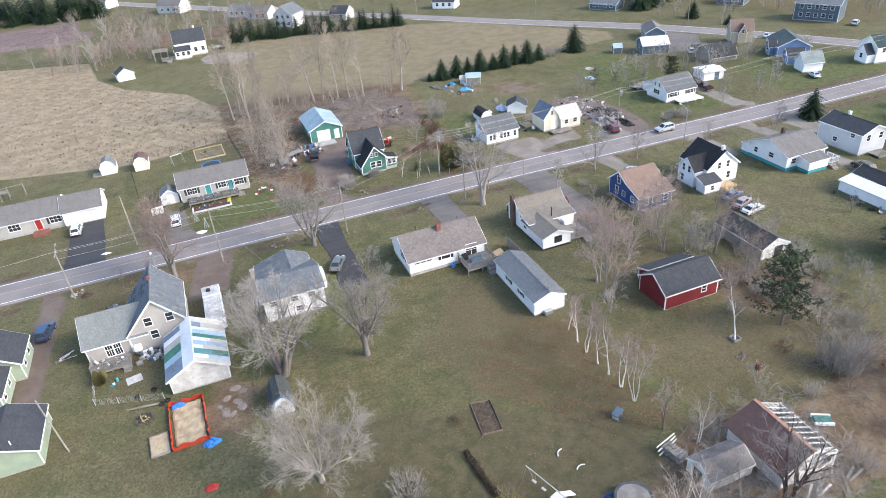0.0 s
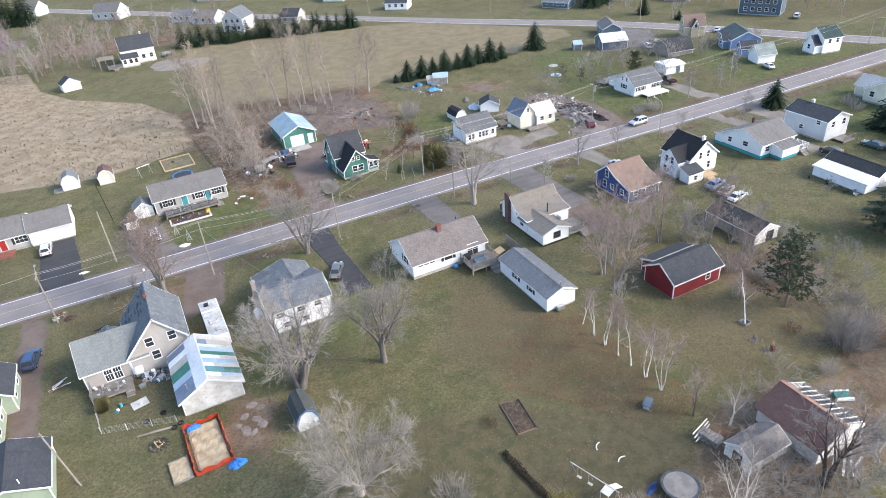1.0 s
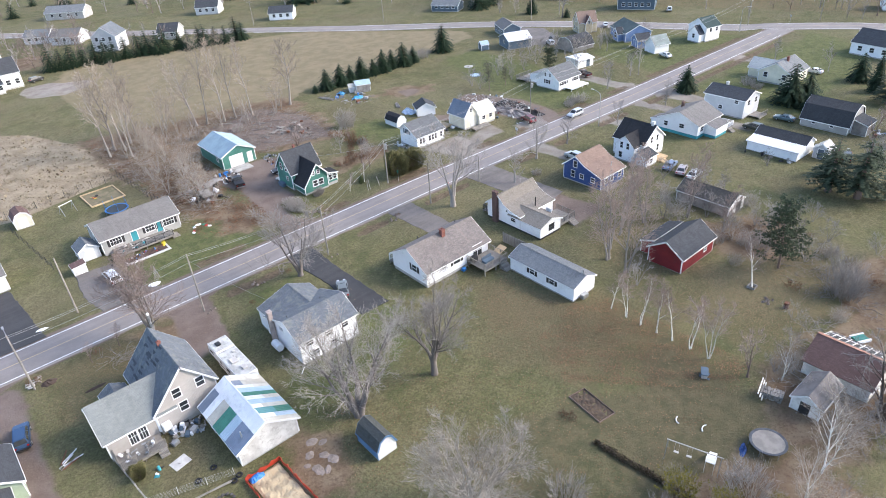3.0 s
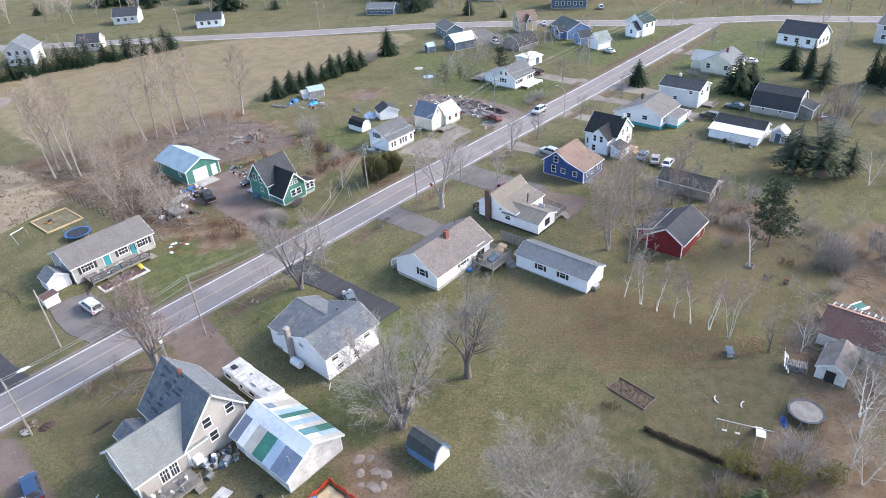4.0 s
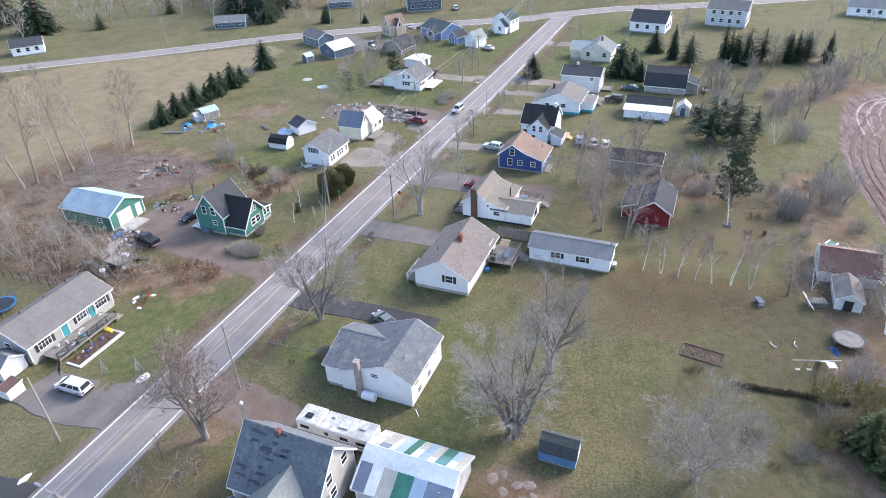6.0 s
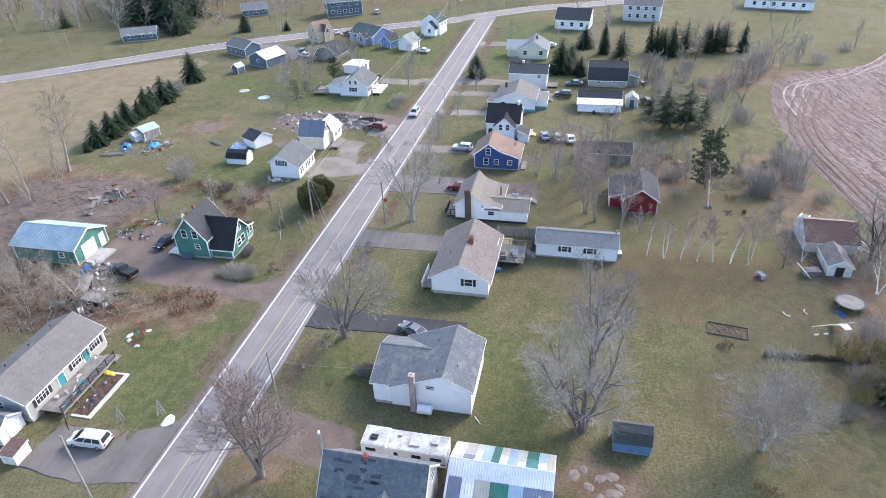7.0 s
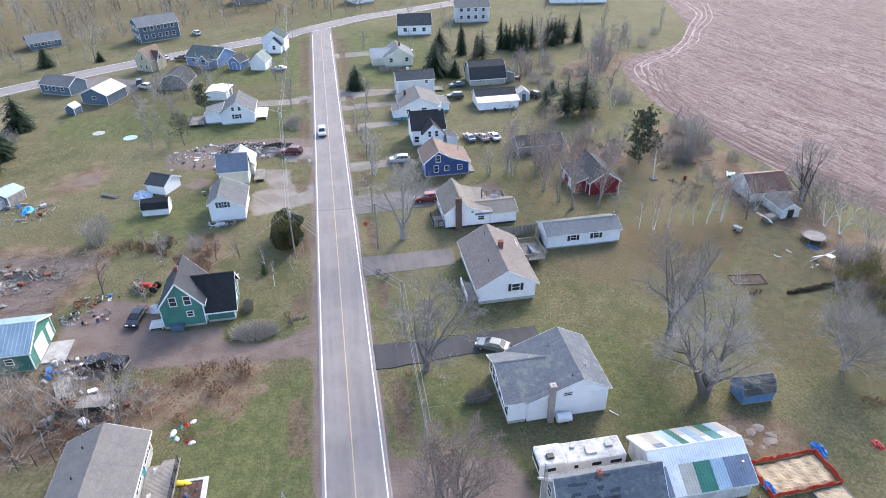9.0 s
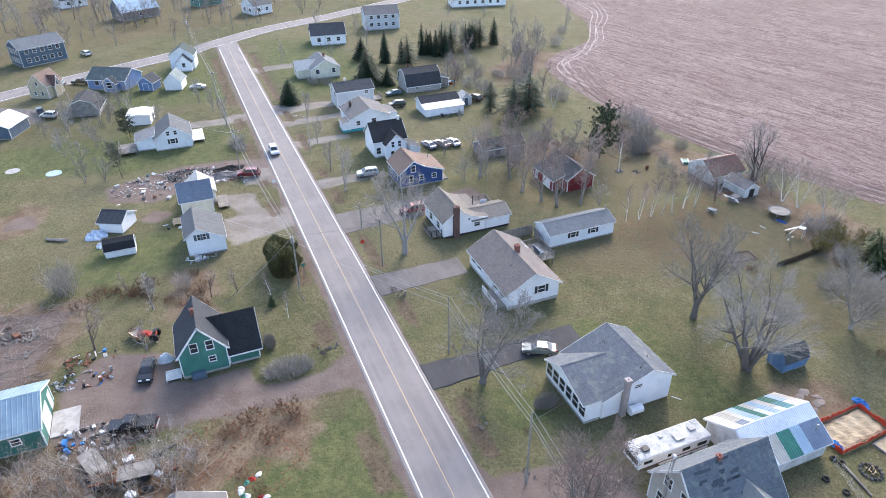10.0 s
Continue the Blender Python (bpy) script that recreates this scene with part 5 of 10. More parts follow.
uvl = bm.loops.layers.uv.new("UVMap")
slab(bm, [(38.9, 25.85, 1.86), (38.9, 33.0, 1.86), (42.2, 33.0, 3.72), (42.2, 25.85, 3.72)], 0.12, uvl)
part("roof", fix(bm), roof_maroon, h, "faded red-brown shingle slope")
bm = bmesh.new()
slab(bm, [(42.12, 25.85, 3.74), (42.12, 33.0, 3.74), (42.62, 33.0, 3.6), (42.62, 25.85, 3.6)], 0.05)
part("ridge_board", fix(bm), surface("faded_red_board", (0.3, 0.16, 0.115), (0.22, 0.115, 0.085), 0.9, 1.0, 8, 0.2, 0.2), h, "faded red ridge board")
for k in range(10):
    bm = bmesh.new()
    yy = 26.25 + k * 0.7
    box(bm, 0.0, -0.045, -0.06, 3.85 + random.uniform(-0.3, 0.1), 0.045, 0.06, pose(42.3, yy, 3.58, 0, 24.2, 0))
    part("rafter", bm, white_old, h, "pale bare rafter")
for t_ in (0.25, 0.45, 0.65, 0.85, 1.0):
    bm = bmesh.new()
    tube(bm, (42.3 + 3.5 * t_, 26.1, 3.62 - 1.57 * t_), (42.3 + 3.5 * t_, 32.7, 3.62 - 1.57 * t_), 0.035, n=4)
    part("purlin", bm, old_board, h)
for k in range(14):
    bm = bmesh.new()
    px, py = random.uniform(41.0, 46.6), random.uniform(23.6, 25.7)
    box(bm, -1.1, -0.1, 0.0, 1.1, 0.1, 0.04, pose(px, py, 0.05 + k * 0.025, random.uniform(-6, 6), random.uniform(-8, 8), random.uniform(0, 60)))
    part("fallen_board", bm, old_board if k % 3 else white_old, h)
# empty window's shade painted with a black panel; the wall is uncut
bm = bmesh.new()
box(bm, 44.2, 26.0, 0.9, 45.1, 26.06, 1.7)
part("window_hole", bm, black_metal, h, "black panel painting the shade of an empty window")
h = root("ruined_shed", 0, 0, 0, 0, "leaning old shed with a white front and open doorway", "shed")
block(h, 33.3, 38.2, 28.4, 31.3, gable_pts(28.4, 31.3, 1.6, 2.5), "x", white_old, surface("roof_sheet_grey", (0.2, 0.18, 0.17), (0.12, 0.11, 0.105), 0.8, 0.8, 8, 0.2, 0.2, dirt=(0.08, 0.06, 0.05)), foot=0.05, over=0.2, rake=0.1)
# doorway shade put in as a black panel on the solid front
bm = bmesh.new()
box(bm, 33.2, 29.4, 0.05, 33.32, 30.4, 1.5)
part("doorway", bm, black_metal, h, "black panel standing for the shade in an open doorway")

# the light green house and outbuilding at the western edge
h = root("green_cottage", 0, 0, 0, 0, "pale green cottage with a grey roof", "house")
block(h, -34.2, -28.9, 76.4, 82.2, gable_pts(-34.2, -28.9, 2.6, 4.4), "y", lightgreen_siding, roof_dark, foot=0.3)
block(h, -36.4, -30.2, 70.6, 76.35, gable_pts(-36.4, -30.2, 2.5, 3.9), "y", lightgreen_siding, roof_dark, foot=0.3)
row_windows(h, "+x", -28.9, [78, 80.6], 1.6, 0.9, 1.0)
row_windows(h, "+x", -30.2, [72, 74.6], 1.6, 0.9, 1.0)
row_windows(h, "-y", 70.6, [-33.4], 1.6, 0.9, 1.0)
h = root("green_garage", 0, 0, 0, 0, "pale green garage with a dark slate roof", "garage")
block(h, -32.2, -25.1, 60.0, 66.8, gable_pts(-32.2, -25.1, 2.35, 3.8, at=-28.4), "y", lightgreen_siding, roof_dark, foot=0.2)
vent_pipe(h, -27.2, 60.6, 3.2, 0.7, 0.06, white_trim)
row_windows(h, "-y", 60.0, [-29.5], 1.5, 0.8, 0.8)

# ---- houses north of the road ----
h = root("green_house", 0, 0, -0.45, 0, "dark green gabled house with a black-roofed wing and white trim", "house")
block(h, 24.3, 30.4, 116.9, 122.1, gable_pts(116.9, 122.1, 3.45, 6.75), "x", green_siding, roof_dark, foot=0.35)
block(h, 24.7, 29.7, 113.4, 116.85, [(24.7, 1.9), (27.5, 5.4), (29.7, 3.0)], "y", green_siding, roof_black, foot=0.35, cut=(113.0, 118.7))
block(h, 29.75, 31.9, 113.7, 115.9, [(29.75, 2.7), (31.9, 2.2)], "y", green_siding, roof_black, foot=0.6, over=0.15)
chimney(h, 27.2, 119.7, 6.2, 7.4, 0.4)
row_windows(h, "-x", 24.3, [118.6, 120.3], 4.0, 0.75, 1.2)
row_windows(h, "-x", 24.3, [118.6], 2.0, 0.7, 0.7)
row_windows(h, "-x", 24.7, [115.2], 1.55, 0.8, 0.35)
row_windows(h, "-y", 113.4, [26.9, 27.9], 3.7, 0.5, 0.7)
row_windows(h, "-y", 113.4, [27.0, 28.2], 1.7, 0.9, 1.1)
row_windows(h, "-y", 113.7, [30.4, 31.3], 1.6, 0.6, 1.0, bars=0)
row_windows(h, "+x", 31.9, [114.3, 115.3], 1.6, 0.7, 1.0, bars=0)
bm = bmesh.new()
soft_box(bm, 23.5, 119.6, 0.0, 24.25, 121.2, 0.8, 0.1)
part("oil_tank_cover", bm, slate_siding, h, "grey-blue lidded bin against the wall")
deck(h, 24.4, 26.2, 122.3, 124.0, 0.3, white_old, None, "", None, "stoop")

h = root("green_garage_large", 0, 0, -0.45, 0, "green garage with a pale blue ribbed metal roof and white door", "garage")
block(h, 19.4, 26.4, 135.6, 146.2, gable_pts(19.4, 26.4, 2.8, 4.4), "y", green_siding, metal_blue, foot=0.15, ribs=0.45)
door(h, "-y", 22.3, 135.6, 0.1, 2.7, 2.3)
door(h, "-y", 25.2, 135.6, 0.1, 0.92, 2.05)
row_windows(h, "-x", 19.4, [138.0], 1.6, 0.8, 0.7)
bm = bmesh.new()
box(bm, 20.4, 132.8, -0.1, 24.4, 135.5, 0.08)
part("apron", bm, concrete, h, "pale concrete apron")

h = root("grey_bungalow", 0, 0, -0.45, 0, "grey bungalow with black-shuttered windows and front deck", "house")
block(h, -8.6, 4.0, 119.6, 126.6, gable_pts(119.6, 126.6, 2.9, 4.6), "x", grey_siding, roof_mid, foot=0.5, over=0.4)
for u in (-6.4, 2.2):
    window(h, "-y", u, 119.6, 1.95, 1.7, 1.3, shutter=black_metal, bars=3)
row_windows(h, "-y", 119.6, [-0.9], 1.95, 1.4, 1.1, shutter=black_metal, bars=2)
door(h, "-y", -3.5, 119.6, 0.75, 0.95, 2.0, teal_paint, "teal front door")
door(h, "-y", 0.6, 119.6, 0.75, 0.9, 2.0, teal_paint, "teal side door")
row_windows(h, "-x", -8.6, [123], 2.0, 1.0, 1.0)
deck(h, -7.4, 1.6, 116.6, 119.5, 0.75, None, black_metal, "-y", ("+x", 116.8, 118.4))
bm = bmesh.new()
rail(bm, (-7.4, 116.6), (-9.0, 114.8), 0.3)
part("ramp_railing", bm, black_metal, h)
for vx in (-5, -1.5, 2):
    vent_pipe(h, vx, 124.6, 3.9, 0.35, 0.07)
h = root("entry_shed", 0, 0, -0.45, 0, "small grey shed beside the grey bungalow", "shed")
block(h, -12.0, -9.0, 120.2, 123.2, gable_pts(-12.0, -9.0, 1.9, 2.9), "y", pale_siding, roof_grey, foot=0.1, over=0.15, rake=0.12)
door(h, "-y", -10.4, 120.2, 0.1, 1.1, 1.7, white_trim)
h = root("little_red_roof_shed", 0, 0, -0.45, 0, "tiny white shed with a rusty red roof", "shed")
block(h, -13.9, -12.0, 116.9, 118.5, [(-13.9, 1.35), (-12.0, 1.55)], "y", white_old, roof_maroon, foot=0.05, over=0.12, rake=0.1)

h = root("long_bungalow", 0, 0, -0.45, 0, "grey long bungalow with attached garage and white door", "house")
block(h, -41.0, -28.6, 121.0, 128.4, gable_pts(121.0, 128.4, 2.7, 4.6), "x", grey_siding, roof_mid, foot=0.4)
block(h, -28.55, -22.0, 120.6, 127.6, gable_pts(120.6, 127.6, 2.7, 4.5), "x", white_siding, roof_mid, foot=0.2)
door(h, "-y", -24.4, 120.6, 0.15, 3.6, 2.2)
door(h, "-y", -32.6, 121.0, 0.5, 0.95, 2.0, red_plastic, "red front door")
window(h, "-y", -29.8, 121.0, 1.8, 1.8, 1.2, shutter=black_metal, bars=2)
window(h, "-y", -36.4, 121.0, 1.8, 1.8, 1.2, bars=2)
bm = bmesh.new()
box(bm, -33.8, 119.2, -0.1, -31.2, 120.95, 0.35)
box(bm, -33.6, 118.8, -0.1, -31.4, 119.2, 0.17)
part("brick_steps", bm, brick_red, h, "red brick front steps")

h = root("barn_shed", 0, 0, -0.45, 0, "white gambrel garden shed with a grey roof", "shed")
block(h, -23.6, -20.6, 142.2, 145.4, gambrel_pts(-23.6, -20.6, 1.7, 3.1), "y", white_siding, roof_grey, foot=0.1, over=0.12, rake=0.1)
door(h, "-y", -22.1, 142.2, 0.1, 1.3, 1.8)
deck(h, -25.4, -23.7, 142.2, 144.2, 0.25)
h = root("pink_shed", 0, 0, -0.45, 0, "beige garden shed with a faded mauve roof", "shed")
block(h, -17.0, -14.2, 140.6, 144.0, gambrel_pts(-17.0, -14.2, 1.8, 3.0), "y", cream_siding, roof_maroon, foot=0.1, over=0.12, rake=0.1)
door(h, "-y", -15.6, 140.6, 0.1, 1.2, 1.8)

h = root("field_house", 0, 238, None, 0, "white two-storey house with a dark roof beyond the field", "house")
block(h, -4.6, 5.4, 0.6, 8.6, gable_pts(0.6, 8.6, 4.6, 8.0), "x", white_siding, roof_dark, foot=0.4)
block(h, -5.0, 0.0, -2.6, 0.55, [(-2.6, 2.6), (0.55, 3.6)], "x", white_siding, roof_dark, foot=0.4, over=0.2)
row_windows(h, "-y", 0.6, [1.8, 4.2], 2.0, 1.0, 1.3)
row_windows(h, "-y", -2.6, [-4.2, -2.4, -0.8], 1.8, 0.9, 1.2)
row_windows(h, "-x", -4.6, [4.6], 5.2, 0.9, 1.3)
chimney(h, 2.8, 4.8, 7.2, 8.9, 0.6, white_old)
deck(h, -9.5, -5.1, -3.6, 1.5, 0.7, None, None, "-y -x", ("-y", -8, -6.5))
h = root("pergola", -8.0, 239.5, None, 0, "grey timber pergola on the deck", "pergola")
for px in (-3.6, 0.6):
    for py in (-2.2, 1.8):
        bm = bmesh.new()
        box(bm, px - 0.1, py - 0.1, 0.0, px + 0.1, py + 0.1, 3.0)
        part("post", bm, deck_wood, h)
for k in range(9):
    bm = bmesh.new()
    box(bm, -4.0, -2.6 + k * 0.6, 3.12, 1.0, -2.5 + k * 0.6, 3.26)
    part("rafter", bm, deck_wood, h)
for py in (-2.2, 1.8):
    bm = bmesh.new()
    box(bm, -4.0, py - 0.08, 2.95, 1.0, py + 0.08, 3.12)
    part("beam", bm, deck_wood, h)
h = root("field_shed", -20.5, 221, None, 14, "small white shed with a dark roof at the field's edge", "shed")
block(h, -2.4, 2.4, -1.5, 2.4, gable_pts(-2.4, 2.4, 2.2, 3.7), "y", white_siding, roof_dark, foot=0.1)

h = root("white_cottage", 0, 0, -0.61, 0, "small white house with a grey roof and many front windows", "house")
block(h, 51.6, 58.8, 114.2, 119.6, [(114.2, 2.6), (118.0, 4.6), (119.6, 3.4)], "x", white_siding, roof_ash, foot=0.3)
row_windows(h, "-x", 51.6, [117.0, 117.8], 3.1, 0.4, 0.9, shutter=slate_siding, bars=0)
row_windows(h, "-y", 114.2, [52.5, 53.3, 54.9, 55.7, 56.5, 58.0], 1.5, 0.55, 1.05)
for k in range(6):
    bm = bmesh.new()
    a, b_, c = random.uniform(49.8, 50.9), random.uniform(114.6, 119.0), random.uniform(0.2, 0.6)
    box(bm, a, b_, 0, a + random.uniform(0.3, 0.9), b_ + random.uniform(0.3, 0.9), c, pose(0, 0, 0))
    part("stacked_box", bm, (stone_pale, white_old, old_board)[k % 3], h, "pale box stacked against the wall")

h = root("cream_house", 0, 0, -0.75, 0, "cream house with a blue-grey roof and long low wing", "house")
block(h, 65.2, 68.9, 114.7, 119.7, gable_pts(65.2, 68.9, 3.1, 5.4), "y", cream_siding, shingles("roof_bluegrey", (0.17, 0.2, 0.25), (0.11, 0.13, 0.165)), foot=0.3)
block(h, 68.95, 73.6, 114.0, 118.6, gable_pts(114.0, 118.6, 2.5, 4.3), "x", cream_siding, roof_light, foot=0.3)
row_windows(h, "-y", 114.7, [67.1], 3.9, 0.55, 0.85)
door(h, "-y", 67.4, 114.7, 0.3)
row_windows(h, "-y", 114.0, [70.2, 72.3], 1.6, 0.85, 0.85)
deck(h, 66.0, 70.6, 112.2, 113.95, 0.45, deck_wood, None, "")
deck(h, 62.8, 65.0, 118.6, 121.4, 0.4, new_wood, None, "")

h = root("dark_gambrel_shed", 0, 0, -0.64, 0, "low shed with white walls and a black gambrel roof", "shed")
block(h, 56.2, 58.8, 127.0, 131.2, gambrel_pts(56.2, 58.8, 1.3, 2.5), "y", white_siding, roof_black, foot=0.1, over=0.12, rake=0.1)
h = root("white_shed", 66.4, 129.6, None, -28, "white shed with a dark grey gable roof", "shed")
block(h, -2.1, 2.1, -1.9, 1.9, gable_pts(-2.1, 2.1, 1.9, 3.0), "y", white_siding, roof_dark, foot=0.1)
h = root("tarpaulin_shack", 67.0, 155.6, None, -25, "makeshift shack of grey boards and tarpaulins", "shed")
h.matrix_basis = h.matrix_basis @ Matrix.Diagonal((0.75, 0.75, 0.8, 1))
block(h, -2.2, 2.6, -2.6, 2.6, gable_pts(-2.6, 2.6, 2.4, 3.2), "x", old_board, metal_paleblue, foot=0.05, over=0.1)
block(h, -4.4, -2.25, -1.4, 1.4, gable_pts(-1.4, 1.4, 1.7, 2.5), "x", pale_siding, metal_beige, foot=0.05, over=0.1)

h = root("white_deck_house", 0, 0, -1.13, 0, "white house with grey roof, shuttered windows and rear deck", "house")
block(h, 97.6, 105.6, 115.9, 123.0, gable_pts(115.9, 123.0, 2.6, 5.0), "x", white_siding, roof_ash, foot=0.3)
block(h, 99.0, 104.5, 123.05, 126.5, [(123.05, 2.9), (126.5, 2.1)], "x", white_siding, roof_grey, foot=0.3)
row_windows(h, "-x", 97.6, [118.8, 120.2], 3.5, 0.55, 0.8)
row_windows(h, "-x", 97.6, [119.6], 1.8, 0.9, 0.9, shutter=black_metal)
row_windows(h, "-y", 115.9, [98.8, 100.0, 103.6, 104.6], 1.8, 0.8, 1.0, shutter=black_metal)
deck(h, 99.4, 106.0, 113.4, 115.8, 0.6, white_trim, white_trim, "")
deck(h, 97.6, 103.0, 126.6, 130.0, 0.6, deck_wood, None, "-x +y")
h = root("white_flat_shed", 117.8, 125.6, None, -10, "white box shed with a flat pale roof", "shed")
block(h, -2.6, 2.6, -2.4, 2.4, gable_pts(-2.4, 2.4, 2.2, 2.5), "x", white_siding, metal_white, foot=0.1)
door(h, "-y", 0.8, -2.4, 0.1, 1.2, 2.0, slate_siding)

# ---- houses along the cross road; yaw turns them to it ----
h = root("charred_barn", 130.6, 137.4, None, -8, "old barn with a sagging dark shingle roof", "barn")
h.matrix_basis = h.matrix_basis @ Matrix.Diagonal((0.85, 0.85, 0.7, 1))
block(h, -4.6, 4.6, -4.0, 4.0, gambrel_pts(-4.0, 4.0, 2.2, 5.6), "x", old_board, roof_charcoal, foot=0.1)
h = root("tan_house", 147.5, 147.2, None, -30, "tan two-storey house with a pinkish roof and dark dormer", "house")
h.matrix_basis = h.matrix_basis @ Matrix.Diagonal((0.68, 0.68, 0.78, 1))
block(h, -4.4, 4.4, -3.7, 3.7, gable_pts(-3.7, 3.7, 4.2, 7.8), "x", tan_siding, roof_salmon, foot=0.3)
block(h, -1.6, 1.6, -4.9, -1.0, gable_pts(-1.6, 1.6, 4.0, 6.6), "y", tan_siding, roof_maroon, foot=0.3)
row_windows(h, "-x", -4.4, [-1.4, 1.4], 1.8, 0.9, 1.2)
row_windows(h, "-x", -4.4, [0], 4.8, 0.9, 1.2)
row_windows(h, "-y", -4.9, [0], 4.4, 0.9, 1.2)
h = root("blue_house", 149.2, 131.4, None, -30, "blue house with dark green roof and matching shed", "house")
block(h, -4.0, 4.0, -5.2, 5.2, gable_pts(-4.0, 4.0, 2.7, 4.7), "y", blue_siding, surface("roof_greenish", (0.075, 0.1, 0.1), (0.05, 0.07, 0.07), 0.9, 0.6, 14, 0.3, 0.3), foot=0.3)
block(h, -5.6, -3.9, -3.4, -0.2, gable_pts(-3.4, -0.2, 2.4, 3.8), "x", blue_siding, roof_dark, foot=0.3)
row_windows(h, "-x", -5.6, [-1.8], 1.8, 1.4, 1.4)
row_windows(h, "-x", -4.0, [2.6], 1.8, 1.2, 1.0)
h = root("blue_shed", 142.6, 123.2, None, -30, "blue garden shed with white corner boards", "shed")
block(h, -2.0, 2.0, -1.9, 1.9, gable_pts(-1.9, 1.9, 2.3, 3.7), "x", blue_siding, roof_dark, foot=0.1)
door(h, "-x", -2.0, 0, 0.1, 1.4, 1.9, blue_siding)
h = root("white_shed_gable", 141.0, 117.0, None, -18, "white gabled shed with a green-grey roof", "shed")
block(h, -2.4, 2.4, -2.1, 2.1, gable_pts(-2.1, 2.1, 2.4, 4.4), "x", white_siding, surface("roof_greygreen", (0.24, 0.28, 0.27), (0.18, 0.21, 0.2), 0.9, 0.6, 14, 0.25, 0.2), foot=0.1)
h = root("white_tall_house", 159.6, 113.6, None, -12, "white two-storey house with a dark green hip roof", "house")
block(h, -2.8, 2.8, -3.2, 3.2, gable_pts(-3.2, 3.2, 4.1, 6.2), "x", white_siding, surface("roof_bottle_green", (0.03, 0.06, 0.06), (0.02, 0.042, 0.042), 0.85, 0.6, 14, 0.2, 0.2), foot=0.3)
block(h, -4.8, -2.7, -2.6, 1.4, gable_pts(-2.6, 1.4, 2.5, 4.5), "x", white_siding, roof_dark, foot=0.3)
row_windows(h, "-x", -4.8, [-0.6], 1.8, 0.8, 1.1)
row_windows(h, "-y", -3.2, [-1, 1.4], 3.2, 0.8, 1.1)
h = root("slate_house", 131.4, 165.4, None, -28, "slate-blue house with white roof trim", "house")
h.matrix_basis = h.matrix_basis @ Matrix.Diagonal((0.78, 0.78, 0.9, 1))
block(h, -3.6, 3.6, -6.0, 6.0, gable_pts(-3.6, 3.6, 2.9, 4.6), "y", slate_siding, roof_mid, foot=0.3)
row_windows(h, "-x", -3.6, [-3, 0.4, 3.4], 1.8, 1.3, 1.1)
h = root("slate_garage", 122.2, 153.4, None, -22, "slate-blue garage with a pale metal roof", "garage")
h.matrix_basis = h.matrix_basis @ Matrix.Diagonal((0.8, 0.8, 0.85, 1))
block(h, -4.6, 4.6, -4.4, 4.4, gable_pts(-4.4, 4.4, 3.0, 4.8), "x", slate_siding, metal_white, foot=0.2)
row_windows(h, "-x", -4.6, [0], 2.0, 1.2, 0.8)
h = root("slate_playhouse", 113.6, 158.2, None, -22, "tiny slate-blue shed with white corner boards", "shed")
block(h, -1.2, 1.2, -1.2, 1.2, gable_pts(-1.2, 1.2, 1.7, 2.5), "x", slate_siding, metal_paleblue, foot=0.05, over=0.1, rake=0.1)


def far_house(name, x, y, yaw, L, Wd, eave, apex, wall, roof, label, wins=4, axis="x"):
    r = root(name, x, y, None, yaw, label, "house")
    pr = gable_pts(-Wd / 2, Wd / 2, eave, apex)
    if axis == "x":
        block(r, -L / 2, L / 2, -Wd / 2, Wd / 2, pr, "x", wall, roof, foot=0.3)
    else:
        block(r, -Wd / 2, Wd / 2, -L / 2, L / 2, pr, "y", wall, roof, foot=0.3)
    fx, fy = (L / 2, Wd / 2) if axis == "x" else (Wd / 2, L / 2)
    for k in range(wins):
        t = (k + 0.5) / wins * 2 - 1
        for z in ([1.8] if eave < 4 else [1.8, 4.2]):
            window(r, "-y", fx * t * 0.85, -fy, z, 1.0, 1.1)
            window(r, "-x", -fx, fy * t * 0.85, z, 1.0, 1.1)
    return r


far_house("dark_bungalow", 144.0, 208.5, -62, 10.4, 6, 2.3, 3.8, slate_siding, roof_grey, "dark slate bungalow with a grey roof across the cross road")
far_house("blue_bungalow", 181, 186, -60, 9, 6.4, 2.4, 4.2, slate_siding, roof_grey, "slate-blue bungalow with a grey roof across the cross road")
far_house("navy_duplex", 183.5, 152.5, -62, 12.5, 8, 5.2, 7.2, slate_siding, roof_grey, "dark blue two-storey house with rows of white windows", 5)
h = far_house("white_gable_house", 168.5, 70.2, -8, 10.5, 8, 3.2, 5.8, white_siding, roof_dark, "white house with a dark roof near the junction", 3, "y")
far_house("pale_blue_house", 181, 48.8, -8, 11.5, 8, 5.0, 7.0, pale_siding, roof_mid, "pale blue two-storey house among spruces", 4, "y")
far_house("white_long_bungalow", 201, 3.6, -12, 21, 8, 2.9, 4.7, white_siding, roof_grey, "long white bungalow beyond the ploughed field", 6, "y")
far_house("weathered_barn_house", 236, 126, -65, 14, 9, 3.4, 7.5, old_board, metal_paleblue, "weathered barn with a blue-grey roof in the scrub", 1)
far_house("small_green_barn", 246, 100, -65, 10, 7, 3.0, 5.0, green_siding, roof_grey, "small green barn beyond the cross road", 2)
far_house("white_scrub_house", 222, 84, -65, 8, 8, 3.4, 6.0, white_siding, roof_mid, "white house beyond the junction", 2)
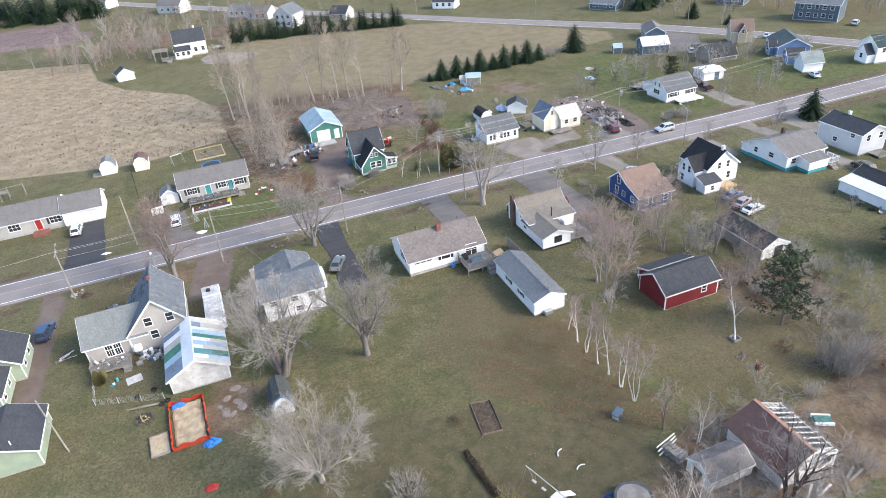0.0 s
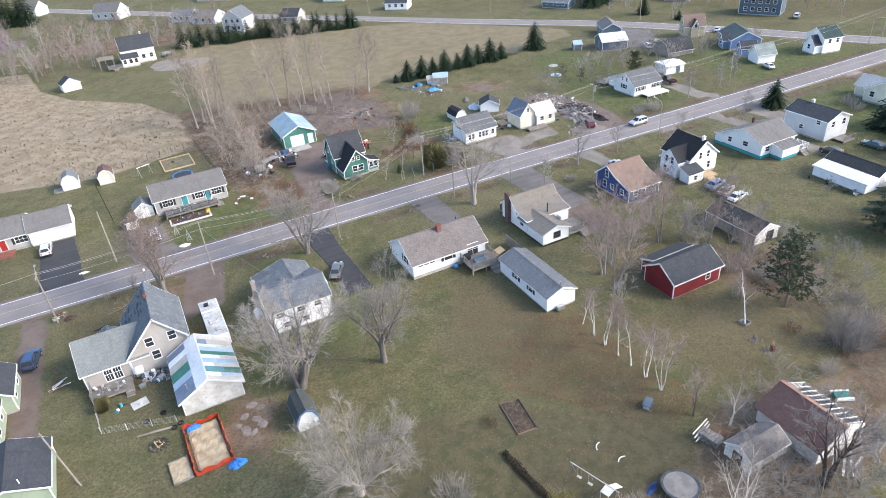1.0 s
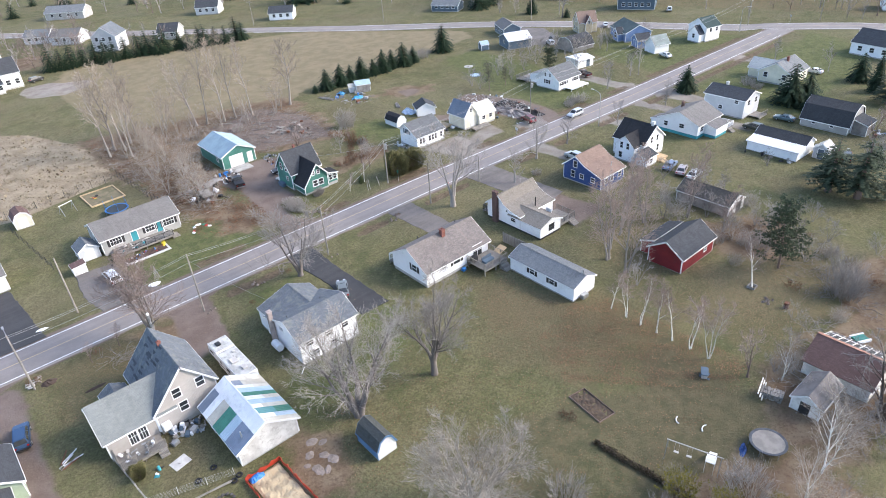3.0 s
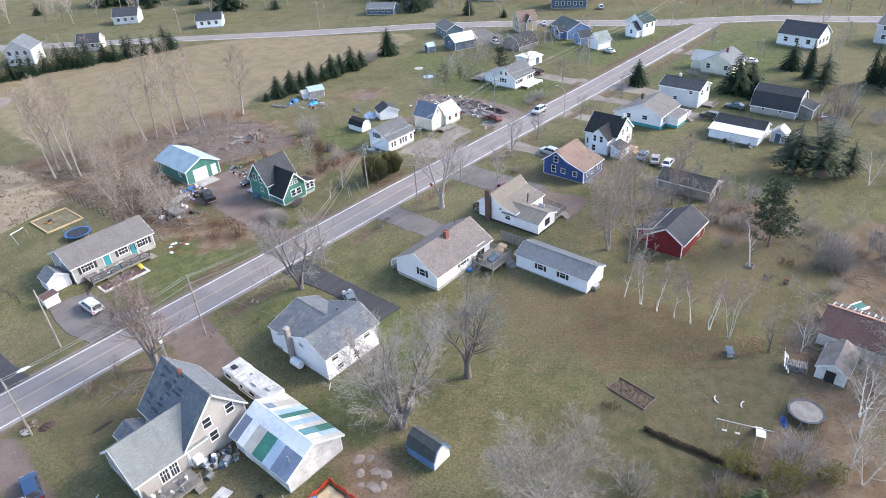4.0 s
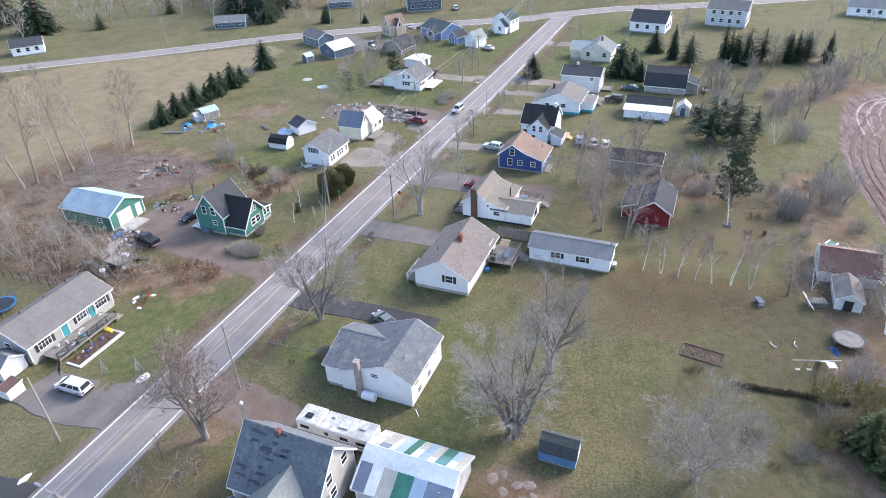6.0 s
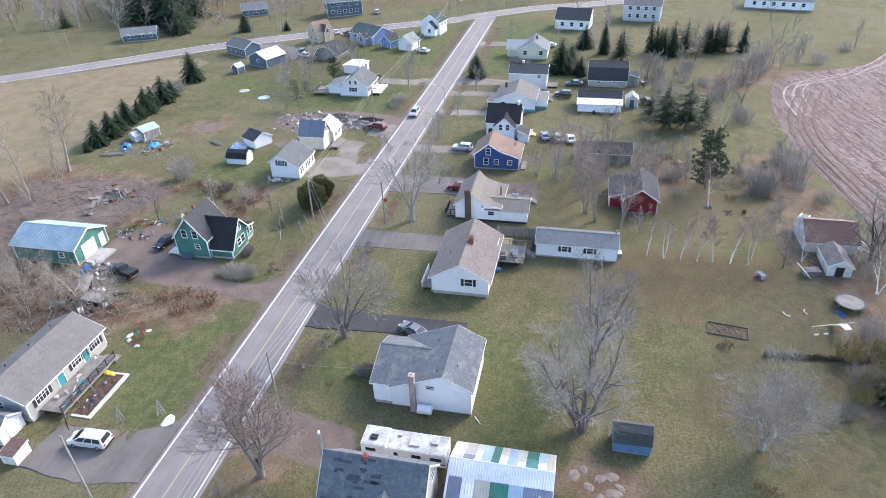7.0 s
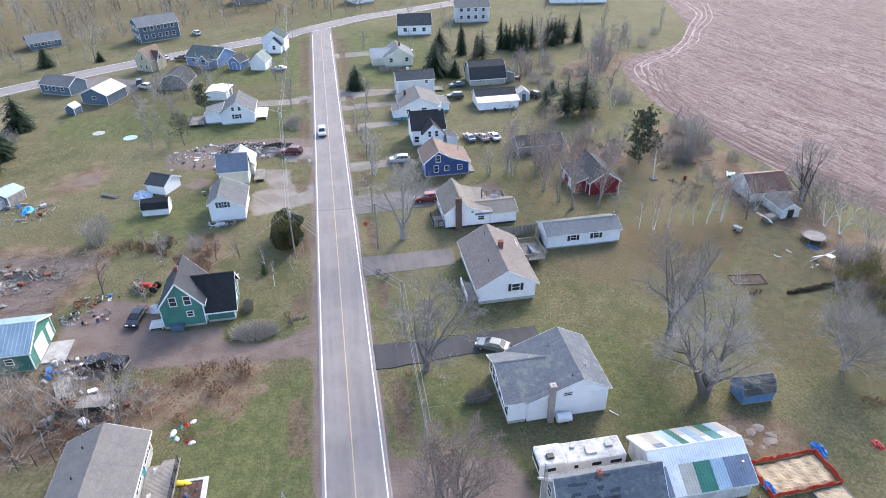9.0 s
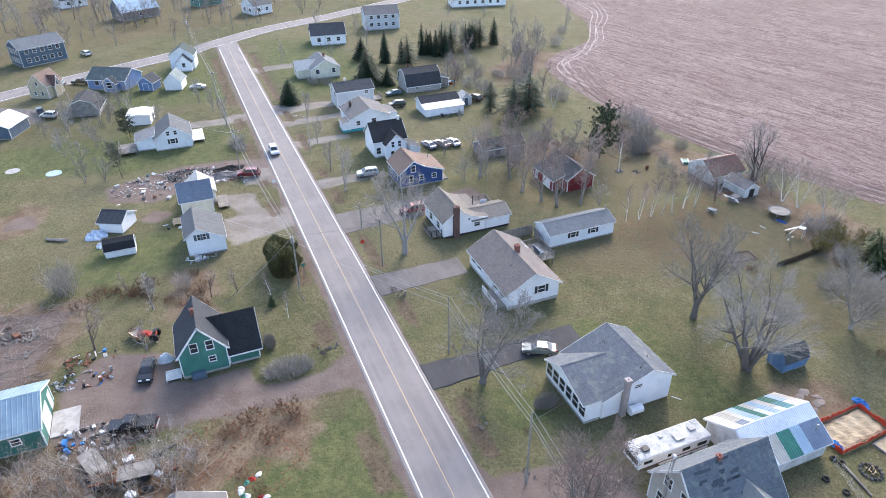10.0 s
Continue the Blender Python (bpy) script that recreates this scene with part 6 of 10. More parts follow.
# the far street beyond the field
far_house("grey_gable_house", -2, 331, -40, 12, 8, 3.4, 6.4, pale_siding, roof_mid, "pale grey house among the far trees", 3)
far_house("small_row_house", 24, 297, -40, 9, 7, 2.6, 4.4, pale_siding, roof_grey, "small white house on the far street", 3)
far_house("low_row_house", 31, 286, -40, 10, 8, 2.9, 4.8, pale_siding, roof_mid, "low grey house on the far street", 3)
far_house("blue_roof_house", 38, 262, -40, 9, 8, 5.0, 8.0, pale_siding, roof_slate, "pale two-storey house with a dark blue roof", 3, "y")
far_house("long_row_house", 44, 336, -40, 16, 8, 3.0, 5.0, grey_siding, roof_grey, "long grey house across the far street", 4)
far_house("spruce_house", 58, 260, -40, 7, 7, 2.8, 5.0, grey_siding, roof_dark, "white house behind the young spruces", 2)
far_house("field_end_house", 99, 253, -40, 9, 7, 2.8, 4.6, white_siding, roof_dark, "small white house with a dark roof beyond the cross road", 3)
far_house("lane_house", 86, 290, -40, 9, 8, 3.0, 5.4, pale_siding, roof_dark, "grey house with a grey roof on the far lane", 3)
far_house("wood_house", -33, 371, -40, 9, 8, 3.4, 6.4, white_siding, roof_mid, "white house half hidden by the far wood", 3)
far_house("teal_roof_house", 268, 150, -65, 10, 8, 3.2, 5.6, white_siding, roof_dark, "white house with a dark roof in the far scrub", 2)

# ---- trees ----
def tubes_mesh(name, segs, mat):
    """One mesh of tapered tubes from segments (a, b, radius a, radius b, sides)."""
    verts, faces = [], []
    for a, b, r0, r1, n in segs:
        d = b - a
        if d.length < 1e-5:
            continue
        d.normalize()
        u = d.orthogonal().normalized()
        v = d.cross(u)
        o = len(verts)
        if n == 1:
            k = (u * math.cos(o) + v * math.sin(o)) * r0
            verts += [a - k, a + k, b + k * 0.5, b - k * 0.5]
            faces.append((o, o + 1, o + 2, o + 3))
            continue
        for p, r in ((a, r0), (b, r1)):
            for i in range(n):
                w_ = 2 * math.pi * i / n
                verts.append(p + (u * math.cos(w_) + v * math.sin(w_)) * r)
        for i in range(n):
            j = (i + 1) % n
            faces.append((o + i, o + j, o + n + j, o + n + i))
    me = bpy.data.meshes.new(name)
    me.from_pydata(verts, [], faces)
    me.materials.append(mat)
    me.polygons.foreach_set("use_smooth", [True] * len(faces))
    return me


def grow(rnd, start, way, length, radius, steps, wander, lift):
    """A wandering branch: its points and radii."""
    pts, rad, p, d = [start], [radius], start.copy(), way.normalized()
    for k in range(steps):
        d = (d + Vector((rnd.gauss(0, wander), rnd.gauss(0, wander), rnd.gauss(0, wander) + lift))).normalized()
        p = p + d * (length / steps)
        pts.append(p.copy())
        rad.append(radius * ((1 - (k + 1) / steps) ** 1.25 * 0.9 + 0.07))
    return pts, rad


def off_axis(rnd, d, angle):
    u = d.orthogonal().normalized()
    u.rotate(Matrix.Rotation(rnd.uniform(0, 6.283), 3, d))
    return (d * math.cos(angle) + u * math.sin(angle)).normalized()


def bare_tree(name, seed, height, radius, bark_m, twig_m, stems=1, fork=0.35, limbs=9, subs=7, twigs=7, fine=4, limb_angle=0.75, limb_len=0.5, lift=0.06, lean=0.05, low=0.25, tw=0.011, label="bare tree", wander=0.12, bole=0.0, lean_mesh=False):
    """A leafless tree: trunk and limbs in one part, the fine crown in another."""
    rnd = random.Random(seed)
    wood, crown = [], []
    if bole:
        wood.append((Vector((0, 0, -0.2)), Vector((0, 0, bole * 0.5)), radius * 1.5, radius * 1.15, 9))
        wood.append((Vector((0, 0, bole * 0.5)), Vector((0, 0, bole)), radius * 1.15, radius * 1.1, 9))
    for s in range(stems):
        a = 6.283 * s / max(1, stems) + rnd.uniform(-0.5, 0.5)
        tilt = (fork if stems > 1 else lean) * rnd.uniform(0.6, 1.2)
        way = Vector((math.cos(a) * tilt, math.sin(a) * tilt, 1))
        base = Vector((math.cos(a), math.sin(a), 0)) * (radius * (0.4 if bole else 0.8) if stems > 1 else 0) + Vector((0, 0, bole * 0.9 if bole else -0.15))
        hgt = height * rnd.uniform(0.8, 1.0)
        pts, rad = grow(rnd, base, way, hgt * 0.93, radius * (1 if stems == 1 else rnd.uniform(0.6, 0.9)), 9, wander * 0.6, 0.05)
        rad[0] *= 1.35
        for i in range(len(pts) - 1):
            wood.append((pts[i], pts[i + 1], rad[i], rad[i + 1], 4 if lean_mesh else 7))
        for k in range(limbs):
            t = low + (1 - low) * (k + rnd.random() * 0.8) / limbs
            i = min(8, int(t * 9))
            p = pts[i].lerp(pts[i + 1], t * 9 - i)
            d = (pts[i + 1] - pts[i]).normalized()
            L1 = height * limb_len * (1.05 - 0.75 * t) * rnd.uniform(0.7, 1.2) + 0.4
            r1 = min(rad[i] * 0.65, 0.02 + L1 * 0.028)
            lp, lr = grow(rnd, p, off_axis(rnd, d, limb_angle * rnd.uniform(0.75, 1.2)), L1, r1, 5, wander, lift)
            for j in range(5):
                wood.append((lp[j], lp[j + 1], lr[j], lr[j + 1], 3 if lean_mesh else 5))
            for m in range(subs):
                t2 = 0.2 + 0.8 * (m + rnd.random()) / subs
                j = min(4, int(t2 * 5))
                q = lp[j].lerp(lp[j + 1], t2 * 5 - j)
                d2 = (lp[j + 1] - lp[j]).normalized()
                L2 = L1 * 0.48 * (1.15 - 0.6 * t2) * rnd.uniform(0.6, 1.2) + 0.2
                sp, sr = grow(rnd, q, off_axis(rnd, d2, rnd.uniform(0.4, 0.9)), L2, max(tw * 1.6, lr[j] * 0.5), 3, wander * 1.1, lift)
                for n_ in range(3):
                    crown.append((sp[n_], sp[n_ + 1], sr[n_], max(tw, sr[n_ + 1]), 1 if lean_mesh else 3))
                for e in range(twigs):
                    t3 = 0.15 + 0.85 * (e + rnd.random()) / twigs
                    f = min(2, int(t3 * 3))
                    c = sp[f].lerp(sp[f + 1], t3 * 3 - f)
                    d3 = (sp[f + 1] - sp[f]).normalized()
                    L3 = L2 * 0.5 * rnd.uniform(0.5, 1.2) + 0.18
                    tp, tr = grow(rnd, c, off_axis(rnd, d3, rnd.uniform(0.35, 0.8)), L3, tw, 2, wander * 1.2, lift)
                    crown.append((tp[0], tp[1], tw, tw * 0.8, 1))
                    crown.append((tp[1], tp[2], tw * 0.8, tw * 0.5, 1))
                    for g in range(fine):
                        cc = tp[0].lerp(tp[2], rnd.uniform(0.2, 1))
                        e3 = off_axis(rnd, (tp[2] - tp[0]).normalized(), rnd.uniform(0.3, 0.8))
                        crown.append((cc, cc + e3 * L3 * rnd.uniform(0.3, 0.7), tw * 0.75, tw * 0.4, 1))
    r = new(name)
    for nm, sg, mt in (("trunk", wood, bark_m), ("crown", crown, twig_m)):
        o = new(nm, tubes_mesh(nm, sg, mt))
        o.parent = r
    tagged(r, label, "tree")
    return r


def spruce(name, seed, height, width, mat, label, gap=0.0, droop=0.35, layers=22, start=0.06):
    """An evergreen: trunk, and a crown of many small sprays on drooping branches."""
    rnd = random.Random(seed)
    r = new(name)
    bm = bmesh.new()
    tube(bm, (0, 0, -0.2), (0, 0, height * 0.96), width * 0.07, 0.015, 6)
    part("trunk", bm, bark_brown, r)
    verts, faces = [], []
    for k in range(layers):
        t = (k + 0.3) / layers
        z = height * (start + (1 - start) * t)
        R = width / 2 * (1 - t) ** 0.6 * rnd.uniform(0.75, 1.15) + 0.08
        nb = max(4, int(9 * (1 - t) + 4))
        for b in range(nb):
            if rnd.random() < gap:
                continue
            a = 6.283 * (b + rnd.random() * 0.7) / nb + k
            R2 = R * rnd.uniform(0.7, 1.15)
            n = max(3, int(R2 / 0.13))
            for e in range(n):
                u = (e + rnd.random()) / n
                rr = R2 * u
                c = Vector((math.cos(a) * rr, math.sin(a) * rr, z - droop * R2 * u * u + rnd.gauss(0, 0.05)))
                side = Vector((-math.sin(a), math.cos(a), 0))
                out = Vector((math.cos(a), math.sin(a), -droop * u - 0.1)).normalized()
                wd = (0.08 + 0.2 * R2 * (1 - 0.6 * u)) * rnd.uniform(0.5, 1.1)
                ln = rnd.uniform(0.14, 0.32)
                tilt = Vector((0, 0, rnd.uniform(-0.5, 0.2)))
                o = len(verts)
                verts += [c - out * ln * 0.5, c + side * wd + tilt * wd + out * ln * 0.3, c + out * ln, c - side * wd + tilt * wd * 0.8 + out * ln * 0.3]
                faces.append((o, o + 1, o + 2, o + 3))
    me = bpy.data.meshes.new("crown")
    me.from_pydata(verts, [], faces)
    me.materials.append(mat)
    new("crown", me).parent = r
    return tagged(r, label, "tree")


def clumps(verts, faces, rnd, c, rad, n, size, flat=0.7):
    """Small leaf or needle cards round a centre."""
    for _ in range(n):
        d = Vector((rnd.gauss(0, 1), rnd.gauss(0, 1), rnd.gauss(0, flat)))
        p = c + d.normalized() * rad * rnd.random() ** 0.5
        u = Vector((rnd.gauss(0, 1), rnd.gauss(0, 1), rnd.gauss(0, 1))).normalized()
        v = u.orthogonal().normalized()
        s = size * rnd.uniform(0.6, 1.3)
        o = len(verts)
        verts += [p - u * s, p + v * s * 0.45, p + u * s, p - v * s * 0.45]
        faces.append((o, o + 1, o + 2, o + 3))


def pine(name, seed, height, spread, mat, label, tufts=4, from_t=0.14, taper=0.75, size=0.17, puff=0.36, cards_=10):
    """A pine: bare lower trunk, spreading limbs, and needle tufts that fill an uneven rounded crown."""
    rnd = random.Random(seed)
    r = new(name)
    wood, verts, faces = [], [], []
    pts, rad = grow(rnd, Vector((0, 0, -0.2)), Vector((0.05, 0.02, 1)), height, height * 0.018, 8, 0.05, 0.05)
    for i in range(8):
        wood.append((pts[i], pts[i + 1], rad[i], rad[i + 1], 7))
    for k in range(34):
        t = from_t + (0.98 - from_t) * k / 34
        i = min(7, int(t * 8))
        p = pts[i].lerp(pts[i + 1], t * 8 - i)
        a = k * 2.4 + rnd.uniform(-0.4, 0.4)
        L = spread / 2 * (1.0 - taper * max(0, t - 0.35)) * rnd.uniform(0.6, 1.1)
        lp, lr = grow(rnd, p, Vector((math.cos(a), math.sin(a), 0.25)), L, 0.045, 5, 0.14, 0.06)
        for j in range(5):
            wood.append((lp[j], lp[j + 1], lr[j], lr[j + 1], 3))
            if j:
                for _ in range(tufts):
                    c = lp[j].lerp(lp[j + 1], rnd.random()) + Vector((rnd.gauss(0, 0.38), rnd.gauss(0, 0.38), rnd.gauss(0.1, 0.18)))
                    clumps(verts, faces, rnd, c, puff, cards_, size, 0.5)
    o = new("trunk", tubes_mesh("trunk", wood, bark_brown))
    o.parent = r
    me = bpy.data.meshes.new("crown")
    me.from_pydata(verts, [], faces)
    me.materials.append(mat)
    new("crown", me).parent = r
    return tagged(r, label, "tree")


def shrub(name, seed, wx, wy, hgt, n, mat, label, leaf=None, leaves=0, tw=0.012, up=1.0, row=False):
    """A twiggy bush: many thin stems from the ground, some with leaves."""
    rnd = random.Random(seed)
    segs, verts, faces = [], [], []
    for _ in range(n):
        a, q = rnd.uniform(0, 6.283), rnd.random() ** 0.5
        b = Vector((math.cos(a) * q * wx * 0.36, math.sin(a) * q * wy * 0.36, -0.05))
        if row:
            q = 0.3
            b = Vector((rnd.uniform(-0.5, 0.5) * wx, rnd.uniform(-0.4, 0.4) * wy, -0.05))
        way = Vector((math.cos(a) * (0.3 if row else q * wx * 0.5 / hgt * 0.55), math.sin(a) * q * wy * 0.5 / hgt * 0.55, up))
        pts, rad = grow(rnd, b, way, hgt * rnd.uniform(0.6, 1.05) * (1.05 - 0.35 * q), tw * 1.4, 3, 0.14, 0.02)
        for i in range(3):
            segs.append((pts[i], pts[i + 1], rad[i], max(tw * 0.5, rad[i + 1]), 3 if i == 0 else 1))
        for _k in range(4):
            c = pts[1].lerp(pts[3], rnd.random())
            segs.append((c, c + off_axis(rnd, (pts[3] - pts[1]).normalized(), 0.6) * hgt * rnd.uniform(0.12, 0.3), tw * 0.9, tw * 0.4, 1))
        if leaf and leaves:
            for _k in range(leaves):
                clumps(verts, faces, rnd, pts[1].lerp(pts[3], rnd.random()), 0.18, 3, 0.1)
    r = new(name)
    o = new("stem_clump", tubes_mesh("stem_clump", segs, mat))
    o.parent = r
    if leaf and leaves:
        me = bpy.data.meshes.new("foliage")
        me.from_pydata(verts, [], faces)
        me.materials.append(leaf)
        new("foliage", me).parent = r
    return tagged(r, label, "shrub")


def put(r, x, y, s=1.0, yaw=0.0, sz=None):
    r.matrix_basis = pose(x, y, gz(x, y) - 0.05, 0, 0, yaw) @ Matrix.Diagonal((s, s, sz or s, 1))
    return r


def plant(template, x, y, s=1.0, yaw=None, sz=None):
    yaw = random.uniform(0, 360) if yaw is None else yaw
    return copy_thing(template, pose(x, y, gz(x, y) - 0.05, 0, 0, yaw) @ Matrix.Diagonal((s, s, sz or s, 1)))


random.seed(11)
# single large trees of the back garden
put(bare_tree("maple_tree", 5, 13.2, 0.46, bark_maple, twig_grey, stems=6, fork=0.46, bole=0.4, limbs=9, subs=9, twigs=8, fine=3, limb_angle=0.7, limb_len=0.42, tw=0.011, label="big bare multi-stemmed maple on the lawn"), 0.5, 62.3)
put(bare_tree("maple_tree", 8, 11.6, 0.32, bark_maple, twig_grey, stems=5, fork=0.48, bole=2.6, limbs=9, subs=8, twigs=7, fine=3, limb_angle=0.75, limb_len=0.4, low=0.12, tw=0.012, label="tall bare maple with a pale trunk"), 10.5, 61.4)
put(bare_tree("apple_tree", 21, 7.6, 0.2, bark_pale, twig_ash, stems=8, fork=0.85, bole=0.9, limbs=9, subs=8, twigs=7, fine=3, limb_angle=0.75, limb_len=0.42, low=0.12, tw=0.0095, wander=0.1, label="wide bare tree with pale grey spreading branches"), 1.2, 45.2, 1.2)
# the roadside trees
m1 = put(bare_tree("roadside_tree", 31, 8.6, 0.26, bark_maple, twig_grey, stems=4, fork=0.42, bole=0.7, limbs=7, subs=7, twigs=6, fine=4, limb_angle=0.8, limb_len=0.5, low=0.22, tw=0.015, label="bare grey-twigged roadside maple"), 10.3, 91.0, 1.3)
m2 = put(bare_tree("roadside_tree", 32, 9.8, 0.32, bark_grey, twig_grey, stems=3, fork=0.42, bole=2.0, limbs=7, subs=7, twigs=6, fine=4, limb_angle=0.8, limb_len=0.5, low=0.22, tw=0.016, label="large bare maple with a thick trunk"), 39.4, 90.0, 1.15)
m3 = put(bare_tree("roadside_tree", 33, 10.0, 0.26, bark_grey, twig_red, stems=4, fork=0.3, bole=1.2, limbs=9, subs=7, twigs=7, fine=4, limb_angle=0.7, limb_len=0.48, low=0.1, tw=0.014, label="bare brown-twigged tree at the road's edge"), -10.8, 92.0, 1.2)
# lighter kinds for trees farther off
f1 = put(bare_tree("bare_tree", 131, 10.0, 0.22, bark_grey, twig_grey, limbs=10, subs=5, twigs=5, fine=3, limb_angle=0.75, limb_len=0.5, low=0.15, tw=0.024, label="bare grey tree with a rounded crown"), 63.3, 92.6, 0.95)
f2 = put(bare_tree("bare_tree", 132, 10.0, 0.2, bark_brown, twig_red, limbs=10, subs=5, twigs=5, fine=3, limb_angle=0.6, limb_len=0.4, low=0.15, tw=0.024, label="bare brown tree with an upright crown"), 34.0, 131.8, 0.75)
f3 = put(bare_tree("bare_tree", 133, 9.0, 0.16, bark_grey, twig_grey, stems=3, fork=0.35, limbs=5, subs=4, twigs=5, fine=3, limb_angle=0.7, limb_len=0.42, low=0.1, tw=0.024, label="bare grey tree with several stems"), 112.0, 122.0, 0.7)
for x, y, s in ((72.8, 93.0, 0.72), (106.6, 108.2, 0.8), (76.0, 128.0, 0.3)):
    plant(f1, x, y, s)
for x, y, s in ((-14.6, 94.0, 0.45), (-18.2, 93.2, 0.4), (44.5, 128.0, 0.5), (39.9, 117.6, 0.55), (39.6, 114.2, 0.48)):
    plant(f2, x, y, s)
# birch row
BT = dict(tw=0.011, subs=5, twigs=5, fine=3, limb_angle=0.38)
b1 = put(bare_tree("birch_tree", 41, 9.6, 0.1, bark_birch, twig_red, stems=2, fork=0.16, limbs=8, limb_len=0.22, low=0.3, label="white-barked birch with two slender stems", **BT), 34.4, 43.2)
b2 = put(bare_tree("birch_tree", 42, 9.2, 0.1, bark_birch, twig_red, stems=1, limbs=12, limb_len=0.22, low=0.3, lean=0.07, label="slender single-stemmed white-barked birch", **BT), 34.3, 45.5)
b3 = put(bare_tree("birch_tree", 43, 10.2, 0.1, bark_birch, twig_red, stems=3, fork=0.14, limbs=7, limb_len=0.21, low=0.35, label="white-barked birch clump with three stems", **BT), 34.4, 40.9)
for x, y, t, s in ((34.5, 54.4, b2, 0.72), (34.3, 52.0, b1, 0.85), (34.2, 49.8, b1, 0.98), (34.3, 47.6, b2, 1.0)):
    tagged(plant(t, x, y, s), group="birch row")
for o in (b1, b2, b3):
    tagged(o, group="birch row")
plant(b2, 50.9, 44.1, 1.1)
plant(b2, 35.3, 110.2, 0.55)
plant(b2, 31.2, 108.9, 0.45)
# white-barked trees round the ruin
w1 = put(bare_tree("pale_tree", 51, 12.0, 0.15, bark_birch, twig_pale, stems=2, fork=0.3, limbs=8, subs=5, twigs=5, fine=3, limb_angle=0.6, limb_len=0.4, low=0.25, tw=0.017, label="bare pale-barked tree by the ruined barn"), 27.4, 25.6, 0.8)
for x, y, s in ((30.0, 26.2, 0.9), (36.6, 33.6, 0.72), (22.6, 25.3, 0.85), (21.2, 24.0, 0.7)):
    plant(w1, x, y, s)
g1 = put(bare_tree("grey_tree", 52, 8.0, 0.18, bark_grey, twig_grey, stems=3, fork=0.4, limbs=7, subs=5, twigs=4, fine=3, limb_angle=0.75, limb_len=0.5, low=0.1, tw=0.018, lean_mesh=True, label="bare grey tree grown round the ruin"), 36.2, 23.4, 0.7)
for x, y, s in ((40.5, 22.6, 0.7), (44.0, 23.0, 0.6), (37.4, 34.8, 0.42), (43.0, 35.4, 0.42), (47.6, 37.4, 0.45), (46.8, 35.2, 0.4), (33.5, 22.0, 0.65), (25.0, 22.4, 0.6)):
    plant(g1, x, y, s)
put(bare_tree("dark_tree", 54, 11.0, 0.34, bark_dark, twig_grey, stems=3, fork=0.12, limbs=8, subs=5, twigs=5, fine=3, limb_angle=0.6, limb_len=0.42, low=0.2, tw=0.017, label="dark-stemmed bare tree behind the ruined barn"), 38.2, 24.3)
plant(f2, 34.6, 36.4, 0.8)
# trees round the red barn and the hedgerow behind
h1 = put(bare_tree("tall_hedgerow_tree", 61, 14.0, 0.26, bark_grey, twig_red, stems=2, fork=0.12, limbs=11, subs=5, twigs=5, fine=4, limb_angle=0.55, limb_len=0.3, low=0.15, tw=0.018, label="tall bare tree beside the red barn"), 43.6, 61.6)
for x, y, s in ((42.5, 57.8, 1.0), (46.0, 63.2, 0.85), (58.6, 68.9, 0.85), (62.0, 60.2, 0.9), (61.5, 54.0, 0.6)):
    plant(h1, x, y, s)
for x, y, s in ((57.2, 68.1, 0.85), (63.0, 65.5, 0.75), (59.0, 62.5, 0.8), (73.5, 60.4, 0.6), (60.0, 48.0, 0.6), (64.0, 46.0, 0.6), (66.5, 51.6, 0.6)):
    plant(f3, x, y, s)
s1 = put(shrub("bare_shrub", 71, 5.0, 5.0, 4.2, 115, twig_grey, "dense bare grey-brown shrub", tw=0.02), 57.1, 34.8, 0.9)
for x, y, s in ((61.5, 36.0, 0.9), (69.0, 27.0, 1.3), (63.2, 28.4, 1.0), (55.0, 26.5, 0.7), (51.5, 33.6, 0.5), (54.6, 48.4, 0.5), (60.4, 50.2, 0.6), (65.0, 40.0, 0.6), (48.0, 24.8, 0.6), (90.4, 32.6, 0.9), (105.0, 46.0, 0.9), (110.0, 48.0, 0.9), (118.0, 48.0, 1.0), (104.0, 36.0, 0.9), (113.0, 34.0, 0.9), (116.0, 28.0, 1.0), (126.0, 40.0, 0.9), (96.5, 166.0, 0.9)):
    plant(s1, x, y, s)
p1 = put(pine("pine_tree", 81, 10.6, 8.0, pine_green, "pine with dark green needles"), 57.6, 43.8)
for x, y, s in ((108.5, 128.0, 0.6),):
    plant(p1, x, y, s)
p2 = put(pine("thin_pine", 82, 10.0, 6.6, grey_pine, "thin grey-green pine with sparse needles", 1, 0.3), 87.2, 129.4, 0.7)
for x, y, s in ((93.4, 129.6, 0.7),):
    plant(p2, x, y, s)
for x, y, s in ((86.5, 37.0, 0.85),):
    plant(w1, x, y, s)
for x, y, s in ((87.0, 132.4, 0.8), (87.2, 135.6, 0.85), (103.0, 140.2, 0.8), (97.5, 131.5, 0.75), (98.0, 137.0, 0.8), (105.5, 134.5, 0.85), (108.0, 141.5, 0.8), (112.0, 136.0, 0.8), (121.8, 147.0, 0.75), (119.0, 141.0, 0.85), (115.5, 145.0, 0.75), (124.5, 132.6, 0.9), (126.8, 141.6, 0.9), (120.4, 132.4, 0.8), (134.0, 131.0, 0.8)):
    plant(f3, x, y, s)
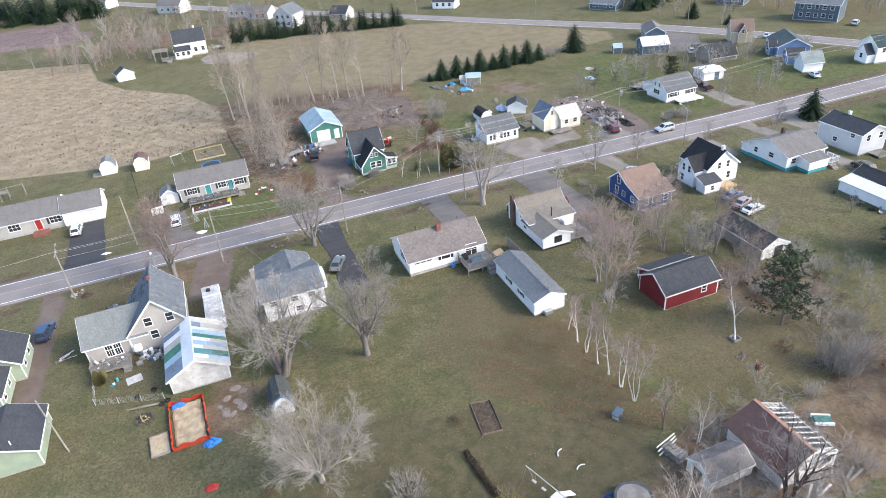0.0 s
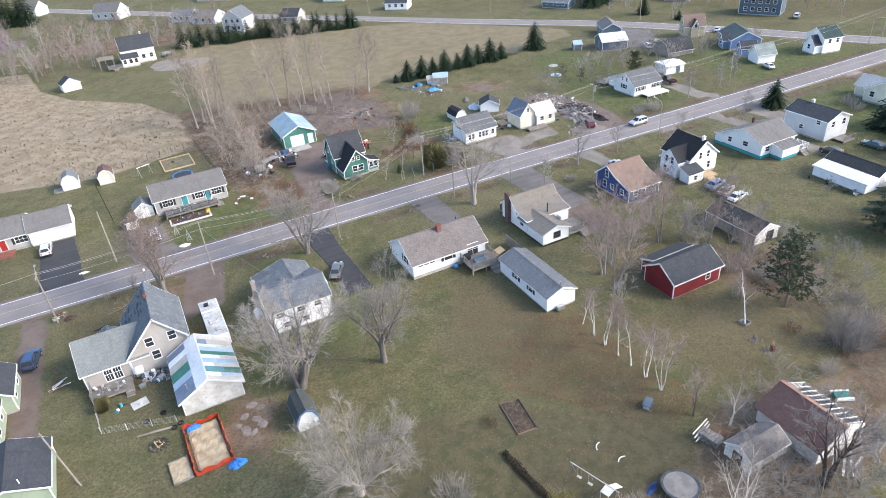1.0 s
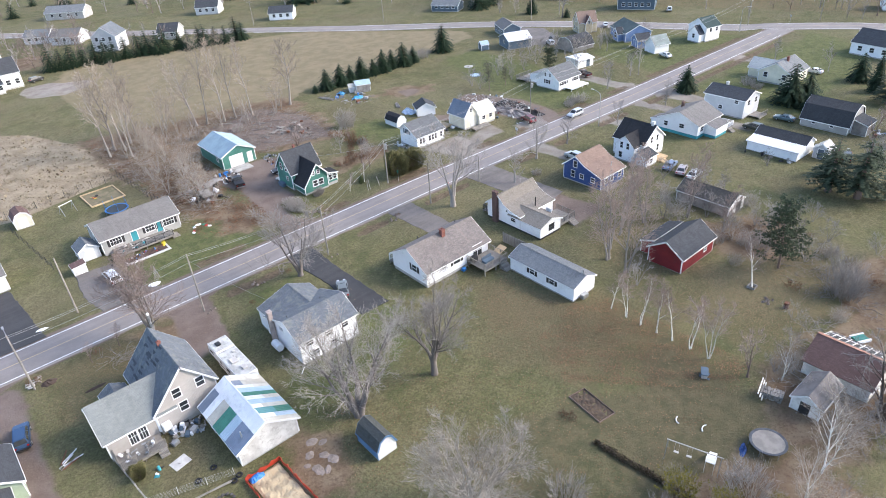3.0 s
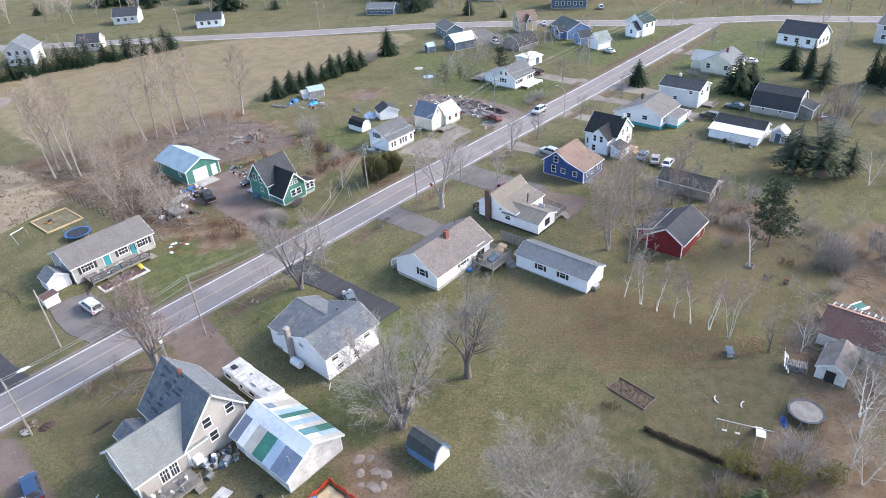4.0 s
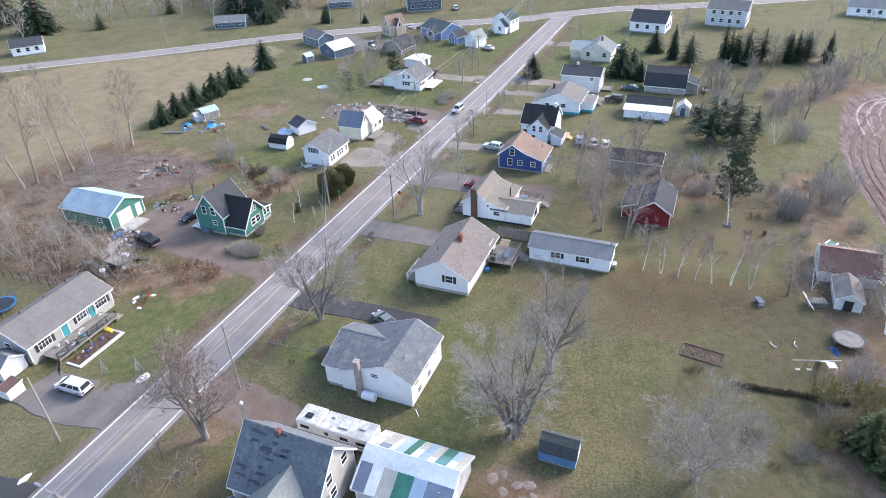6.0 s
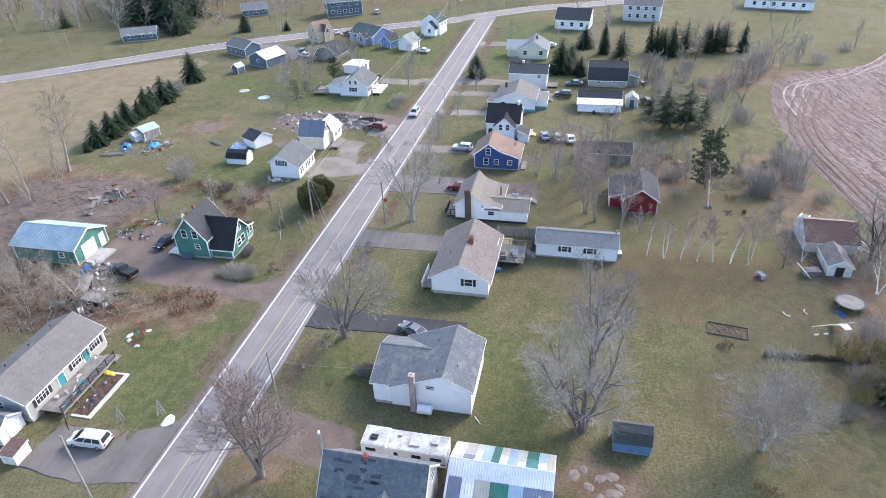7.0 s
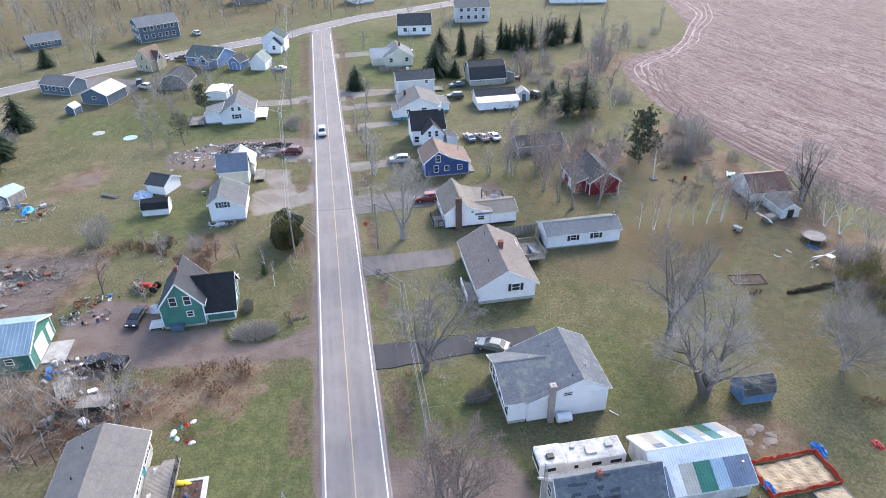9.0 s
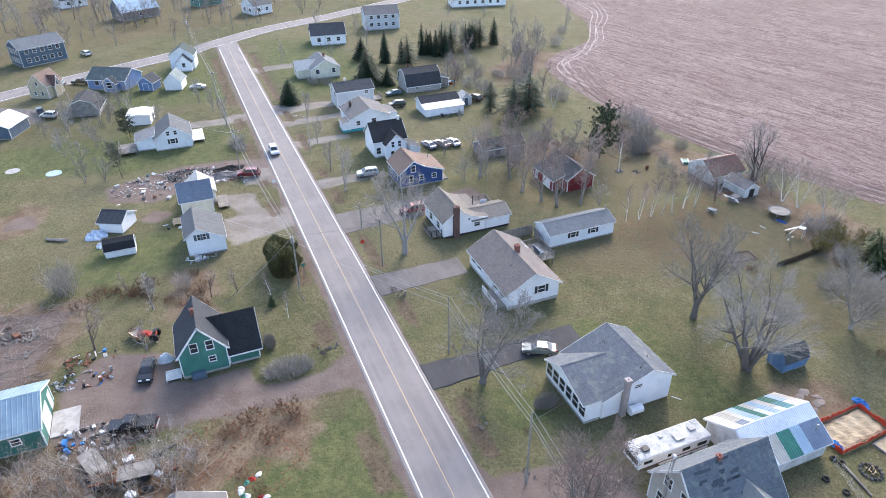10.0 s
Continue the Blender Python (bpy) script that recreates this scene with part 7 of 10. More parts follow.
# spruce rows
e1 = put(spruce("spruce_tree", 91, 5.6, 6.0, spruce_green, "young dark spruce in a row", layers=17, start=0.02), 61.3, 163.4)
e3 = put(spruce("spruce_tree", 94, 5.8, 5.6, spruce_green, "dark spruce in the far wood", layers=11, start=0.02), -60.0, 366.0, 1.8)
e2 = put(spruce("spruce_tree", 92, 6.0, 6.2, spruce_green, "young dark spruce in a row", layers=18), 65.7, 163.3)
for k, (x, y, s) in enumerate(((57.7, 163.2, 0.4), (69.2, 163.8, 0.86), (73.4, 164.6, 1.0), (77.1, 164.2, 0.8), (80.6, 164.6, 1.05), (84.5, 165.6, 0.95), (88.1, 164.8, 1.12), (92.0, 165.2, 0.85), (104.8, 166.8, 1.35))):
    tagged(plant(e1 if k % 2 else e2, x, y, s), group="spruce row")
for o in (e1, e2):
    tagged(o, group="spruce row")
plant(e2, 115.3, 92.4, 1.05)
p3 = put(spruce("dark_pine", 84, 10.0, 8.2, dark_pine_green, "tall dark pine with an open ragged crown", gap=0.42, droop=0.12, layers=17, start=0.16), 84.8, 48.4)
for x, y, s in ((85.4, 44.2, 1.1), (88.6, 40.6, 0.7), (91.0, 51.0, 0.6)):
    plant(p3, x, y, s)
for x, y, s in ((121.7, 71.3, 1.6), (124.5, 69.0, 1.2), (119.6, 66.4, 0.9), (145.0, 66.0, 1.2), (100.0, 46.6, 0.7)):
    plant(e1, x, y, s)
random.seed(12)
for k in range(18):
    t = random.random()
    sc = random.uniform(0.75, 1.05)
    if k % 3:
        tagged(plant(e2, 134 + 14 * t + random.uniform(-4, 5), 58 - 34 * t + random.uniform(-4, 4), sc * 0.72, None, sc * random.uniform(1.3, 1.75)), "tall slender dark spruce among others")
    else:
        plant(p3, 134 + 14 * t + random.uniform(-4, 5), 58 - 34 * t + random.uniform(-4, 4), sc)
for k in range(20):
    t = k / 19
    plant(e3, 16 + 58 * t + random.uniform(-1, 1), 249 - 14 * t + random.uniform(-1.5, 1.5), random.uniform(0.5, 0.8))

for x, y, s in ((157, 203, 1.3), (162, 207, 1.5), (168, 214, 1.6), (172, 211, 1.4), (176, 208, 1.5), (166, 222, 1.5), (175, 219, 1.7), (182, 224, 1.7), (186, 231, 1.8), (178, 229, 1.6), (152, 199.5, 0.9)):
    plant(e3, x, y, s)
for x, y, s in ((158.9, 163.8, 0.55), (156.7, 177.7, 1.0)):
    plant(e2, x, y, s)
for x, y, s in ((160, 197, 0.8), (155, 184, 0.85), (165, 193, 0.8), (151, 188, 0.7), (184, 175, 0.9), (184, 169, 0.9), (172, 176, 0.75), (150, 200, 0.8), (190, 180, 0.9), (188, 164, 0.8), (170, 200, 0.9)):
    plant(f3, x, y, s)

# poplars and the thicket by the green garage
q1 = put(bare_tree("poplar_tree", 101, 21.0, 0.24, bark_pale, twig_pale, limbs=14, subs=5, twigs=5, fine=4, limb_angle=0.5, limb_len=0.3, low=0.3, lean=0.06, tw=0.021, label="tall slender bare poplar at the field's edge"), 28.3, 163.7)
q2 = put(bare_tree("poplar_tree", 102, 20.0, 0.3, bark_grey, twig_pale, limbs=15, subs=6, twigs=5, fine=4, limb_angle=0.6, limb_len=0.36, low=0.28, lean=0.06, tw=0.021, label="tall bare poplar at the field's edge"), 48.6, 160.4)
for x, y, s, t in ((32.0, 162.1, 0.95, q1), (34.8, 161.8, 1.0, q1), (38.5, 160.8, 0.9, q1), (26.2, 164.6, 0.92, q2), (7.5, 165.2, 1.02, q2), (9.2, 163.0, 0.95, q1), (5.6, 162.0, 0.9, q1), (11.5, 166.5, 0.85, q2), (14.0, 170.0, 0.85, q1), (9.0, 158.0, 0.8, q1)):
    plant(t, x, y, s)
k1 = put(bare_tree("sapling_clump", 111, 8.6, 0.08, bark_pale, twig_pale, stems=6, fork=0.25, limbs=4, subs=4, twigs=3, fine=1, limb_angle=0.5, limb_len=0.3, low=0.2, tw=0.018, lean_mesh=True, label="clump of bare pale saplings in the thicket"), 12.0, 130.0)
k2 = put(bare_tree("sapling_clump", 112, 8.0, 0.07, bark_grey, twig_grey, stems=6, fork=0.3, limbs=4, subs=4, twigs=3, fine=1, limb_angle=0.55, limb_len=0.32, low=0.2, tw=0.018, lean_mesh=True, label="clump of bare grey saplings in the thicket"), 9.0, 124.0)
random.seed(13)
for o in (k1, k2):
    tagged(o, group="thicket")
for k in range(24):
    t = random.random() ** 0.8
    x, y = 6.0 + 7 * random.random() + 3 * t, 119 + 44 * t
    if x > 13.2 and y < 135:
        x -= 4
    tagged(plant(random.choice((k1, k1, k2)), x, y, random.uniform(0.45, 0.8)), group="thicket")
for k in range(14):
    tagged(plant(random.choice((k1, k2, s1)), random.uniform(18, 48), random.uniform(152, 162), random.uniform(0.35, 0.7)), group="thicket")
q3 = put(bare_tree("thicket_tree", 121, 12.5, 0.1, bark_pale, twig_pale, stems=4, fork=0.22, limbs=7, subs=4, twigs=3, fine=1, limb_angle=0.6, limb_len=0.34, low=0.2, tw=0.017, lean_mesh=True, label="tall bare pale tree in the thicket"), 10.0, 146.0)
random.seed(131)
for k in range(13):
    t = random.random()
    tagged(plant(q3, 5.5 + 9 * random.random() + 3 * t, 130 + 38 * t, random.uniform(0.5, 0.85)), group="thicket")
for x, y, s in ((21, 163, 0.9), (24, 160.5, 0.7), (30, 159, 0.7), (36, 158, 0.75), (43, 157.5, 0.8), (46, 161.5, 0.9), (17, 160, 1.0), (20, 168, 1.0)):
    tagged(plant(q3, x, y, s), group="thicket")
# shrubs and hedges
hd = put(shrub("round_hedge", 72, 6.4, 3.4, 1.9, 560, twig_grey, "wide clipped leafless hedge by the drive", tw=0.017), 20.9, 110.8, 1.0, 88)
plant(hd, 4.4, 86.4, 0.5, 90, 0.95)
plant(hd, 26.6, 112.0, 0.42, 10, 0.9)
rb_ = put(shrub("russet_shrub", 73, 3.4, 2.6, 1.7, 42, dry_stem, "low russet shrub with dead leaves", dry_leaf, 2), 11.8, 114.4)
for x, y, s in ((15.0, 115.6, 1.1), (15.0, 112.4, 1.15), (14.0, 118.2, 0.9), (-3.7, 46.0, 0.5), (15.9, 46.9, 0.4), (44.6, 128.4, 1.1), (45.2, 131.4, 1.2), (45.4, 125.6, 1.3), (44.2, 134.0, 0.9), (42.6, 118.6, 1.0), (40.6, 119.4, 0.9), (37.6, 119.0, 0.8), (46.5, 119.4, 0.7), (36.0, 120.2, 0.7), (5.6, 116.6, 0.6), (-24.6, 94.6, 0.6), (-17.0, 94.8, 0.5), (9.6, 93.2, 0.4), (16.2, 46.1, 0.55), (24.0, 107.0, 0.4), (21.6, 106.6, 0.35), (31.0, 94.6, 0.4), (2.0, 90.0, 0.35), (-4.0, 45.0, 0.55), (5.0, 38.4, 0.5), (8.0, 117.6, 0.6), (13.6, 111.6, 0.6)):
    plant(rb_, x, y, s)
bb_ = put(shrub("bare_bush", 75, 4.0, 4.0, 2.6, 150, twig_grey, "low bare grey bush", tw=0.016), 8.4, 40.2)
for x, y, s in ((20.6, 29.2, 1.2), (12.6, 33.0, 0.9), (7.4, 36.2, 0.7), (95.0, 107.4, 0.9), (93.0, 107.8, 0.8), (90.8, 107.2, 0.7), (128.0, 84.0, 0.9), (126.0, 81.0, 0.8), (58.0, 88.0, 0.5)):
    plant(bb_, x, y, s)
yb_ = put(shrub("yellow_shrub", 74, 4.2, 4.2, 4.0, 90, twig_grey, "shrub still holding yellow autumn leaves", yellow_leaf, 9), 16.0, 33.4, 0.85)
for x, y, s in ((19.8, 26.4, 0.8), (17.0, 29.4, 1.0), (13.6, 30.2, 0.9), (15.0, 26.0, 0.8)):
    plant(yb_, x, y, s)


def cedar_mass(x, y, wx, wy, hgt, seed, n):
    """A dense, lumpy evergreen hedge bush: stems inside, sprays over an uneven shell."""
    rnd = random.Random(seed)
    r = new("cedar_hedge")
    lumps = [(rnd.uniform(0, 6.283), rnd.uniform(-0.1, 0.9), rnd.uniform(0.1, 0.26)) for _ in range(26)]
    verts, faces, segs = [], [], []
    for _ in range(n):
        a, u = rnd.uniform(0, 6.283), rnd.uniform(-0.55, 1.0)
        c = math.sqrt(max(0.02, 1 - u * u))
        q = 0.84 + sum(h_ * math.exp(-((math.atan2(math.sin(a - la), math.cos(a - la)) * c) ** 2 + (u - lu) ** 2) * 16) for la, lu, h_ in lumps) * 0.8
        q *= rnd.uniform(0.8, 1.04)
        p = Vector((math.cos(a) * c * q * wx / 2, math.sin(a) * c * q * wy / 2, max(0.1, hgt * (0.38 + 0.58 * u * q))))
        way = Vector((math.cos(a) * c, math.sin(a) * c, 0.9)).normalized()
        side = way.cross(Vector((rnd.gauss(0, 1), rnd.gauss(0, 1), rnd.gauss(0, 0.4)))).normalized()
        ln, wd = rnd.uniform(0.16, 0.34), rnd.uniform(0.06, 0.14)
        o = len(verts)
        verts += [p - way * ln * 0.5, p + side * wd, p + way * ln, p - side * wd]
        faces.append((o, o + 1, o + 2, o + 3))
    for k in range(16):
        a, q = rnd.uniform(0, 6.283), rnd.uniform(0.2, 0.6)
        segs.append((Vector((math.cos(a) * q * 0.5, math.sin(a) * q * 0.5, -0.1)), Vector((math.cos(a) * q * wx * 0.5, math.sin(a) * q * wy * 0.5, hgt * 0.75)), 0.05, 0.02, 4))
    new("stem_clump", tubes_mesh("stem_clump", segs, bark_brown)).parent = r
    me_ = bpy.data.meshes.new("foliage")
    me_.from_pydata(verts, [], faces)
    me_.materials.append(cedar_olive)
    new("foliage", me_).parent = r
    return put(tagged(r, "dense olive-green cedar hedge at the roadside", "shrub"), x, y)


ch_ = cedar_mass(41.0, 107.4, 5.0, 4.6, 4.6, 76, 7000)
cedar_mass(44.8, 107.4, 4.8, 4.4, 4.3, 79, 6500)
plant(ch_, -20.2, 71.0, 0.33, 0, 0.4)
put(shrub("dark_hedge", 77, 11.2, 0.65, 0.62, 500, bark_brown, "low dark clipped hedge on the lawn", hedge_dark, 2, row=True), 15.8, 36.8, 1.0, 95)
vs_ = put(shrub("vase_shrub", 78, 4.6, 4.6, 5.0, 170, twig_grey, "tall vase-shaped bare bush with many stems", tw=0.018, up=1.6), 48.9, 136.2)
plant(vs_, 43.6, 121.0, 0.55)
plant(vs_, 56.9, 35.6, 1.05)
put(spruce("small_evergreen", 93, 1.7, 1.0, cedar_green, "small clipped evergreen in the lawn", layers=12), 34.7, 110.3)
# woods and scrub beyond the cross road and behind the fields
t1 = put(bare_tree("scrub_tree", 141, 9.0, 0.18, bark_grey, twig_grey, limbs=7, subs=4, twigs=5, fine=0, limb_angle=0.65, limb_len=0.52, low=0.12, tw=0.048, lean_mesh=True, label="bare grey tree in the far scrub"), 215.0, 110.0)
t2 = put(bare_tree("scrub_tree", 142, 9.0, 0.16, bark_brown, twig_red, limbs=7, subs=4, twigs=5, fine=0, limb_angle=0.6, limb_len=0.5, low=0.12, tw=0.048, lean_mesh=True, label="bare brown tree in the far scrub"), 222.0, 130.0)


def far_wood(name, kinds, places, label):
    """A distant wood, past counting, as one object."""
    verts, faces, mats, slots, base = [], [], [], [], 0
    for x, y, s in places:
        src = random.choice(kinds)
        m = np.array(pose(x, y, gz(x, y) - 0.05, 0, 0, random.uniform(0, 360)) @ Matrix.Diagonal((s, s, s * random.uniform(0.9, 1.2), 1)))
        for ch in src.children:
            d = ch.data
            co = np.empty(len(d.vertices) * 3)
            d.vertices.foreach_get("co", co)
            verts.append(co.reshape(-1, 3) @ m[:3, :3].T + m[:3, 3])
            mt = d.materials[0]
            if mt not in mats:
                mats.append(mt)
            for p in d.polygons:
                faces.append([v + base for v in p.vertices])
                slots.append(mats.index(mt))
            base += len(d.vertices)
    me_ = bpy.data.meshes.new(name)
    me_.from_pydata(np.concatenate(verts), [], faces)
    for mt in mats:
        me_.materials.append(mt)
    me_.polygons.foreach_set("material_index", slots)
    return tagged(new(name, me_), label, "wood", kind="stuff")


random.seed(14)
for k in range(170):
    x, y = random.uniform(182, 290), random.uniform(20, 250)
    if x > 205 - (y - 60) * 0.36 + 12:
        plant(random.choice((t1, t1, t2)), x, y, random.uniform(0.4, 1.2))
for k in range(30):
    t = random.random()
    plant(random.choice((t1, t2)), 112 + 46 * t + random.uniform(-4, 4), (50 if k % 2 else 30) - 22 * t + random.uniform(-4, 4), random.uniform(0.5, 0.85))
for k in range(60):
    plant(random.choice((t1, t2)), random.uniform(-60, 30), 256 + random.uniform(0, 40), random.uniform(0.6, 1.05))
far_wood("far_wood", (t1, t2), [(-50 + 105 * t + random.uniform(-8, 8), 335 - 80 * t + random.uniform(-16, 20), random.uniform(0.5, 0.95)) for t in np.linspace(0, 1, 50)], "bare garden trees round the far street")
far_wood("far_wood", (t1, t2, e3), [(-40 + 200 * t + random.uniform(-8, 8), 425 - 215 * t + random.uniform(0, 50), random.uniform(0.9, 1.5)) for t in np.linspace(0, 1, 60)], "mixed bare trees and spruces beyond the far street")
for x, y, s in ((133.0, 128.0, 0.8), (126.0, 130.0, 0.75), (137.0, 133.0, 0.6), (122.0, 128.0, 0.6), (150.0, 88.0, 0.7), (148.0, 74.0, 0.7), (122.0, 140.0, 0.7), (114.0, 140.0, 0.8), (118.0, 134.0, 0.7), (160.0, 60.0, 0.8), (172.0, 60.0, 0.8), (186.0, 70.0, 0.8), (190.0, 20.0, 0.8), (180.0, 10.0, 0.7), (168.0, 6.0, 0.7)):
    plant(t1, x, y, s)
random.seed(15)
for k in range(70):
    x, y = random.uniform(150, 235), random.uniform(150, 265)
    if (x - 137) * 59 + (y - 178.5) * 35 > 600 and not (168 < x < 196 and 144 < y < 202):
        plant(random.choice((t1, t2)), x, y, random.uniform(0.8, 1.35))
for k in range(40):
    x, y = random.uniform(206, 270), random.uniform(70, 160)
    if x > 205 - (y - 60) * 0.3 + 6:
        plant(random.choice((t1, t2)), x, y, random.uniform(0.7, 1.15))
for k in range(40):
    t = random.random()
    tagged(plant(rb_, 6 + 8 * random.random() + 8 * t * t, 120 + 42 * t, random.uniform(0.35, 0.65)), group="undergrowth")
for k in range(14):
    t = k / 13
    tagged(plant(rb_, 46.6 - 7.5 * t + random.uniform(-0.8, 0.8), 131 - 11 * t + random.uniform(-0.8, 0.8), random.uniform(0.4, 0.75)), group="undergrowth")
plant(hd, 45.7, 125.4, 0.42, 0, 0.9)
for k in range(16):
    tagged(plant(rb_, random.uniform(54, 72), random.uniform(27, 56), random.uniform(0.4, 0.8)), group="undergrowth")
for x, y, s in ((36.2, 27.2, 0.75), (34.6, 25.6, 0.8), (38.4, 33.4, 0.45), (36.0, 29.8, 0.6), (32.4, 26.0, 0.7), (41.0, 22.6, 0.7), (38.6, 22.4, 0.8)):
    plant(g1, x, y, s)
# dark evergreens and yellow-leaved shrubs at the garden's end
e4 = put(spruce("garden_evergreen", 95, 5.6, 5.4, cedar_green, "bushy yellow-green evergreen at the garden's end", layers=16, start=0.02), 10.3, 30.2)
for x, y, s_ in ((8.0, 28.0, 1.1), (12.6, 27.4, 0.8)):
    plant(e4, x, y, s_)
for x, y, s_ in ((116.9, 328.4, 1.8), (120.4, 273.2, 1.7), (112.0, 322.0, 1.9), (108.0, 330.0, 1.7), (122.0, 276.0, 1.4), (128.0, 300.0, 1.6), (100.0, 335.0, 1.9)):
    plant(e3, x, y, s_)
for x, y, s_ in ((190.4, 228.4, 2.2), (186.0, 232.0, 2.0), (194.0, 224.0, 2.0), (206.0, 249.0, 2.2), (198.0, 240.0, 2.3), (210.0, 244.0, 2.0)):
    plant(e3, x, y, s_)
random.seed(16)
for k in range(34):
    plant(random.choice((t1, t2)), random.uniform(-44, -8), random.uniform(238, 268), random.uniform(0.7, 1.1))
def beyond(n):
    """Places in the scrub beyond the cross road."""
    out = []
    while len(out) < n:
        x, y = random.uniform(160, 300), random.uniform(30, 230)
        if (x - 181.5) * 18 + (y - 103) * 10.5 > 190 and not (166 < x < 200 and 138 < y < 204):
            out.append((x, y, random.uniform(0.35, 0.8)))
    return out


far_wood("far_wood", (t1, t1, t2), beyond(120), "low bare grey scrub beyond the cross road")
far_wood("far_wood", (t1, t2), [(random.uniform(150, 215), random.uniform(205, 300), random.uniform(0.9, 1.4)) for k in range(50)], "bare grey wood beyond the cross road")
far_wood("far_wood", (e3,), [(x, 350 - (x + 60) * 0.25 + random.uniform(0, 34), random.uniform(1.3, 2.3)) for x in np.linspace(-130, -34, 60)], "dark spruce wood beyond the far field")
for x, y, s_ in ((11.5, 32.6, 0.95), (9.4, 34.0, 0.7)):
    plant(yb_, x, y, s_)
# single bare trees about the lots
for x, y, s_, t in ((104.0, 90.6, 0.7, f1), (88.0, 92.0, 0.6, f1), (53.0, 88.5, 0.75, f1), (58.4, 72.0, 0.9, f3), (56.0, 64.0, 0.9, h1), (50.5, 64.5, 0.85, h1), (41.0, 55.0, 0.7, f3), (71.5, 70.5, 0.7, f3), (73.0, 64.0, 0.75, f3), (40.0, 125.0, 0.6, f1), (31.5, 126.0, 0.65, f3), (118.5, 110.0, 0.7, f1),
                    (152.0, 128.0, 0.8, f3), (126.0, 112.5, 0.7, f1), (88.0, 60.0, 0.5, f3), (64.0, 58.0, 0.8, f3), (68.0, 50.0, 0.7, f3)):
    plant(t, x, y, s_)
# the overgrown hedgerows between the back lots and the ploughed field
random.seed(17)
for k in range(26):
    plant(random.choice((f3, f3, s1, g1)), random.uniform(58, 74), random.uniform(28, 62), random.uniform(0.45, 0.9))
for k in range(16):
    t = random.random()
    plant(random.choice((f3, t1, s1)), 120 + 32 * t + random.uniform(-4, 4), 26 - 32 * t + random.uniform(0, 9), random.uniform(0.6, 1.0))
for k in range(12):
    plant(random.choice((f3, s1, t2)), random.uniform(92, 118), random.uniform(27, 50), random.uniform(0.5, 0.85))

# ---- vehicles ----
_paint = {}


def paint(col):
    if col not in _paint:
        _paint[col] = car_paint("car_paint", col)
    return _paint[col]


def between(a, b, t):
    return Vector(a).lerp(Vector(b), t)


def pane_on(bm, q, inset_u=0.1, inset_v=0.12, lift=0.012):
    """A pane set on a four-cornered face, a little inside its rim."""
    a, b, c, d = (Vector(p) for p in q)
    n = (b - a).cross(d - a).normalized() * lift
    f = lambda u, v: a.lerp(b, u).lerp(d.lerp(c, u), v) + n
    pts = [f(inset_u, inset_v), f(1 - inset_u, inset_v), f(1 - inset_u, 1 - inset_v), f(inset_u, 1 - inset_v)]
    back = [p - n * 1.5 for p in pts]
    top = [bm.verts.new(p) for p in pts]
    low = [bm.verts.new(p) for p in back]
    bm.faces.new(top)
    for i in range(4):
        j = (i + 1) % 4
        bm.faces.new((top[j], top[i], low[i], low[j]))


KINDS = {
    # length, width, body profile (x, z), cabin base x0 x1, cabin top x0 x1, belt height, roof height, wheel x
    "sedan": (4.6, 1.76, [(-2.25, 0.3), (-2.3, 0.55), (-2.15, 0.95), (-1.5, 1.0), (1.0, 0.98), (2.0, 0.82), (2.28, 0.6), (2.25, 0.3)], (-1.75, 1.15), (-0.95, 0.25), 0.98, 1.42, (-1.4, 1.45), 0.32),
    "suv": (4.6, 1.84, [(-2.25, 0.34), (-2.3, 0.7), (-2.2, 1.08), (1.0, 1.08), (2.05, 0.98), (2.28, 0.72), (2.25, 0.34)], (-2.2, 1.25), (-1.85, 0.35), 1.07, 1.72, (-1.4, 1.42), 0.36),
    "van": (5.0, 1.92, [(-2.45, 0.32), (-2.5, 0.7), (-2.42, 1.05), (1.3, 1.06), (2.25, 0.9), (2.48, 0.64), (2.45, 0.32)], (-2.4, 1.75), (-2.15, 0.55), 1.05, 1.75, (-1.5, 1.6), 0.34),
    "pickup": (5.7, 1.94, [(-2.8, 0.5), (-2.85, 0.7), (-2.8, 1.0), (1.2, 1.08), (2.5, 1.04), (2.8, 0.8), (2.78, 0.45)], (-0.75, 1.35), (-0.55, 0.6), 1.06, 1.82, (-1.75, 1.85), 0.39),
}


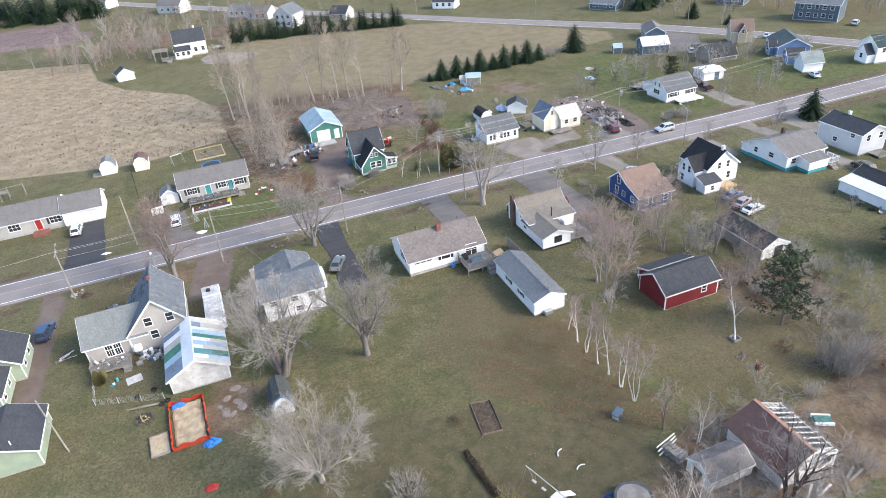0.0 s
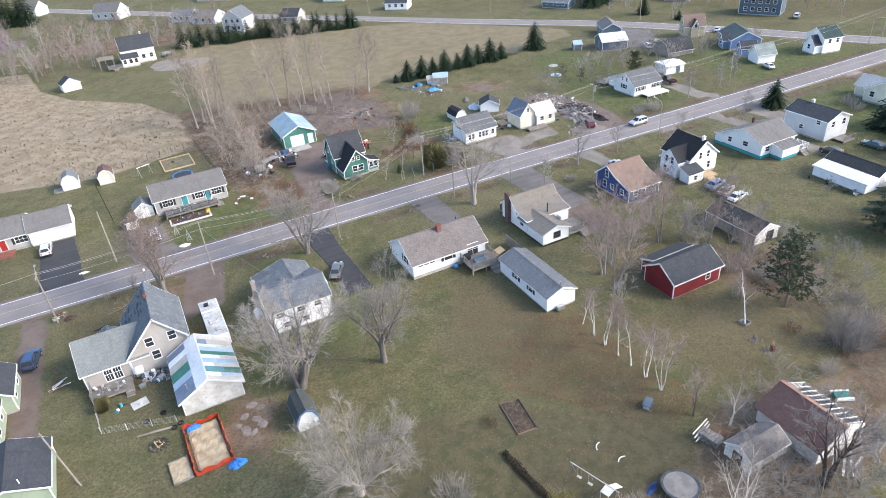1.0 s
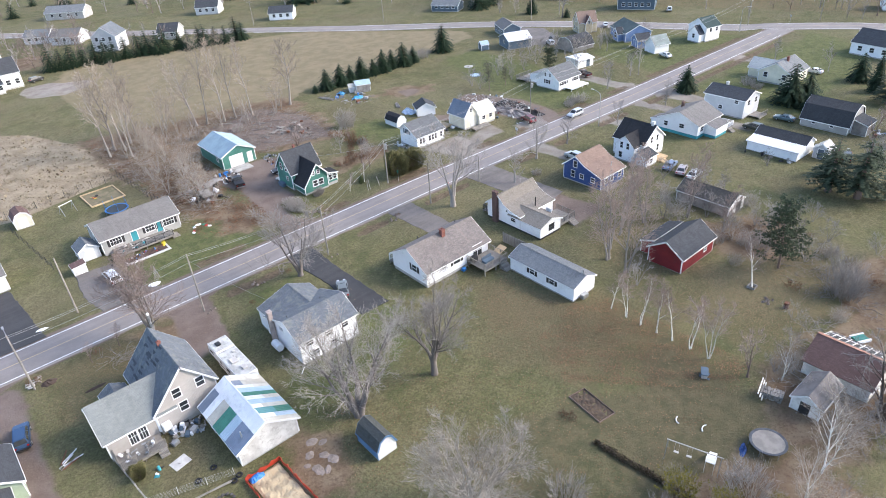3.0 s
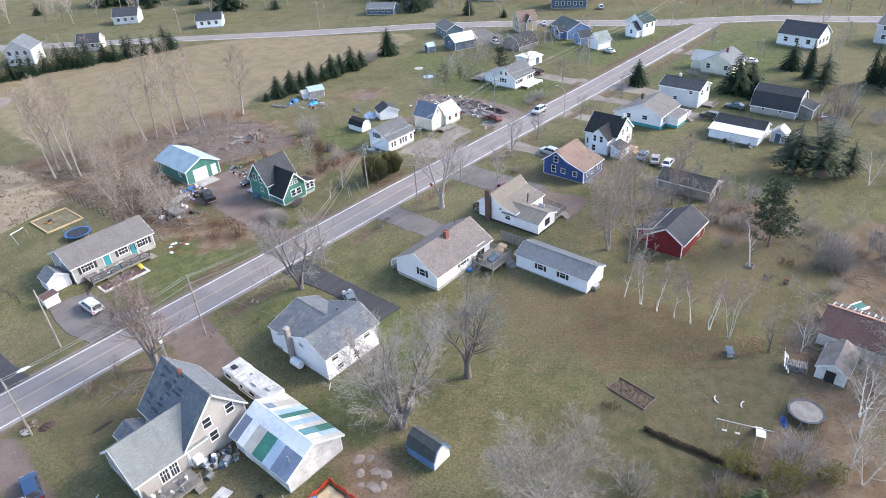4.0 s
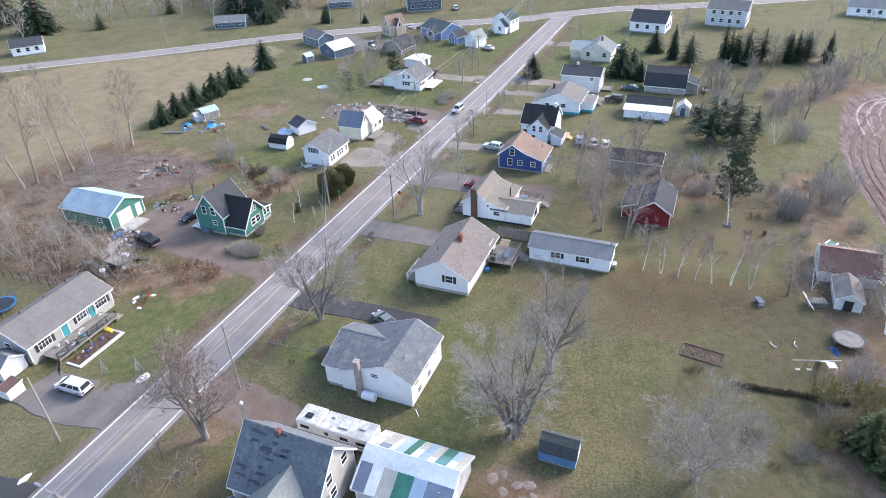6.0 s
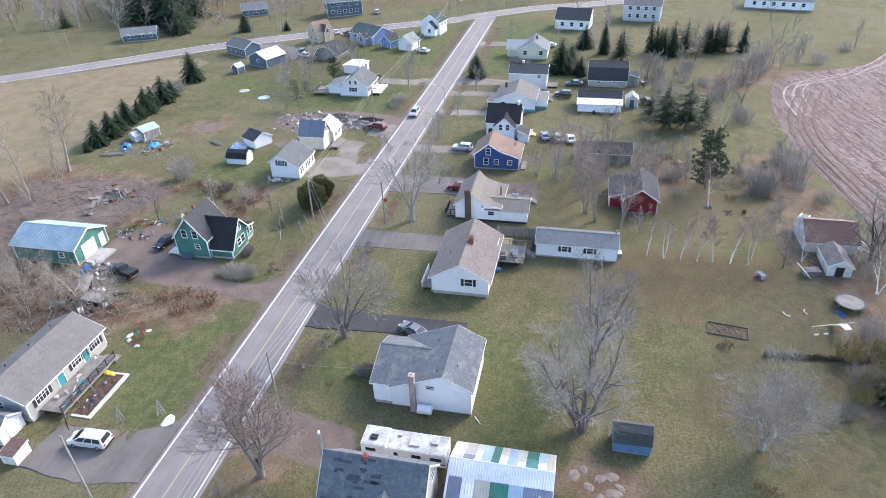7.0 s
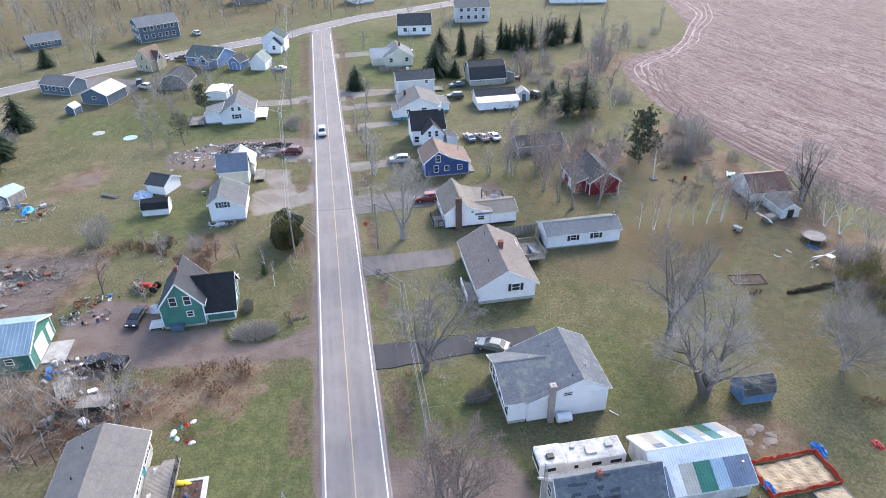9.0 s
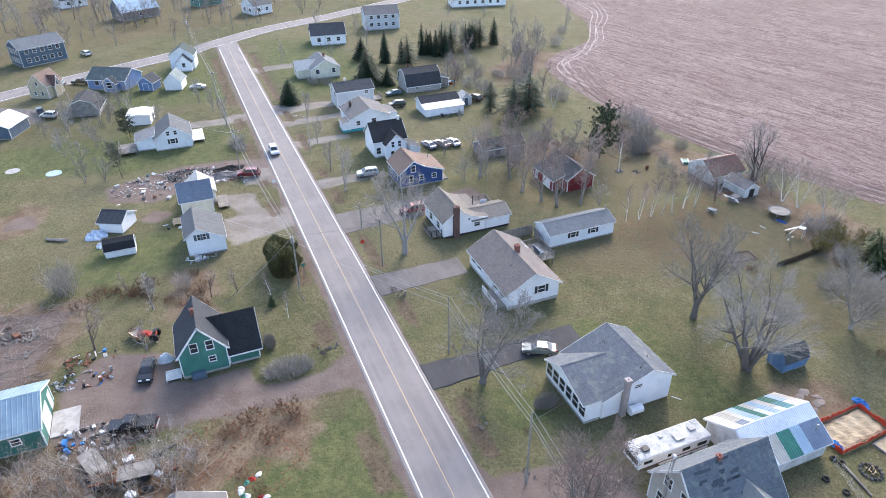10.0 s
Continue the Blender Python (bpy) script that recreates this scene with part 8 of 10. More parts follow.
def car(x, y, yaw, kind, col, label, name="car", group="", cover=None):
    L, W, prof, cb, ct, belt, top, wx, wr = KINDS[kind]
    r = root(name, x, y, gz(x, y) + (0.14 if abs(y - 100) < 3.4 else 0.08), yaw, label, "car", group)
    r.matrix_basis = r.matrix_basis @ Matrix.Diagonal((0.88, 0.88, 0.88, 1))
    pm = paint(col)
    bm = bmesh.new()
    prism(bm, prof, -W / 2, W / 2, "y")
    fix(bm)
    bmesh.ops.bevel(bm, geom=[e for e in bm.edges if abs(e.verts[0].co.y) > W / 2 - 0.01 and abs(e.verts[0].co.y - e.verts[1].co.y) < 0.01], offset=0.1, segments=2, affect="EDGES")
    if kind == "pickup":
        box(bm, -2.75, -W / 2 + 0.02, 1.0, -0.85, -W / 2 + 0.12, 1.22)
        box(bm, -2.75, W / 2 - 0.12, 1.0, -0.85, W / 2 - 0.02, 1.22)
        box(bm, -2.8, -W / 2 + 0.06, 0.95, -2.7, W / 2 - 0.06, 1.22)
    body = part("body", bm, pm, r)
    if kind == "pickup":
        bm = bmesh.new()
        if cover:
            box(bm, -2.72, -W / 2 + 0.1, 1.2, -0.8, W / 2 - 0.1, 1.25)
        else:
            box(bm, -2.7, -W / 2 + 0.13, 1.02, -0.86, W / 2 - 0.13, 1.06)
        part("bed_liner", bm, cover or rubber, body)
    hb, ht = W / 2 - 0.06, W / 2 - 0.24
    base = [(cb[0], -hb, belt), (cb[1], -hb, belt), (cb[1], hb, belt), (cb[0], hb, belt)]
    roof = [(ct[0], -ht, top), (ct[1], -ht, top), (ct[1], ht, top), (ct[0], ht, top)]
    bm = bmesh.new()
    vb, vt = [bm.verts.new(p) for p in base], [bm.verts.new(p) for p in roof]
    bm.faces.new(vt)
    for i in range(4):
        j = (i + 1) % 4
        bm.faces.new((vb[i], vb[j], vt[j], vt[i]))
    bmesh.ops.bevel(bm, geom=[e for e in bm.edges if e.verts[0].co.z > top - 0.01 and e.verts[1].co.z > top - 0.01], offset=0.07, segments=2, affect="EDGES")
    part("cabin", fix(bm), pm, body)
    for nm, i in (("side_window", 0), ("windshield", 1), ("side_window", 2), ("rear_window", 3)):
        j = (i + 1) % 4
        q = (base[i], base[j], roof[j], roof[i])
        if nm == "side_window":
            n = 3 if kind in ("van", "suv") else 2
            for k in range(n):
                bm = bmesh.new()
                u0, u1 = 0.06 + 0.88 * k / n + 0.01, 0.06 + 0.88 * (k + 1) / n - 0.01
                qq = (between(q[0], q[1], u0), between(q[0], q[1], u1), between(q[3], q[2], u1), between(q[3], q[2], u0))
                pane_on(bm, qq, 0.02, 0.12)
                part(nm, bm, glass_mat, body)
        else:
            bm = bmesh.new()
            pane_on(bm, q, 0.07, 0.1)
            part(nm, bm, glass_mat, body)
    for sx in wx:
        for s in (-1, 1):
            w0, w1 = s * (W / 2 - 0.2), s * (W / 2 + 0.015)
            bm = bmesh.new()
            tube(bm, (sx, w0, wr), (sx, w1, wr), wr, wr * 0.97, 16)
            wheel = part("wheel", bm, rubber, r)
            bm = bmesh.new()
            tube(bm, (sx, w1 - s * 0.02, wr), (sx, w1 + s * 0.012, wr), wr * 0.62, wr * 0.55, 12)
            part("rim", bm, steel, wheel)
    for s in (-1, 1):
        bm = bmesh.new()
        soft_box(bm, L / 2 - 0.16, s * (W / 2 - 0.38) - 0.2, 0.68, L / 2 - 0.01, s * (W / 2 - 0.38) + 0.2, 0.82, 0.02)
        part("headlight", bm, lamp_clear, body)
        bm = bmesh.new()
        soft_box(bm, -L / 2 - 0.02, s * (W / 2 - 0.24) - 0.12, 0.75, -L / 2 + 0.1, s * (W / 2 - 0.24) + 0.12, 0.95, 0.02)
        part("tail_light", bm, lamp_red, body)
    for sx in (-1, 1):
        bm = bmesh.new()
        soft_box(bm, sx * L / 2 - 0.09, -W / 2 + 0.1, 0.38, sx * L / 2 + 0.05, W / 2 - 0.1, 0.56, 0.04)
        part("bumper", bm, rubber if kind != "pickup" else steel, body)
    return r


car(-10.0, 111.4, 92, "van", (0.75, 0.76, 0.78), "white minivan parked on the asphalt drive", "minivan")
car(-26.4, 117.0, 88, "suv", (0.75, 0.76, 0.78), "white car parked on the dark driveway")
car(-27.7, 85.2, 80, "suv", (0.03, 0.07, 0.15), "dark blue car on the red dirt lane")
car(18.4, 127.5, 76, "pickup", (0.012, 0.012, 0.014), "black pickup with a covered bed on the dirt yard", "pickup_truck", cover=black_metal)
car(26.9, 125.9, 170, "sedan", (0.014, 0.015, 0.018), "black car parked beside the green house")
car(12.2, 82.8, 62, "sedan", (0.16, 0.18, 0.18), "dark grey-green sedan on the black driveway")
car(51.0, 84.6, 88, "suv", (0.2, 0.02, 0.03), "dark red car behind the gabled house")
car(67.9, 87.2, 84, "suv", (0.5, 0.53, 0.56), "silver car beside the navy house")
car(76.0, 72.0, 12, "sedan", (0.16, 0.22, 0.34), "old blue sedan parked on the grass", group="old cars on the grass")
car(75.6, 69.4, 20, "sedan", (0.4, 0.33, 0.32), "rusting pale sedan among scrap", group="old cars on the grass")
car(75.4, 66.9, 8, "sedan", (0.66, 0.67, 0.67), "old white sedan parked on the grass", group="old cars on the grass")
car(77.4, 107.4, 74, "suv", (0.16, 0.015, 0.025), "dark red car on the gravel verge")
car(102.4, 69.8, 84, "suv", (0.06, 0.065, 0.055), "dark off-road car by the workshop")
car(111.0, 67.6, 95, "sedan", (0.1, 0.16, 0.19), "teal sedan beside the barn house")
car(111.2, 119.2, 80, "pickup", (0.05, 0.012, 0.018), "dark maroon pickup beside the white house", "pickup_truck")
car(137.4, 111.9, 70, "sedan", (0.62, 0.64, 0.66), "silver sedan by the white shed")
car(144.6, 76.0, 85, "sedan", (0.7, 0.7, 0.7), "white car near the junction")
car(133.2, 147.6, 10, "suv", (0.03, 0.032, 0.035), "dark car beside the slate garage")
car(129.0, 145.4, 60, "suv", (0.7, 0.7, 0.7), "white car beside the slate garage")
car(154.0, 140.0, 60, "pickup", (0.05, 0.05, 0.055), "dark pickup behind the blue house", "pickup_truck")
car(156.0, 150.0 - 4.6, 35, "sedan", (0.72, 0.73, 0.72), "white car beside the tan house")
car(9.2, 241.0, 20, "suv", (0.04, 0.04, 0.045), "dark car by the field house")
car(184.6, 140.4, 30, "suv", (0.6, 0.62, 0.62), "white car beside the navy duplex")
car(85.6, 101.3, 180, "suv", (0.5, 0.52, 0.54), "silver car driving along the village road")
car(99.2, 51.2, 20, "suv", (0.02, 0.02, 0.022), "black car parked behind the workshop")

# travel trailer
r = root("travel_trailer", -5.9, 79.0, None, 90, "white travel trailer with a dirty roof and brown stripe", "caravan")
r.matrix_basis = r.matrix_basis @ Matrix.Diagonal((1, 1, 0.86, 1))
bm = bmesh.new()
soft_box(bm, -4.3, -1.2, 0.5, 1.6, 1.2, 2.5, 0.12)
soft_box(bm, 1.55, -1.2, 0.95, 4.1, 1.2, 2.7, 0.14)
van = part("body", bm, white_trim, r)
bm = bmesh.new()
box(bm, -4.2, -1.1, 2.49, 1.5, 1.1, 2.53)
box(bm, 1.65, -1.1, 2.69, 4.0, 1.1, 2.73)
part("roof_membrane", bm, surface("dirty_roof_membrane", (0.6, 0.6, 0.58), (0.38, 0.38, 0.36), 0.8, 1.3, 9, 0.2, 0.2, dirt=(0.2, 0.2, 0.19), dirt_amount=0.7), van)
for px, py, pz, s in ((2.9, 0.3, 2.73, 0.36), (-1.1, 0.2, 2.53, 0.5), (-3.0, -0.2, 2.53, 0.36), (0.5, -0.5, 2.53, 0.2)):
    bm = bmesh.new()
    soft_box(bm, px - s, py - s * 0.8, pz, px + s, py + s * 0.8, pz + 0.22, 0.05)
    part("roof_vent", bm, black_metal if px > 2 else stone_pale, van)
for s in (-1, 1):
    for px, w_, pz in ((3.1, 1.0, 1.9), (0.6, 0.4, 1.75), (-1.4, 0.9, 1.75), (-3.3, 1.1, 1.7)):
        bm = bmesh.new()
        box(bm, px - w_ / 2, s * 1.2 - 0.02, pz - 0.24, px + w_ / 2, s * 1.2 + 0.02, pz + 0.24)
        part("window", bm, glass_mat, van)
    bm = bmesh.new()
    box(bm, -4.25, s * 1.203 - 0.008, 1.0, 4.0, s * 1.203 + 0.008, 1.15)
    part("stripe", bm, brick_brown, van)
    for px in (-2.2, -1.3):
        bm = bmesh.new()
        tube(bm, (px, s * 1.0, 0.36), (px, s * 1.24, 0.36), 0.36, 0.35, 14)
        part("wheel", bm, rubber, r)
bm = bmesh.new()
box(bm, 4.08, -0.95, 1.5, 4.13, 0.95, 2.2)
part("front_window", bm, glass_mat, van)


# ---- poles and wires ----
def utility_pole(x, y, hgt, yaw=0.0, arm=True, drum=False, label="weathered timber utility pole", light=False):
    r = root("utility_pole", x, y, None, yaw, label, "utility pole", "utility poles")
    bm = bmesh.new()
    tube(bm, (0, 0, -0.6), (0, 0, hgt), 0.13, 0.085, 10)
    part("post", bm, pole_wood, r)
    if arm:
        bm = bmesh.new()
        box(bm, -0.06, -1.1, hgt - 0.55, 0.06, 1.1, hgt - 0.43)
        ca = part("crossarm", bm, pole_wood, r)
        for s in (-1.0, -0.4, 0.4, 1.0):
            bm = bmesh.new()
            tube(bm, (0, s, hgt - 0.43), (0, s, hgt - 0.25), 0.045, 0.03, 6)
            part("insulator", bm, stone_pale, ca)
    if drum:
        bm = bmesh.new()
        tube(bm, (0.38, 0, hgt - 1.9), (0.38, 0, hgt - 0.95), 0.24, 0.24, 12)
        part("transformer", bm, steel, r)
    if light:
        bm = bmesh.new()
        tube(bm, (0, 0, hgt - 0.4), (0, 1.6, hgt + 0.1), 0.04, 0.03, 6)
        soft_box(bm, -0.12, 1.5, hgt + 0.02, 0.12, 2.1, hgt + 0.16, 0.04)
        part("lamp_arm", bm, steel, r)
    return r


POLES = {"a": (-24.8, 93.2, 8.2), "b": (-3.6, 93.1, 9.2), "c": (16.2, 92.7, 8.3), "d": (37.8, 94.0, 7.3), "e": (37.8, 106.1, 8.3), "f": (79.4, 108.7, 8.8), "g": (120.0, 108.6, 8.8), "h": (180.0, 110.5, 9.0)}
utility_pole(*POLES["a"], 0, True, False, "timber utility pole with a crossarm at the lane", True)
utility_pole(*POLES["b"], 0, False)
utility_pole(*POLES["c"], 0, False)
utility_pole(*POLES["d"], 0, False)
utility_pole(*POLES["e"], 0, False, True, "timber utility pole with a transformer beside the hedge")
utility_pole(*POLES["f"], 0, True, True, "timber utility pole with a transformer and crossarm")
utility_pole(*POLES["g"], 0, True)
utility_pole(*POLES["h"], 0, True, True)
utility_pole(-16.4, 106.3, 9.0, 0, False)
utility_pole(49.2, 93.8, 4.6, 0, False, label="short weathered timber post by the roadside")
utility_pole(-22.9, 60.8, 0.1, 0, False, label="cut stub of a timber pole").rotation_euler = (0, 0, 0)
for x, y in ((150.0, 172.0), (118.0, 214.0), (196.0, 96.0), (160.0, 168.0), (86.0, 252.0)):
    utility_pole(x, y, 8.6, 30, True)


def wire(a, b, sag, label="thin sagging overhead wire"):
    a, b = Vector(a), Vector(b)
    n = 14
    pts = [a.lerp(b, i / n) - Vector((0, 0, sag * 4 * (i / n) * (1 - i / n))) for i in range(n + 1)]
    bm = bmesh.new()
    prev = None
    for p in pts:
        ring = [bm.verts.new(p + Vector((0, 0.02 * math.cos(2.094 * k), 0.02 * math.sin(2.094 * k)))) for k in range(3)]
        if prev:
            for k in range(3):
                bm.faces.new((prev[k], prev[(k + 1) % 3], ring[(k + 1) % 3], ring[k]))
        prev = ring
    tagged(new("overhead_wire", mesh_of(bm, "overhead_wire", wire_grey)), label, "wire", "overhead wires")


def tip(k, dy=0.0, dz=-0.2):
    x, y, hh = POLES[k]
    return (x, y + dy, gz(x, y) + hh + dz)


for k0, k1_ in (("h", "g"), ("g", "f"), ("f", "e"), ("e", "c"), ("c", "b"), ("b", "a")):
    for dy, dz in ((-0.25, -0.15), (0.25, -0.2), (0.0, -1.3)):
        wire(tip(k0, dy, dz), tip(k1_, dy, dz), math.dist(tip(k0)[:2], tip(k1_)[:2]) * 0.02)
wire(tip("a", 0.2), (-70, 93.0, 8.0), 0.8)
wire(tip("b", 0, -1.0), (2.0, 84.2, 3.4), 0.3, "thin service wire to the white house")
wire(tip("d", 0, -0.5), tip("e", 0, -0.6), 0.2)
wire(tip("e", 0, -0.7), (29.5, 116.0, 5.0), 0.3, "thin service wire to the green house")
wire(tip("f", 0, -0.7), (99.0, 118.0, 4.6), 0.4, "thin service wire to the white deck house")
wire(tip("e", 0, -0.7), (53.0, 114.0, 4.2), 0.3, "thin service wire to the white cottage")
bm = bmesh.new()
tube(bm, (0, 0, 0), (0, 0, 10.4), 0.1, 0.08, 8)
o = thing("leaning_pole", bm, pole_wood, -22.9, 60.8, 0.0, 0, "bare timber pole leaning over the lawn", "pole")
o.matrix_basis = Matrix.Translation((-22.9, 60.8, -0.3)) @ Vector((-26.4 + 22.9, 68.0 - 60.8, 6.5)).to_track_quat("Z", "Y").to_matrix().to_4x4() @ Matrix.Diagonal((1, 1, 0.68, 1))


def street_lamp(x, y, hgt, yaw):
    r = root("street_lamp", x, y, None, yaw, "grey steel street lamp with a curved arm", "street lamp")
    bm = bmesh.new()
    tube(bm, (0, 0, -0.2), (0, 0, hgt - 1), 0.09, 0.06, 8)
    part("post", bm, steel, r)
    segs = [(Vector((0, 2.0 * (1 - math.cos(t * 1.57 / 6)), hgt - 1 + math.sin(t * 1.57 / 6))), Vector((0, 2.0 * (1 - math.cos((t + 1) * 1.57 / 6)), hgt - 1 + math.sin((t + 1) * 1.57 / 6))), 0.045, 0.04, 6) for t in range(6)]
    o = new("arm", tubes_mesh("arm", segs, steel))
    o.parent = r
    bm = bmesh.new()
    soft_box(bm, -0.14, 1.8, hgt - 0.06, 0.14, 2.5, hgt + 0.08, 0.05)
    part("lamp_head", bm, stone_pale, r)


street_lamp(84.6, 94.2, 7.4, 0)
street_lamp(172.0, 109.0, 7.4, 180)

r = root("lattice_mast", -11.9, 84.5, None, 20, "slim grey lattice aerial mast against the beige house", "mast")
for k in range(3):
    a = 2.094 * k
    bm = bmesh.new()
    tube(bm, (math.cos(a) * 0.2, math.sin(a) * 0.2, -0.1), (math.cos(a) * 0.14, math.sin(a) * 0.14, 8.6), 0.028, n=5)
    part("leg", bm, steel, r)
segs = []
for k in range(24):
    for j in range(3):
        q0, q1, z0, z1 = 2.094 * j, 2.094 * (j + 1), 0.35 * k, 0.35 * (k + 1)
        w_ = 0.2 - 0.06 * k / 24
        segs.append((Vector((math.cos(q0) * w_, math.sin(q0) * w_, z0)), Vector((math.cos(q1) * w_, math.sin(q1) * w_, z1)), 0.014, 0.014, 3))
        segs.append((Vector((math.cos(q0) * w_, math.sin(q0) * w_, z1)), Vector((math.cos(q1) * w_, math.sin(q1) * w_, z1)), 0.014, 0.014, 3))
o = new("lattice", tubes_mesh("lattice", segs, steel))
o.parent = r
bm = bmesh.new()
soft_box(bm, -0.14, -0.1, 8.55, 0.14, 0.1, 8.85, 0.04)
part("aerial_box", bm, white_trim, r)

# ---- garden things: south ----
bm = bmesh.new()
tube(bm, (0, -0.75, 0.75), (0, 0.75, 0.75), 0.5, 0.5, 14)
r = thing("oil_tank", bm, white_trim, -0.35, 79.0 - 0.6, None, 0, "white oval heating-oil tank against the house wall", "oil tank")
for s in (-0.5, 0.5):
    for e in (-0.25, 0.25):
        bm = bmesh.new()
        tube(bm, (e, s, -0.1), (e, s, 0.4), 0.04, n=6)
        part("leg", bm, steel, r)


def board_fence(name, a, b, hgt, mat, label, w_=0.13, gap=0.02):
    r = root(name, a[0], a[1], None, math.degrees(math.atan2(b[1] - a[1], b[0] - a[0])), label, "fence")
    L = math.dist(a, b)
    n = int(L / (w_ + gap))
    bm = bmesh.new()
    box(bm, 0, -0.02, 0, w_, 0.02, hgt)
    me_ = mesh_of(bm, "board", mat)
    for i in range(n):
        shared("board", me_, r, pose(i * (w_ + gap), 0, random.uniform(-0.06, 0.02), 0, random.uniform(-1.5, 1.5), 0))
    for z in (0.3, hgt - 0.3):
        bm = bmesh.new()
        box(bm, 0, 0.025, z - 0.04, L, 0.07, z + 0.04)
        part("rail", bm, mat, r)
    return r


board_fence("board_fence", (36.9, 76.0), (36.9, 70.0), 1.7, deck_wood, "weathered grey board fence between the houses")
board_fence("board_fence", (36.4, 70.0), (33.6, 70.6), 1.6, deck_wood, "short grey board fence by the long garage")


def wire_fence(a, b, hgt=1.2, mat=None, label="wire mesh fence on thin posts", step=2.4):
    mat = mat or steel
    r = root("wire_fence", a[0], a[1], None, math.degrees(math.atan2(b[1] - a[1], b[0] - a[0])), label, "fence")
    L = math.dist(a, b)
    n = max(1, int(L / step))
    for i in range(n + 1):
        bm = bmesh.new()
        x = L * i / n
        lean_ = random.uniform(-0.05, 0.05)
        tube(bm, (x, 0, -0.2), (x + lean_, 0, hgt + 0.05), 0.035, n=5)
        part("post", bm, mat, r)
    segs = []
    for k in range(6):
        z = hgt * (k + 0.5) / 6
        segs.append((Vector((0, 0, z)), Vector((L, 0, z)), 0.007, 0.007, 3))
    for i in range(int(L / 0.3)):
        segs.append((Vector((i * 0.3, 0, 0.05)), Vector((i * 0.3, 0, hgt)), 0.005, 0.005, 3))
    o = new("mesh_panel", tubes_mesh("mesh_panel", segs, mat))
    o.parent = r


wire_fence((-20.6, 67.2), (-13.0, 64.6), 1.0, stone_pale, "low wire fence on pale posts behind the beige house")
wire_fence((-21.3, 74.6), (-20.6, 67.2), 1.0, stone_pale, "low wire fence beside the beige house")
wire_fence((-17.4, 147.0), (3.0, 149.2), 1.5, black_metal, "dark wire fence behind the grey bungalow")
wire_fence((3.0, 149.2), (4.6, 129.0), 1.7, black_metal, "dark wire fence along the thicket", 1.6)
wire_fence((-17.8, 140.0), (-15.8, 121.5), 1.4, black_metal, "dark wire fence between the gardens")

# orange fenced bed of sand and the blue tarpaulins
r = root("fenced_bed", -10.6, 59.4, None, 2, "sandy bed fenced with orange plastic mesh", "garden bed")
bm = bmesh.new()
prev = None
for i in range(15):
    row = []
    for j in range(25):
        x, y = -1.6 + 3.2 * i / 14, -3.4 + 6.8 * j / 24
        z = 0.1 + 0.06 * math.sin(y * 4.6) + 0.05 * math.sin(x * 5 + y * 2.2) + random.uniform(-0.03, 0.03) - (0.12 if i in (0, 14) or j in (0, 24) else 0)
        row.append(bm.verts.new((x, y, z)))
    if prev:
        for j in range(24):
            bm.faces.new((prev[j], row[j], row[j + 1], prev[j + 1]))
    prev = row
part("sand", bm, sand_mat, r)
for (x0, y0), (x1, y1) in (((-1.9, -3.6), (1.9, -3.6)), ((1.9, -3.6), (1.9, 3.6)), ((1.9, 3.6), (-1.9, 3.6)), ((-1.9, 3.6), (-1.9, -3.6))):
    bm = bmesh.new()
    n = int(math.dist((x0, y0), (x1, y1)) / 0.4)
    top, low = [], []
    for i in range(n + 1):
        t = i / n
        x, y = x0 + (x1 - x0) * t, y0 + (y1 - y0) * t
        o = Vector((y1 - y0, x0 - x1, 0)).normalized()
        w_ = random.uniform(-0.05, 0.05)
        low.append((bm.verts.new((x + o.x * (w_ + 0.02), y + o.y * (w_ + 0.02), 0.0)), bm.verts.new((x + o.x * (w_ - 0.02), y + o.y * (w_ - 0.02), 0.0))))
        w2 = w_ + random.uniform(-0.1, 0.1)
        hh = random.uniform(0.3, 0.75)
        top.append((bm.verts.new((x + o.x * (w2 + 0.02), y + o.y * (w2 + 0.02), hh)), bm.verts.new((x + o.x * (w2 - 0.02), y + o.y * (w2 - 0.02), hh))))
    for i in range(n):
        for a_, b_, c_, d_ in ((low[i][0], low[i + 1][0], top[i + 1][0], top[i][0]), (low[i + 1][1], low[i][1], top[i][1], top[i + 1][1]), (top[i][0], top[i + 1][0], top[i + 1][1], top[i][1])):
            bm.faces.new((a_, b_, c_, d_))
    part("mesh_fence", bm, orange_mesh, r)


def heap(name, x, y, wx, wy, hgt, mat, label, category, seed=0, n=9, z=None, yaw=0.0, rough=0.5):
    """A crumpled low heap: a domed sheet with folds."""
    rnd = random.Random(seed)
    bm = bmesh.new()
    rings = [[bm.verts.new((0, 0, hgt * rnd.uniform(0.8, 1.1)))]]
    for k in range(1, 5):
        t = k / 4
        ring = []
        for i in range(n * 2):
            a = 6.283 * i / (n * 2)
            q = 1 + rnd.uniform(-rough, rough) * 0.35
            ring.append(bm.verts.new((math.cos(a) * wx / 2 * t * q, math.sin(a) * wy / 2 * t * q, max(-0.03, hgt * (1 - t * t) * rnd.uniform(1 - rough, 1 + rough)) if k < 4 else -0.03)))
        rings.append(ring)
    m_ = n * 2
    for i in range(m_):
        bm.faces.new((rings[0][0], rings[1][i], rings[1][(i + 1) % m_]))
        for k in range(1, 4):
            bm.faces.new((rings[k][i], rings[k + 1][i], rings[k + 1][(i + 1) % m_], rings[k][(i + 1) % m_]))
    return thing(name, bm, mat, x, y, z, yaw, label, category)


